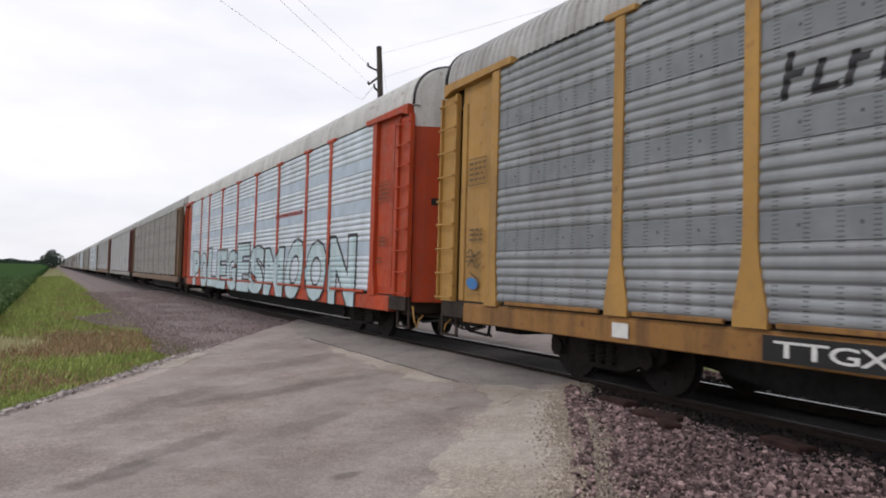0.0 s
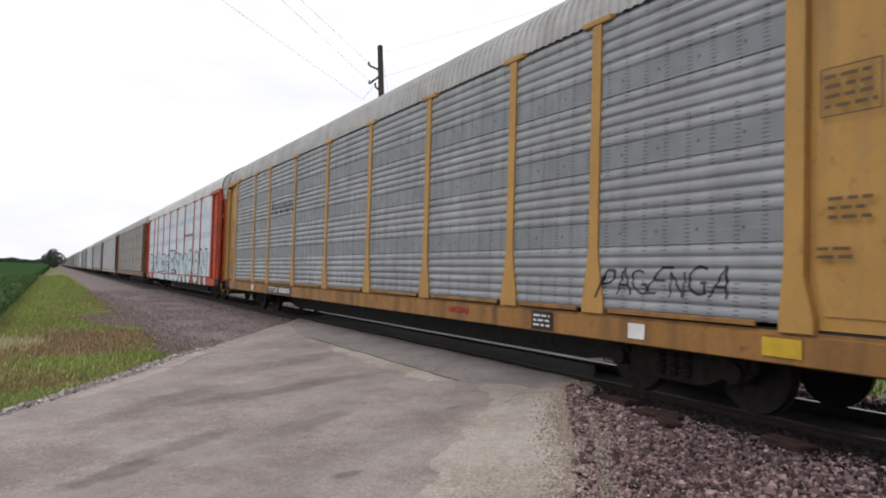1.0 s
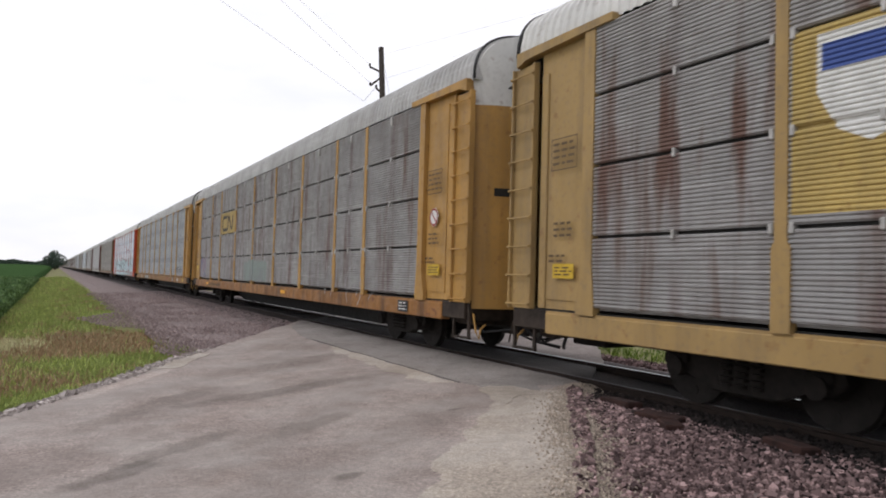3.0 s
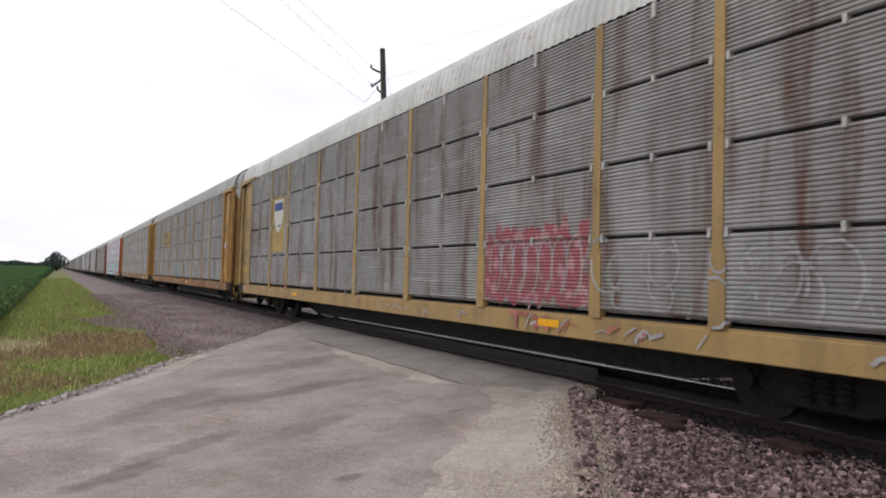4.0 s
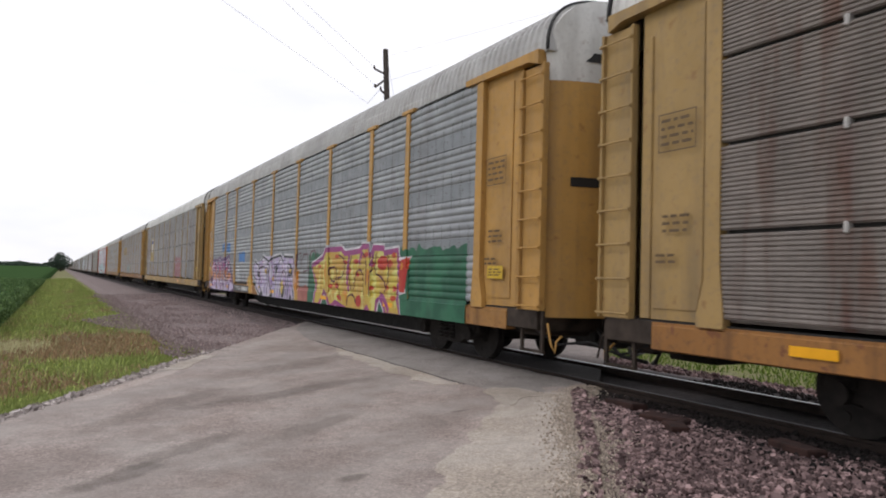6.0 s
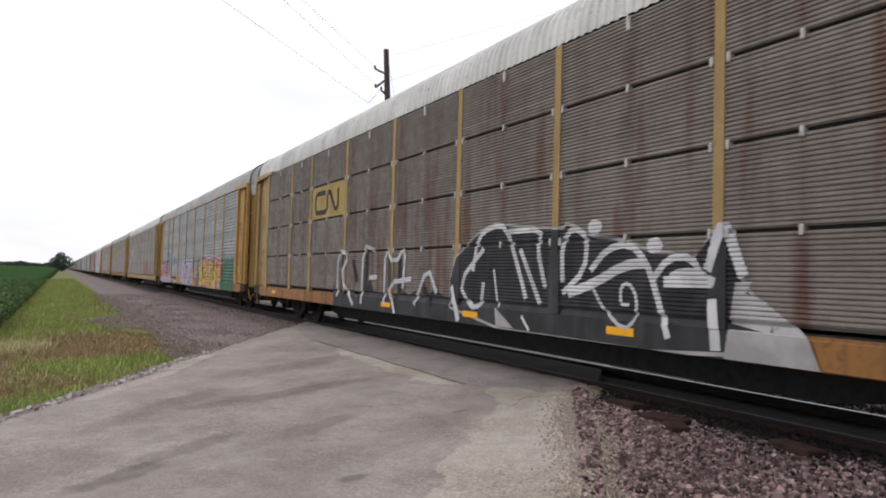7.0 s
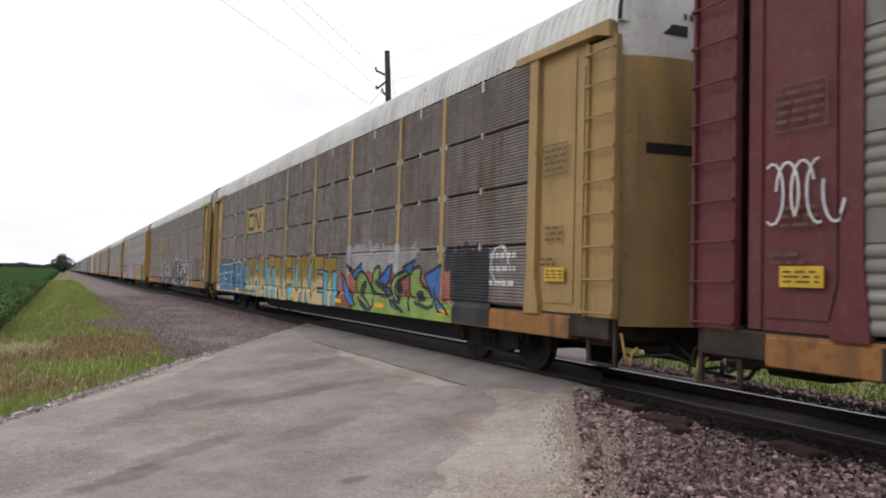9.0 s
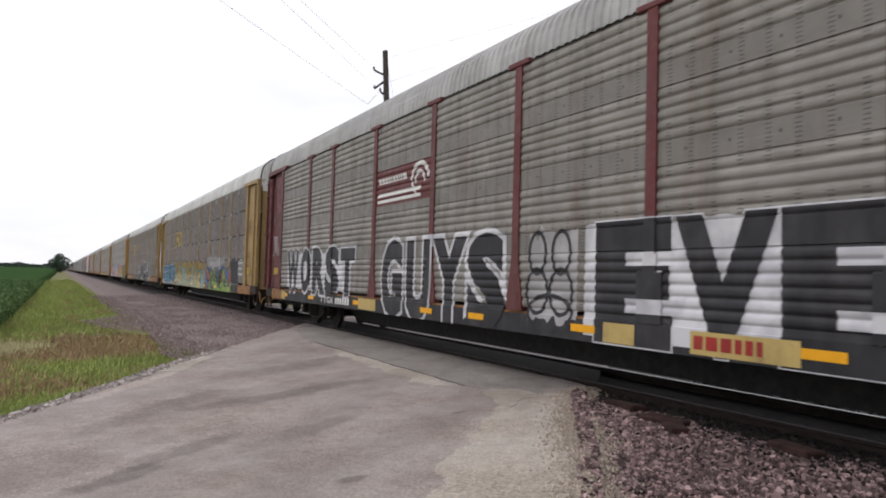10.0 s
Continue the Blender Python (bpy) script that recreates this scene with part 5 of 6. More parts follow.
def bars(bm, y0, y1, z0, z1, rows, rng):
    """Unreadable stencil lines."""
    for r in range(rows):
        z = z1 - (z1 - z0) * (r + 0.5) / rows
        h = (z1 - z0) / rows * (0.28 if rows == 1 else 0.2)
        y = y0
        while y > y1 + 0.03:
            w = rng.uniform(0.06, 0.16)
            rect(bm, y, max(y1, y - w), z - h, z + h)
            y -= w + 0.04
    return bm


def frame_box(bm, y0, y1, z0, z1, w=0.015):
    for a, b, c, d in ((y0, y1, z1 - w, z1), (y0, y1, z0, z0 + w), (y0, y0 - w, z0, z1), (y1 + w, y1, z0, z1)):
        rect(bm, a, b, c, d)
    return bm


def end_marks(car, style, seed, sign=False, placard=True):
    """Notices on the end sections: boxed notice, yellow placard, stencil lines, tie-down sign."""
    rng = np.random.default_rng(seed)
    for e in (-1, 1):
        c = e * (PANEL_END + 0.62)
        bm = frame_box(bmesh.new(), c + 0.28, c - 0.28, 3.05, 3.5)
        bars(bm, c + 0.24, c - 0.24, 3.1, 3.46, 4, rng)
        bars(bm, c + 0.2, c - 0.2, 2.1, 2.35, 3, rng)
        bars(bm, c + 0.3, c - 0.05, 1.75, 1.9, 2, rng)
        on_side("stencil", bm, car, style, STENCIL_DARK, 0.026, "dark stencilled notices")
        if placard:
            on_side("placard", rect(bmesh.new(), c + 0.2, c - 0.25, 1.55, 1.75), car, style, LABEL_YELLOW, 0.026, "yellow warning placard")
            on_side("placard_print", bars(bmesh.new(), c + 0.16, c - 0.21, 1.58, 1.72, 3, rng), car, style, STENCIL_DARK, 0.03)
        if sign and e < 0:
            bm = bmesh.new()
            patch(bm, [(c + 0.17 * math.cos(k * math.tau / 20), 2.62 + 0.17 * math.sin(k * math.tau / 20)) for k in range(20)])
            on_side("sign_disc", bm, car, style, STENCIL_WHITE, 0.026, "white round sign with a red ring")
            bm = stroke(bmesh.new(), arc(c, 2.62, 0.145, 0.145, 0, 360, 20), 0.035)
            stroke(bm, [(c + 0.1, 2.72), (c - 0.1, 2.52)], 0.03)
            on_side("sign_ring", bm, car, style, RED_MARK, 0.03)


def end_slot(car, z, e=-1):
    """A dark opening and a lighter latch across the bowed end door."""
    for zz, a, b in ((z, -1.2, -0.2), (4.86, -1.45, -0.55)):
        bm = bmesh.new()
        cur = [(x, BODY_END - (0.115 if zz < 4.5 else 0.085) + d) for x, d in end_curve(28) if a <= x <= b]
        lo = [bm.verts.new((x, e * y, zz - 0.07)) for x, y in cur]
        hi = [bm.verts.new((x, e * y, zz + 0.07)) for x, y in cur]
        for i in range(len(cur) - 1):
            bm.faces.new((lo[i], lo[i + 1], hi[i + 1], hi[i]))
        part("door_slot", bm, PLATE_BLACK, car, "dark slot in the end door")
    bm = bmesh.new()
    rng = np.random.default_rng(int(z * 10))
    for k in range(9):
        x = -1.1 + 0.1 * k
        d = 0.34 * (1 - abs(x / 1.5) ** 2.6)
        box(bm, (x, e * (BODY_END - 0.116 + d), 5.02), (x + rng.uniform(0.05, 0.09), e * (BODY_END - 0.105 + d + 0.01), 5.1))
    part("cap_stencil", bm, STENCIL_DARK, car, "dark stencil marks under the roof")


def hoses(car, e):
    y = e * 13.2
    tube("brake_hose", [(-0.45, y, 0.9), (-0.47, y + e * 0.25, 0.7), (-0.35, y + e * 0.5, 0.45), (-0.1, y + e * 0.8, 0.38)], 0.03, RUBBER, car, "black rubber brake hose")
    tube("air_hose", [(-1.3, y - e * 0.3, 0.78), (-1.2, y + e * 0.1, 0.6), (-0.9, y + e * 0.45, 0.66), (-0.6, y + e * 0.7, 0.5), (-0.2, y + e * 0.85, 0.55)], 0.022, RUBBER, car)
    tube("cut_lever", [(-1.5, y + e * 0.22, 0.92), (-1.48, y + e * 0.28, 0.62), (-1.44, y + e * 0.32, 0.5), (-1.4, y + e * 0.3, 0.66), (-1.3, y + e * 0.3, 0.74)], 0.017, YELLOW, car, "bent steel uncoupling lever")


def roof_seals(car):
    """Black rubber seals where the roof meets the end caps."""
    for e in (-1, 1):
        tube("roof_seal", [(x, e * (BODY_END - 0.03), z + 0.012) for x, z in roof_outline(-0.02)], 0.03, RUBBER, car, "black seal at the roof end")


CARS = [c for c, _, _ in TRAIN[:8]]
STYLES = [lv["style"] for lv, _ in LIVERIES]
for i, (c, st) in enumerate(zip(CARS, STYLES)):
    for e in (-1, 1):
        hoses(c, e)
    end_marks(c, st, i, sign=i in (2, 5), placard=i not in (0, 1, 5))
    roof_seals(c)
    end_slot(c, 3.3 if i in (3, 5, 6) else 3.0)

# orange car: pale block letters, red mark under the eave
piece(CARS[0], "banded", "POLEGESMOON", 10.6, -10.8, 0.84, 2.2, CYAN_PALE, BLACK_SPRAY, "pale cyan graffiti letters outlined in black", seed=2, fat=0.05, rim=0.035, jitter=0.16, width=0.8)
on_side("logo_mark", bars(bmesh.new(), -3.9, -6.7, 3.1, 3.35, 1, np.random.default_rng(1)), CARS[0], "banded", RED_MARK, 0.004, "red company mark")
# yellow car with a dark slanted company name drawn as bars
bm = bmesh.new()
for k in range(8):
    y = 6.65 - k * 0.31
    patch(bm, [(y, 3.3), (y - 0.08, 3.3), (y - 0.16, 3.62 if k else 3.76), (y - 0.08, 3.62 if k else 3.76)])
    if k % 2 == 0:
        patch(bm, [(y - 0.08, 3.5), (y - 0.24, 3.5), (y - 0.26, 3.58), (y - 0.1, 3.58)])
    else:
        patch(bm, [(y - 0.08, 3.3), (y - 0.26, 3.3), (y - 0.28, 3.38), (y - 0.1, 3.38)])
on_side("logo_mark", bm, CARS[1], "banded", BLACK_SPRAY, 0.004, "dark slanted company mark")
on_side("graffiti_tag", word_shape(bmesh.new(), "PAGENGA", -8.95, -10.95, 1.36, 1.72, -0.012, np.random.default_rng(3), 0.5, shear=0.2), CARS[1], "banded", BLACK_SPRAY, 0.004, "thin black spray tag")
sill_plate(CARS[1], "banded", 6.8, 4.25, "TTGX", 6)
on_side("sill_mark", bars(bmesh.new(), -5.1, -5.76, 0.87, 1.03, 1, np.random.default_rng(2)), CARS[1], "banded", RED_MARK, 0.004, "red company mark")
on_side("sill_placard", rect(bmesh.new(), -7.55, -8.03, 0.8, 1.06), CARS[1], "banded", PLATE_BLACK, 0.004)
on_side("sill_print", bars(bmesh.new(), -7.6, -7.98, 0.83, 1.03, 3, np.random.default_rng(4)), CARS[1], "banded", STENCIL_WHITE, 0.008)
for y0, y1, mt in ((-9.5, -9.77, STENCIL_WHITE), (-11.32, -11.74, LABEL_YELLOW), (8.9, 8.62, STENCIL_WHITE)):
    on_side("sill_label", rect(bmesh.new(), y0, y1, 0.84, 1.02), CARS[1], "banded", mt, 0.004)


def wave_logo(car, style):
    """Yellow plate with a heavy black line."""
    y0, y1, z0, z1 = 6.85, 4.27, 3.04, 3.9
    on_side("logo_plate", rect(bmesh.new(), y0, y1, z0, z1), car, style, LOGO_YELLOW, 0.003, "yellow company plate")
    bm = bmesh.new()
    pts = [(5.75, 3.72), (6.45, 3.72), (6.55, 3.62), (6.55, 3.3), (6.45, 3.2), (5.7, 3.2), (5.6, 3.3), (5.6, 3.62), (5.5, 3.72), (5.4, 3.7), (5.0, 3.24), (4.88, 3.22), (4.78, 3.3), (4.78, 3.74)]
    stroke(bm, pts, 0.13)
    on_side("logo_line", bm, car, style, BLACK_SPRAY, 0.007, "heavy black company line mark")


for i in (2, 5, 6):
    wave_logo(CARS[i], "seamed")
# rust-streaked car: faint sprayed loops
bm = bmesh.new()
for cy, cz, ry, rz in ((-6.1, 1.55, 0.35, 0.5), (-6.6, 1.3, 0.3, 0.4), (-7.1, 1.65, 0.45, 0.42), (-8.3, 1.25, 0.5, 0.5), (-8.9, 1.5, 0.6, 0.6)):
    stroke(bm, arc(cy, cz, ry, rz, -60, 230, 18), 0.03)
on_side("graffiti_tag", bm, CARS[2], "seamed", FADED_SPRAY, 0.004, "faint white sprayed loops")
TAGMIX = spray("mixed_tag_spray", (0.34, 0.2, 0.28), (0.17, 0.23, 0.36), (0.42, 0.42, 0.44), 4)
MINT = spray("faded_mint_spray", (0.30, 0.36, 0.33), (0.28, 0.31, 0.3))
wild(CARS[2], "seamed", 11.2, 9.9, 1.3, 2.1, [TAGMIX, FADED_SPRAY], TAGMIX, None, 5, "small faded coloured tag", 8, 0.4)
on_side("graffiti_patch", ragged(bmesh.new(), 2.6, -0.6, 1.2, 1.9, np.random.default_rng(8), 0.06), CARS[2], "seamed", MINT, 0.002, "faded mint paint patch")
on_side("sill_placard", rect(bmesh.new(), -10.75, -11.2, 0.82, 1.04), CARS[2], "seamed", PLATE_BLACK, 0.004)
on_side("sill_print", bars(bmesh.new(), -10.8, -11.15, 0.84, 1.02, 3, np.random.default_rng(4)), CARS[2], "seamed", STENCIL_WHITE, 0.008)
on_side("sill_code", bars(bmesh.new(), 9.3, 6.6, 0.84, 1.0, 1, np.random.default_rng(17)), CARS[2], "seamed", STENCIL_DARK, 0.004, "dark painted code")
# tan car: pink block, shield plate, chalky scribble
PINK = spray("pink_spray", (0.42, 0.12, 0.15), (0.32, 0.12, 0.13), (0.42, 0.24, 0.25), 3)
on_side("graffiti_patch", ragged(bmesh.new(), -4.3, -6.8, 1.2, 2.3, np.random.default_rng(2), 0.12), CARS[3], "seamed", PINK, 0.003, "pink sprayed block")
for k in range(7):
    lines(CARS[3], "seamed", [arc(-4.6 - k * 0.32, 1.75, 0.16, 0.4, -80, 200, 10)], 0.04, FADED_SPRAY, "chalky white scribble", 0.007, 0)
_r = np.random.default_rng(77)
for y0, y1, n_ in ((-7.0, -8.5, 12), (-8.8, -11.2, 18), (2.3, 0.2, 7)):
    for k in range(n_):
        cy, cz = _r.uniform(y1, y0), _r.uniform(1.3, 1.9)
        turn_, size_ = _r.uniform(0, 360), _r.uniform(0.1, 0.3)
        lines(CARS[3], "seamed", [arc(cy, cz, size_, size_ * 1.3, turn_, turn_ + _r.uniform(110, 260), 8)], 0.035, FADED_SPRAY if k % 3 else MINT, "chalky scribbled stroke", 0.005 + 0.0002 * k, 0)
for k in range(26):
    cy = _r.uniform(-11.2, 2.0)
    lines(CARS[3], "seamed", [[(cy, _r.uniform(0.8, 0.9)), (cy - _r.uniform(0.02, 0.15), _r.uniform(0.92, 1.0)), (cy - _r.uniform(0.1, 0.3), _r.uniform(0.84, 1.04))]], _r.uniform(0.02, 0.05), FADED_SPRAY if k % 4 else SALMON, "faded sprayed stroke on the sill", 0.005 + 0.0001 * k, 1)
lines(CARS[3], "seamed", [[(-5.0, 1.05), (-5.5, 1.03)], [(-5.2, 1.03), (-5.2, 0.82)], [(-5.6, 1.04), (-6.0, 0.84)], [(-5.95, 1.04), (-5.65, 0.84)], [(7.0, 1.9), (7.3, 1.3), (6.8, 1.1)], [(5.4, 1.7), (5.6, 1.2)]], 0.07, SALMON, "red sprayed stroke", 0.007)
on_side("logo_plate", rect(bmesh.new(), 8.75, 7.3, 2.2, 3.95), CARS[3], "seamed", LOGO_YELLOW, 0.003, "yellow company plate")
on_side("logo_shield", patch(bmesh.new(), [(8.5, 3.85), (7.5, 3.85), (7.5, 3.3), (7.7, 2.95), (8.0, 2.8), (8.3, 2.95), (8.5, 3.3)]), CARS[3], "seamed", STENCIL_WHITE, 0.006, "white shield mark")
on_side("logo_band", rect(bmesh.new(), 8.45, 7.55, 3.5, 3.75), CARS[3], "seamed", plain("logo_blue", (0.06, 0.1, 0.3), 0.6, 0, 0.1), 0.009)
# yellow and grey car: two lettered pieces and a long wild one
PURPLE_FILL = spray("magenta_fade_spray", (0.52, 0.06, 0.16), (0.42, 0.10, 0.30), (0.62, 0.5, 0.6), 2.5, (1.6, (0.5, 0.2, 0.08), 1.2, (0.5, 0.43, 0.58)))
PURPLE = spray("purple_spray", (0.075, 0.03, 0.11), (0.12, 0.05, 0.16))
LAVENDER = spray("lavender_spray", (0.50, 0.45, 0.60), (0.66, 0.62, 0.70), (0.34, 0.24, 0.46), 2.4)
GREEN_DEEP = spray("deep_green_spray", (0.015, 0.10, 0.055), (0.03, 0.15, 0.08))
ORANGE_SPRAY = spray("orange_spray", (0.60, 0.24, 0.03), (0.55, 0.36, 0.05), (0.5, 0.3, 0.2), 2)
MAGENTA = spray("magenta_spray", (0.36, 0.07, 0.22), (0.28, 0.06, 0.2))
BLUE_SPRAY = spray("blue_spray", (0.04, 0.17, 0.48), (0.06, 0.22, 0.5))
LEAF_SPRAY = spray("leaf_green_spray", (0.20, 0.33, 0.06), (0.28, 0.42, 0.10))
CYAN_SPRAY = spray("cyan_spray", (0.1, 0.42, 0.52), (0.16, 0.48, 0.56))
AZURE = spray("azure_spray", (0.03, 0.2, 0.33), (0.025, 0.15, 0.28), None, 2.2, (0.8, (0.42, 0.28, 0.03)))
MUSTARD = spray("mustard_spray", (0.36, 0.25, 0.028), (0.3, 0.2, 0.022), None, 2.2, (1.42, (0.46, 0.38, 0.18)))
WINE = spray("wine_spray", (0.07, 0.012, 0.02), (0.11, 0.02, 0.03))
g = CARS[4]
mural(g, "banded", [(12.3, 1.75), (12.05, 2.0), (11.25, 2.02), (10.75, 2.08), (10.4, 1.98), (10.1, 2.12), (9.8, 2.14), (9.5, 2.0), (9.15, 2.08), (8.4, 2.1), (8.2, 2.22), (8.0, 2.2), (7.8, 2.05), (7.83, 1.85), (7.6, 1.7), (7.42, 1.4), (7.0, 1.15), (6.9, 0.72), (9.3, 0.7), (11.9, 0.72), (12.2, 1.15)],
      PURPLE_FILL, PURPLE, None, "magenta, orange and lilac banded graffiti", 0.13, soft=1)
BUBBLES = [[(11.3, 2.0), (12.05, 1.9), (12.1, 1.63), (11.3, 1.6), (11.2, 1.37), (11.8, 1.0)], [(11.1, 1.5), (11.0, 1.9), (10.7, 2.0), (10.45, 1.75), (10.2, 1.55), (10.65, 1.4), (10.35, 1.1), (10.6, 0.9)],
      [(10.14, 1.5), (10.13, 1.95), (9.9, 2.1), (9.65, 2.0), (9.42, 1.15), (9.5, 0.8)], [(9.38, 2.0), (9.2, 1.3), (8.75, 0.8)], [(9.05, 1.95), (8.57, 2.0), (8.6, 1.74), (8.95, 1.62), (8.6, 1.2)],
      [(8.3, 1.75), (8.3, 2.02), (8.05, 2.12), (7.87, 1.98), (8.0, 1.63), (8.33, 1.46), (8.15, 0.82)], [(7.97, 1.58), (7.6, 1.63), (7.28, 1.1)]]
lines(g, "banded", BUBBLES, 0.2, PURPLE, "dark purple letter shadows", 0.0118)
lines(g, "banded", BUBBLES, 0.05, WHITE_SPRAY, "white inner lines", 0.0145)
spots(g, "banded", [(9.88, 1.25, 0.13, 0.3, 0.2), (10.75, 1.55, 0.11, 0.12, 0), (10.35, 0.9, 0.16, 0.12, 0.5), (11.75, 1.45, 0.13, 0.18, 0), (11.45, 1.1, 0.1, 0.24, 0.3), (8.95, 0.95, 0.12, 0.2, 0.4), (7.85, 0.95, 0.14, 0.2, -0.3), (8.15, 1.8, 0.1, 0.1, 0)], PURPLE, "dark purple letter gap", 0.0132)
spots(g, "banded", [(9.9, 1.15, 0.05, 0.15, 0), (10.3, 0.86, 0.07, 0.06, 0), (8.92, 0.9, 0.05, 0.1, 0)], ORANGE_SPRAY, "orange glow in a gap", 0.0138)
spots(g, "banded", [(11.2, 0.95, 0.14, 0.05, 0.5), (10.9, 1.0, 0.08, 0.12, 0), (9.6, 0.9, 0.06, 0.12, 0.4), (9.2, 1.05, 0.07, 0.12, 0), (8.4, 1.0, 0.07, 0.12, 0.4), (7.6, 1.2, 0.07, 0.1, 0)], MAGENTA, "pink blot in the lilac", 0.0128)
for y0, y1, z0, z1 in ((9.5, 8.85, 2.4, 2.75), (8.6, 7.9, 2.35, 2.7), (6.2, 5.2, 1.95, 2.3)):
    on_side("graffiti_patch", ragged(bmesh.new(), y0, y1, z0, z1, np.random.default_rng(int(y0 * 7)), 0.06, 6), g, "banded", BLUE_SPRAY, 0.003, "blue sprayed smear")
bm = bmesh.new()
bars(bm, 6.68, 6.05, 1.35, 1.85, 3, np.random.default_rng(6))
on_side("graffiti_scrawl", bm, g, "banded", WHITE_SPRAY, 0.004, "white scrawled tag")
sill_plate(g, "banded", 6.85, 4.4, "TTGX", 6)
mural(g, "banded", [(3.8, 1.76), (3.55, 1.95), (3.05, 1.78), (2.45, 2.1), (1.7, 1.92), (1.1, 2.04), (0.25, 2.1), (-0.05, 1.88), (-0.15, 2.06), (-1.1, 2.03), (-1.28, 1.75), (-1.08, 1.5), (-1.3, 0.8), (-1.2, 0.7), (2.5, 0.7), (3.1, 0.95), (3.4, 1.1), (3.3, 1.3), (3.65, 1.4)],
      LAVENDER, BLACK_SPRAY, WHITE_SPRAY, "lavender graffiti letters outlined in black", 0.075, 0.2)
lines(g, "banded", [[(2.2, 1.76), (3.0, 1.72), (3.25, 1.45), (2.65, 1.4), (3.0, 1.2), (2.3, 0.83)], [(1.9, 1.86), (1.75, 0.8)], [(1.9, 1.86), (1.4, 1.76), (1.68, 1.46), (1.05, 0.8)], [(1.03, 1.94), (0.74, 1.48), (0.7, 0.75)],
      [(0.33, 1.98), (0.74, 1.48)], [(0.2, 0.78), (0.15, 1.5), (-0.16, 1.67), (-0.4, 1.5), (-0.45, 0.8)], [(-0.6, 1.92), (-0.7, 0.78)], [(-0.68, 1.5), (-1.02, 1.47), (-1.0, 1.75), (-0.67, 1.83)]], 0.06, BLACK_SPRAY, "black inner outlines")
lines(g, "banded", [[(2.4, 1.95), (2.9, 1.6), (2.5, 1.2)], [(1.5, 1.5), (1.35, 1.1)], [(1.2, 1.8), (0.9, 1.3)], [(0.0, 1.8), (-0.3, 1.1)], [(-0.9, 1.3), (-0.95, 0.9)]], 0.035, MAGENTA, "thin pink inner lines")
VIOLET = spray("violet_spray", (0.4, 0.34, 0.53), (0.46, 0.4, 0.58))
spots(g, "banded", [(2.75, 1.9, 0.25, 0.06, 1), (2.6, 1.15, 0.2, 0.12, 0.5), (1.55, 1.7, 0.12, 0.12, 0), (1.4, 1.05, 0.12, 0.18, 0), (0.95, 1.1, 0.14, 0.22, 0), (0.45, 1.75, 0.18, 0.14, 0.4), (0.45, 1.1, 0.12, 0.22, 0), (-0.25, 1.9, 0.08, 0.1, 0), (-0.55, 1.2, 0.08, 0.3, 0), (-0.95, 1.2, 0.12, 0.2, 0), (2.1, 1.0, 0.14, 0.16, 0), (3.4, 1.65, 0.16, 0.1, 0)], VIOLET, "violet shading in the letters", 0.0115)
spots(g, "banded", [(2.95, 1.52, 0.16, 0.07, 0), (1.62, 1.58, 0.13, 0.1, 0), (-0.12, 0.98, 0.2, 0.2, 0), (0.72, 1.72, 0.1, 0.13, 0), (-0.85, 1.62, 0.14, 0.12, 0), (2.5, 0.82, 0.22, 0.06, 0), (1.25, 0.8, 0.16, 0.07, 0), (-0.98, 0.82, 0.12, 0.08, 0)], BLACK_SPRAY, "black letter gap", 0.0117)
GOLD_SPRAY = spray("gold_spray", (0.56, 0.36, 0.05), (0.62, 0.45, 0.1))
spots(g, "banded", [(2.0, 1.6, 0.16, 0.09, 0.3), (0.0, 1.12, 0.13, 0.22, 0.2), (-0.85, 1.62, 0.1, 0.07, 0), (1.05, 1.35, 0.14, 0.08, 0.4), (2.85, 1.05, 0.1, 0.06, 0)], GOLD_SPRAY, "gold drop inside a letter")
on_side("graffiti_ground", ragged(bmesh.new(), 4.75, 3.8, 0.8, 1.35, np.random.default_rng(5), 0.1, 8), g, "banded", ORANGE_SPRAY, 0.002, "orange sprayed ground")
on_side("graffiti_ground", ragged(bmesh.new(), -0.6, -1.7, 0.772, 1.6, np.random.default_rng(6), 0.07, 8), g, "banded", ORANGE_SPRAY, 0.002, "orange sprayed ground")
on_side("graffiti_ground", ragged(bmesh.new(), -1.6, -3.4, 0.772, 1.2, np.random.default_rng(7), 0.05, 8), g, "banded", SALMON, 0.002, "tan and green sprayed ground")
bm = stroke(bmesh.new(), [(-1.45, 1.45), (-1.5, 2.1), (-1.85, 2.15), (-1.9, 1.7), (-2.1, 2.1), (-2.5, 2.1), (-2.55, 1.65), (-2.15, 1.6)], 0.05)
stroke(bm, [(-2.6, 1.5), (-2.75, 2.15), (-3.1, 2.2), (-3.3, 1.9)], 0.05)
on_side("graffiti_line", bm, g, "banded", WINE, 0.005, "dark red outline letters")
on_side("graffiti_ground", ragged(bmesh.new(), -2.6, -11.3, 0.772, 2.1, np.random.default_rng(9), 0.06, 40), g, "banded", GREEN_DEEP, 0.003, "deep green sprayed ground")
YELLOW_FILL = spray("yellow_olive_spray", (0.58, 0.46, 0.07), (0.55, 0.34, 0.07), (0.52, 0.5, 0.16), 1.6)
RED_SPRAY = spray("red_spray", (0.45, 0.03, 0.025), (0.5, 0.07, 0.03))
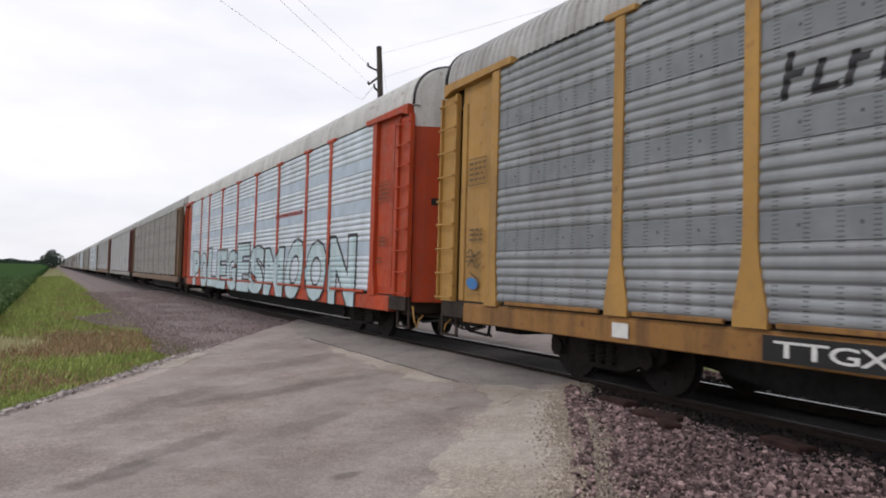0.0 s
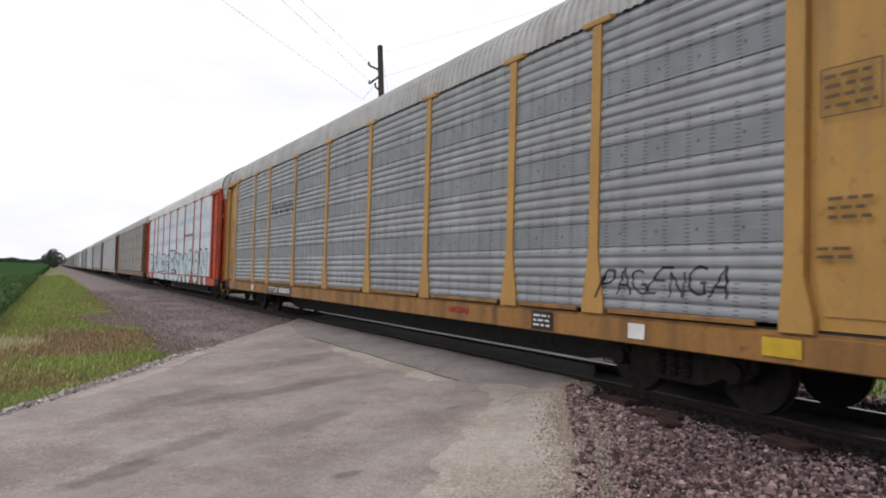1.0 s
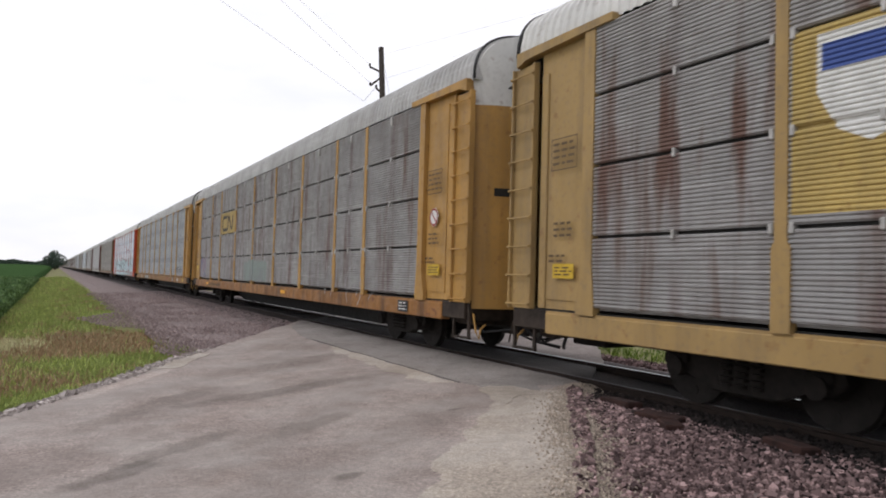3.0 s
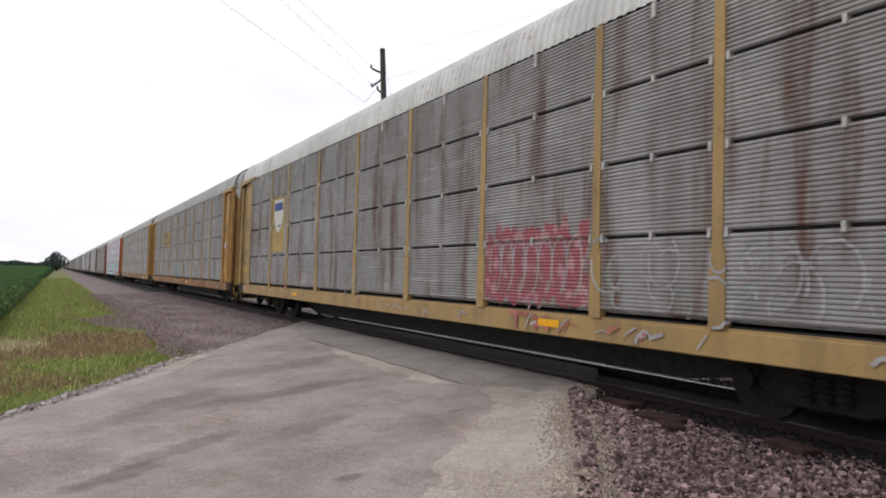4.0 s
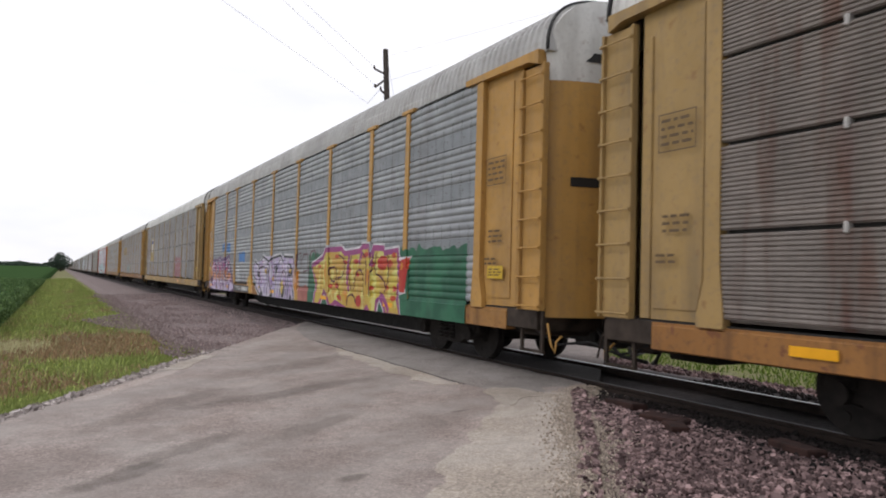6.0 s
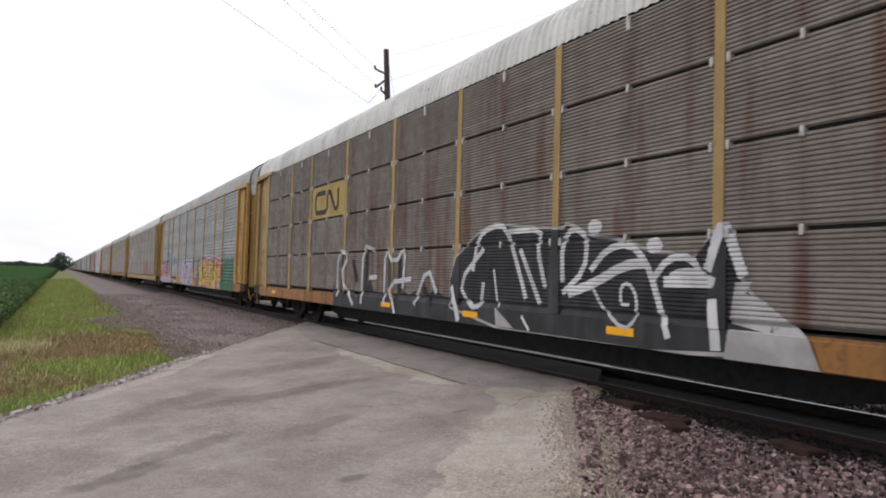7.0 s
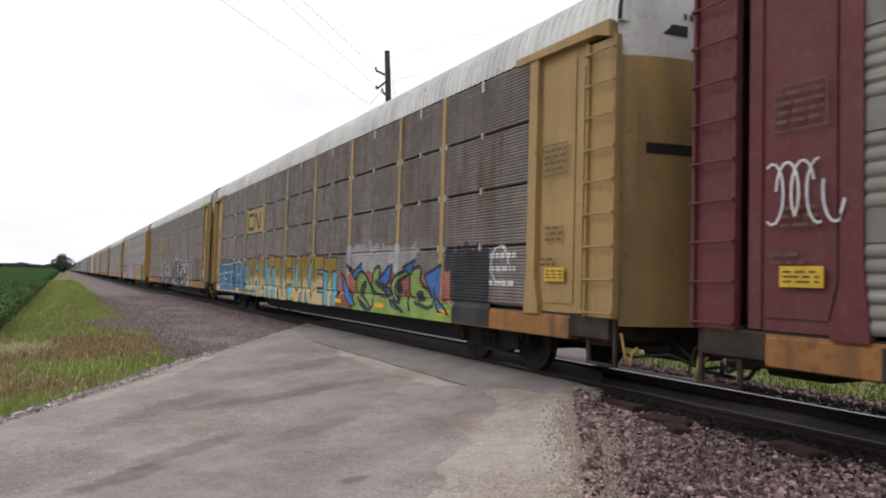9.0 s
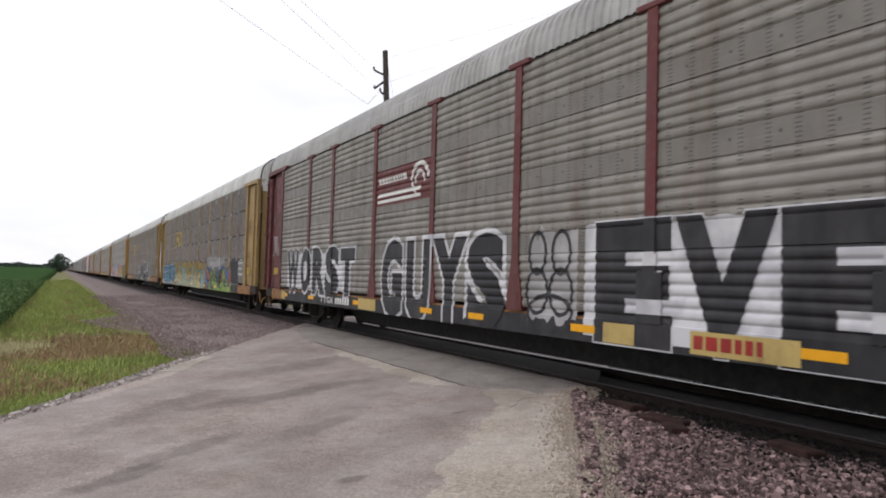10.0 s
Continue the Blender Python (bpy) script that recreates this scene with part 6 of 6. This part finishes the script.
mural(g, "banded", [(-2.9, 1.76), (-3.8, 1.97), (-4.0, 2.18), (-5.2, 2.18), (-5.45, 2.06), (-6.4, 2.1), (-6.57, 2.2), (-7.0, 2.19), (-7.03, 1.99), (-7.22, 2.16), (-7.8, 2.13), (-7.82, 2.03), (-8.5, 2.08), (-8.6, 1.5), (-8.55, 1.1), (-8.7, 0.72),
      (-8.0, 0.72), (-7.9, 0.91), (-7.67, 1.1), (-7.5, 0.98), (-7.43, 0.7), (-7.13, 0.7), (-6.93, 0.84), (-6.8, 0.7), (-5.7, 0.7), (-4.9, 0.86), (-4.5, 0.72), (-4.04, 1.12), (-3.6, 0.72), (-3.2, 0.76), (-3.35, 1.3)],
      YELLOW_FILL, MAGENTA, WHITE_SPRAY, "yellow angular graffiti rimmed in magenta and white", 0.13, 0.24)
mural(g, "banded", [(-8.5, 1.9), (-8.65, 1.86), (-9.1, 1.93), (-8.75, 1.6), (-8.92, 1.22), (-8.7, 1.22), (-8.57, 1.4)], RED_SPRAY, None, WHITE_SPRAY, "red pointed graffiti arrow", 0.1, 0.14, lift=0.0008)
lines(g, "banded", [[(-4.3, 2.0), (-4.4, 1.4), (-4.9, 1.35), (-4.9, 1.75), (-4.3, 1.7)], [(-5.0, 2.05), (-5.5, 1.9), (-5.4, 1.5), (-4.9, 1.45), (-5.2, 1.0)], [(-5.9, 2.0), (-5.7, 1.6), (-5.95, 1.2)], [(-6.1, 1.2), (-6.2, 1.6), (-6.5, 1.7), (-6.7, 1.5), (-6.75, 1.1)],
      [(-6.6, 2.05), (-6.9, 1.9), (-6.9, 1.3)], [(-7.2, 2.0), (-7.2, 1.65), (-7.05, 1.6), (-7.1, 1.1)], [(-7.4, 2.05), (-7.3, 1.6), (-7.8, 1.5), (-7.95, 1.3)], [(-8.0, 2.0), (-8.1, 1.5), (-7.9, 1.2)], [(-5.7, 0.8), (-5.75, 1.05), (-6.1, 1.1), (-6.3, 0.9)]], 0.05, WINE, "dark red inner lines")
lines(g, "banded", [[(-5.75, 2.05), (-5.6, 1.5), (-5.8, 1.15)], [(-6.55, 2.1), (-6.4, 1.8)], [(-7.25, 2.1), (-7.1, 1.75)], [(-7.65, 1.15), (-8.0, 1.0), (-8.15, 0.8)], [(-4.1, 1.1), (-4.4, 0.8)]], 0.12, MAGENTA, "magenta inner bars", 0.013)
spots(g, "banded", [(-4.9, 2.0, 0.16, 0.05, 0), (-5.5, 1.85, 0.14, 0.05, 0), (-6.2, 1.86, 0.16, 0.06, 0), (-6.8, 2.0, 0.2, 0.07, -1), (-5.75, 1.66, 0.14, 0.1, 0), (-4.5, 1.25, 0.15, 0.06, 0), (-4.95, 1.27, 0.14, 0.07, 0), (-5.2, 0.98, 0.18, 0.07, 1),
      (-6.3, 1.56, 0.12, 0.05, 0), (-6.45, 0.95, 0.17, 0.14, 0), (-7.2, 1.8, 0.14, 0.07, 0), (-7.75, 1.82, 0.28, 0.16, 0), (-8.15, 1.8, 0.12, 0.09, 0), (-8.32, 1.98, 0.1, 0.06, 0), (-8.0, 1.3, 0.1, 0.05, 0), (-8.4, 1.28, 0.1, 0.06, 0), (-8.35, 1.08, 0.14, 0.06, 0), (-7.2, 1.27, 0.12, 0.05, 0), (-3.6, 1.75, 0.1, 0.05, 0)], RED_SPRAY, "red blot on the yellow")
spots(g, "banded", [(-8.75, 1.75, 0.08, 0.08, 0), (-8.62, 1.48, 0.06, 0.07, 0), (-4.15, 1.6, 0.12, 0.35, 0.3), (-7.0, 1.4, 0.12, 0.3, 0), (-5.5, 1.0, 0.2, 0.18, 0)], ORANGE_SPRAY, "orange fade in the letters", 0.0125)
reflectors(g, "banded", (11.6, 8.0, 1.1, -4.0, -8.1))
# dark tan car: black shapes with white outlines
g = CARS[5]
on_side("graffiti_ground", ragged(bmesh.new(), 4.9, -7.6, 0.772, 1.2, np.random.default_rng(3), 0.12, 24), g, "seamed", BLACK_SPRAY, 0.002, "black sprayed ground")
mural(g, "seamed", [(-1.2, 0.8), (-1.17, 1.76), (-2.1, 2.3), (-2.6, 2.39), (-3.8, 2.28), (-4.3, 2.22), (-4.45, 2.33), (-4.8, 2.12), (-5.5, 2.06), (-6.0, 1.88), (-6.35, 1.87), (-6.67, 1.75), (-6.95, 2.2), (-7.17, 1.7), (-7.3, 1.46), (-7.6, 1.26), (-7.6, 0.76)],
      BLACK_SPRAY, None, FADED_SPRAY, "large black graffiti with white outlines", 0.05, 0.09, soft=1)
lines(g, "seamed", [[(-1.95, 1.66), (-2.1, 2.23), (-2.53, 2.39), (-2.93, 2.37), (-3.26, 1.76), (-3.5, 1.26)], [(-2.29, 2.03), (-1.49, 1.47), (-1.89, 1.05), (-2.24, 1.1), (-2.3, 1.48)], [(-3.0, 2.28), (-3.88, 2.28), (-3.75, 2.0), (-3.97, 1.43)], [(-3.33, 2.0), (-3.85, 1.2)],
      [(-4.35, 1.52), (-4.33, 2.06), (-4.57, 2.28), (-4.86, 2.12), (-4.82, 1.68), (-4.36, 1.37)], [(-4.93, 1.68), (-5.24, 1.96), (-5.64, 2.02), (-5.92, 1.8), (-6.06, 1.5), (-6.28, 0.92)], [(-6.0, 1.55), (-6.27, 1.84), (-6.6, 1.84), (-6.74, 1.62), (-6.93, 1.57)]], 0.09, WHITE_SPRAY, "white sprayed letter outlines")
lines(g, "seamed", [[(-4.48, 1.37), (-5.04, 1.53), (-5.55, 1.75), (-5.92, 1.78)], [(-6.2, 1.56), (-6.9, 1.57)], [(-6.82, 1.69), (-7.0, 2.16), (-7.06, 2.15), (-7.27, 1.63)], [(-6.89, 1.39), (-6.94, 0.85)], [(-1.25, 1.4), (-1.5, 0.8)]], 0.13, WHITE_SPRAY, "thick white strokes", 0.0142)
lines(g, "seamed", [[(-4.93, 1.53), (-5.2, 1.18), (-5.57, 0.96), (-5.75, 1.08), (-5.79, 1.35), (-5.65, 1.54), (-5.5, 1.5), (-5.5, 1.27), (-5.65, 1.27)], [(-2.6, 1.7), (-2.75, 1.1)], [(-3.4, 1.0), (-3.6, 0.8)]], 0.05, WHITE_SPRAY, "thin white spiral")
mural(g, "seamed", [(-7.17, 1.57), (-7.37, 1.58), (-7.3, 1.46), (-7.5, 1.4), (-7.6, 1.09), (-7.97, 1.07), (-8.1, 0.78), (-7.04, 0.78)], FADED_SPRAY, None, None, "pale sprayed steps", lift=0.004)
mural(g, "seamed", [(-2.7, 0.8), (-2.65, 1.1), (-3.2, 0.8)], FADED_SPRAY, None, None, "pale sprayed wedge", lift=0.004)
spots(g, "seamed", [(-6.05, 1.98, 0.13, 0.1, 0), (-5.0, 2.25, 0.14, 0.1, 0), (-6.55, 1.62, 0.28, 0.1, 0)], WHITE_SPRAY, "white sprayed dot", 0.0118)
lines(g, "seamed", [[(4.6, 1.0), (4.6, 2.15), (3.85, 2.05), (4.35, 1.5), (3.5, 0.85)], [(3.0, 0.9), (2.95, 2.25), (2.3, 2.1)], [(2.55, 1.5), (2.1, 1.52)], [(1.7, 0.95), (1.7, 2.2), (1.2, 1.77), (0.7, 2.2), (0.78, 1.3)], [(0.25, 1.0), (-0.3, 1.76), (-0.67, 1.25)], [(1.15, 0.78), (1.48, 1.4), (0.4, 1.5)]], 0.1, WHITE_SPRAY, "pale letter strokes")
lines(g, "seamed", [[(4.2, 2.1), (4.3, 1.2)], [(2.7, 2.2), (2.8, 1.0)], [(1.45, 2.0), (1.4, 1.3)], [(0.95, 1.9), (0.95, 1.2)], [(-0.1, 1.4), (-0.4, 1.0)], [(3.6, 1.9), (3.3, 1.4)]], 0.16, BLACK_SPRAY, "black letter shadows", 0.0118)
bm = bmesh.new()
for k in range(3):
    stroke(bm, arc(-10.0 - 0.35 * k, 1.7, 0.22, 0.55, -90, 240, 14), 0.05)
on_side("graffiti_tag", bm, g, "seamed", BLACK_SPRAY, 0.004, "faint dark tag loops")
reflectors(g, "seamed", (10.5, 1.6, -1.9, -5.5, -9.0))
# dark tan car with two lettered pieces and a wild one
g = CARS[6]
on_side("graffiti_ground", ragged(bmesh.new(), 12.1, 6.9, 0.8, 1.05, np.random.default_rng(4), 0.02), g, "seamed", MUSTARD, 0.002, "yellow sprayed ground")
mural(g, "seamed", [(11.7, 1.8), (11.3, 1.93), (9.55, 1.92), (8.0, 2.02), (7.4, 1.98), (6.85, 1.79), (6.75, 1.46), (7.2, 0.83), (11.5, 0.83), (11.7, 1.2)], AZURE, WHITE_SPRAY, BLACK_SPRAY, "azure blue graffiti letters", 0.035, 0.2)
lines(g, "seamed", [[(11.65, 1.5), (10.95, 1.52), (10.9, 0.9)], [(11.35, 1.45), (11.3, 0.9)], [(10.6, 1.65), (10.55, 1.0)], [(10.6, 1.6), (9.9, 1.55)], [(10.55, 1.32), (10.1, 1.3)], [(9.65, 1.6), (8.85, 1.62)], [(9.25, 1.58), (9.2, 0.9)], [(8.2, 1.85), (8.05, 1.2)], [(8.1, 1.5), (7.6, 1.52)], [(7.6, 1.85), (7.45, 0.95)]], 0.05, WHITE_SPRAY, "white letter edges", soft=0)
lines(g, "seamed", [[(11.5, 1.42), (11.05, 1.42)], [(10.4, 1.45), (10.0, 1.42)], [(9.05, 1.5), (8.6, 1.3), (8.45, 0.95)], [(7.95, 1.3), (7.8, 0.95)], [(7.85, 1.9), (7.8, 1.6)]], 0.09, BLACK_SPRAY, "black letter gaps", 0.0125, 0)
on_side("graffiti_ground", ragged(bmesh.new(), 6.75, -3.3, 0.8, 1.85, np.random.default_rng(15), 0.07, 40), g, "seamed", CYAN_SPRAY, 0.002, "cyan sprayed ground")
piece(g, "seamed", "SHATRFUKET", 6.45, -3.3, 0.84, 2.0, MUSTARD, WINE, "mustard and cream graffiti block letters", None, 13, 0.12, 0.055, 0.03, width=0.78)
bm = bmesh.new()
bars(bm, 6.9, 5.2, 0.85, 1.0, 1, np.random.default_rng(3))
on_side("sill_code", bm, g, "seamed", BLACK_SPRAY, 0.014, "dark painted code")
on_side("graffiti_block", ragged(bmesh.new(), -4.0, -7.8, 1.5, 2.25, np.random.default_rng(31), 0.12, 14), g, "seamed", FADED_SPRAY, 0.0015, "chalky white sprayed block")
on_side("graffiti_ground", ragged(bmesh.new(), -4.5, -9.3, 0.772, 1.15, np.random.default_rng(41), 0.06, 20), g, "seamed", LEAF_SPRAY, 0.003, "leaf green sprayed ground")
on_side("graffiti_ground", ragged(bmesh.new(), -3.5, -9.2, 1.1, 1.65, np.random.default_rng(42), 0.08, 20), g, "seamed", SALMON, 0.0022, "salmon sprayed ground")
SWOOPS = ([(-4.7, 1.57), (-5.05, 1.7), (-5.45, 1.46), (-5.75, 1.17), (-5.68, 0.82), (-5.14, 0.82), (-4.7, 1.17)], [(-5.6, 1.22), (-5.7, 1.7), (-5.95, 1.79), (-6.1, 1.76), (-6.0, 1.47), (-5.8, 1.41), (-6.4, 1.27), (-6.5, 1.12)],
          [(-6.6, 1.39), (-6.85, 1.57), (-7.5, 1.74), (-7.5, 1.6), (-7.05, 1.5), (-6.85, 1.3), (-7.2, 1.05), (-6.9, 1.05)], [(-7.6, 1.1), (-7.55, 1.7), (-8.1, 1.8), (-8.0, 1.45), (-8.5, 1.3), (-8.6, 0.95)])
DARTS = ([(-4.0, 1.86), (-4.5, 1.66), (-5.0, 1.86), (-4.95, 1.68), (-4.6, 1.48)], [(-3.65, 1.65), (-4.13, 1.35), (-4.65, 0.88), (-4.3, 0.84), (-3.9, 1.13)], [(-6.05, 1.5), (-6.5, 1.78), (-6.7, 1.83), (-6.57, 1.49), (-6.4, 1.36)],
         [(-6.3, 1.38), (-6.6, 1.3), (-7.0, 0.88), (-6.75, 0.95)], [(-7.2, 1.75), (-7.8, 1.9), (-7.6, 1.6)], [(-8.2, 1.6), (-8.9, 1.8), (-8.6, 1.3), (-9.2, 0.9), (-8.8, 0.95)])
for k, pts in enumerate(SWOOPS):
    mural(g, "seamed", pts, LEAF_SPRAY, BLACK_SPRAY, None, "leaf green curved graffiti shape", 0.08, soft=1, lift=0.0004 * k)
for k, pts in enumerate(DARTS):
    mural(g, "seamed", pts, BLUE_SPRAY, BLACK_SPRAY, None, "blue pointed graffiti shape", 0.07, lift=0.0022 + 0.0004 * k)
spots(g, "seamed", [(-5.15, 1.3, 0.17, 0.17, -0.6), (-7.1, 1.35, 0.16, 0.14, 0.5), (-8.05, 1.2, 0.18, 0.12, 0)], BLACK_SPRAY, "black blot", 0.0128)
lines(g, "seamed", [[(-4.9, 1.15), (-5.3, 1.05), (-5.6, 0.85)], [(-5.0, 1.0), (-5.4, 0.85)], [(-5.8, 1.45), (-6.2, 1.4), (-6.6, 1.1), (-7.3, 0.85)], [(-7.4, 1.3), (-7.6, 0.9)]], 0.07, BLACK_SPRAY, "black swooping lines")
on_side("graffiti_block", ragged(bmesh.new(), -9.0, -10.5, 0.8, 2.1, np.random.default_rng(33), 0.1, 8), g, "seamed", BLACK_SPRAY, 0.002, "black sprayed block")
bm = bars(bmesh.new(), -10.5, -11.25, 1.4, 2.05, 3, np.random.default_rng(9))
stroke(bm, arc(-10.8, 1.8, 0.25, 0.3, 0, 300, 10), 0.04)
on_side("graffiti_tag", bm, g, "seamed", WHITE_SPRAY, 0.004, "white scrawled tag")
reflectors(g, "seamed", (11.8, 8.0, 4.2, 0.4, -3.5, -6.1, -9.0))
# maroon car: black letters rimmed in white
g = CARS[7]
on_side("graffiti_ground", rect(bmesh.new(), 11.4, -11.3, 0.772, 1.06), g, "banded", BLACK_SPRAY, 0.001, "black sprayed sill")
on_side("graffiti_ground", ragged(bmesh.new(), 10.8, 5.5, 1.15, 2.12, np.random.default_rng(14), 0.05, 20), g, "banded", WHITE_SPRAY, 0.0045, "white sprayed ground")
piece(g, "banded", "WORST", 10.9, 5.2, 1.14, 2.18, BLACK_SPRAY, WHITE_SPRAY, "black graffiti letters rimmed in white", None, 5, 0.06, 0.06, 0.04, width=0.76)
piece(g, "banded", "GUYS", 3.75, -1.15, 0.86, 2.22, BLACK_SPRAY, WHITE_SPRAY, "black graffiti letters rimmed in white", None, 6, 0.05, 0.06, 0.045, width=0.74)
bm = bmesh.new()
for cy in (-1.95, -2.5):
    stroke(bm, arc(cy, 1.95, 0.2, 0.3, 0, 360, 16), 0.06)
    stroke(bm, arc(cy, 1.4, 0.25, 0.32, 0, 360, 16), 0.06)
stroke(bm, arc(-2.25, 1.1, 0.5, 0.25, 0, 360, 18), 0.06)
on_side("graffiti_line", bm, g, "banded", BLACK_SPRAY, 0.008, "black looped outline figure")
on_side("graffiti_block", ragged(bmesh.new(), -1.75, -2.85, 1.0, 2.25, np.random.default_rng(2), 0.08, 8), g, "banded", FADED_SPRAY, 0.003, "white sprayed figure")
on_side("graffiti_block", ragged(bmesh.new(), -3.0, -7.5, 0.86, 2.28, np.random.default_rng(12), 0.04, 20), g, "banded", WHITE_SPRAY, 0.003, "white sprayed block")
piece(g, "banded", "EVE", -3.2, -7.2, 0.9, 2.2, BLACK_SPRAY, WHITE_SPRAY, "huge black graffiti letters on white", None, 7, 0.03, 0.06, 0.01, width=0.78)
on_side("sill_panel", rect(bmesh.new(), -4.8, -6.1, 0.8, 1.05), g, "banded", LOGO_YELLOW, 0.016, "tan sill panel")
on_side("sill_mark", bars(bmesh.new(), -4.85, -5.7, 0.8, 1.06, 1, np.random.default_rng(7)), g, "banded", RED_MARK, 0.02, "red company mark")
for y0, y1 in ((4.9, 3.9), (-3.4, -3.95), (11.3, 10.9)):
    on_side("sill_panel", rect(bmesh.new(), y0, y1, 0.8, 1.05), g, "banded", LOGO_YELLOW, 0.014, "tan sill panel")
sill_plate(g, "banded", 7.75, 5.4, "TTGX", 6)
reflectors(g, "banded", (10.9, 8.4, 5.0, 1.5, -0.3, -3.0, -6.3))
on_side("logo_panel", rect(bmesh.new(), 4.07, 1.5, 3.08, 3.86), g, "banded", MAROON, 0.003, "maroon company panel")
bm = bars(bmesh.new(), 3.95, 2.5, 3.5, 3.72, 1, np.random.default_rng(5))
rect(bm, 4.0, 1.9, 3.27, 3.35)
rect(bm, 4.0, 1.9, 3.14, 3.21)
stroke(bm, arc(1.95, 3.42, 0.38, 0.38, 10, 170, 14), 0.09)
stroke(bm, arc(1.95, 3.42, 0.2, 0.22, 0, 180, 10), 0.07)
stroke(bm, [(2.1, 3.18), (2.3, 3.45)], 0.08)
on_side("logo_mark", bm, g, "banded", STENCIL_WHITE, 0.007, "white company mark with arc and stripes")
for y in (6.0, -6.0):
    reflectors(CARS[3], "seamed", (y,))
    reflectors(CARS[2], "seamed", (y + 3.4,))
# scrawls on end plates
for i, y0, z0, w_ in ((4, 12.6, 2.4, "GYO"), (7, 12.65, 1.9, "")):
    bm = bmesh.new()
    if w_:
        stroke(bm, arc(12.15, 3.15, 0.14, 0.2, -30, 200, 12), 0.045)
        stroke(bm, [(12.25, 2.95), (12.1, 2.6), (12.25, 2.75), (12.0, 2.85), (12.05, 2.55)], 0.045)
        stroke(bm, arc(12.05, 2.35, 0.12, 0.16, -60, 250, 12), 0.045)
    else:
        for k in range(5):
            stroke(bm, arc(12.45 - 0.16 * k, 2.45, 0.12, 0.3, -120 + 70 * k, 120 + 55 * k, 10), 0.026)
    on_side("graffiti_tag", bm, CARS[i], STYLES[i], WHITE_SPRAY, 0.03, "white sprayed tag on the end plate")


lines(CARS[1], "banded", [[(12.45, 1.9), (12.3, 2.0), (12.2, 1.85), (12.0, 1.95)], [(12.4, 1.7), (12.25, 1.85), (12.15, 1.65), (12.0, 1.75)], [(12.3, 1.6), (12.1, 1.5)]], 0.03, STENCIL_DARK, "dark scrawled tag", 0.03)
spots(CARS[1], "banded", [(12.25, 1.42, 0.18, 0.1, 0.3)], BLUE_SPRAY, "blue sprayed smear", 0.029)
lines(CARS[6], "seamed", [[(12.6, 1.42), (12.5, 1.5), (12.42, 1.4), (12.5, 1.3), (12.58, 1.36)], [(12.35, 1.5), (12.33, 1.32), (12.2, 1.34)], [(12.2, 1.48), (12.0, 1.47)], [(12.1, 1.47), (12.08, 1.3)], [(11.98, 1.38), (11.8, 1.38), (11.88, 1.45)]], 0.022, STENCIL_DARK, "black scrawled tag", 0.034, 0)
on_side("graffiti_patch", ragged(bmesh.new(), -11.9, -12.5, 1.3, 1.72, np.random.default_rng(61), 0.04, 6), CARS[5], "seamed", MINT, 0.034, "faded mint paint patch")


# ---- motion ----
def travelled(t):
    return float(np.interp(t, [a for a, b in TRAVEL], [b for a, b in TRAVEL]))


def motions():
    for car, wheels, y0 in TRAIN:
        walk(car, [(t, pose(7.7, y0 + d, 0)) for t, d in TRAVEL])
        for w in wheels:
            at = w.location.copy()
            walk(w, [(k / 30, pose(at.x, at.y, at.z, -math.degrees(travelled(k / 30) / 0.457) % 360)) for k in range(301)])


motions()
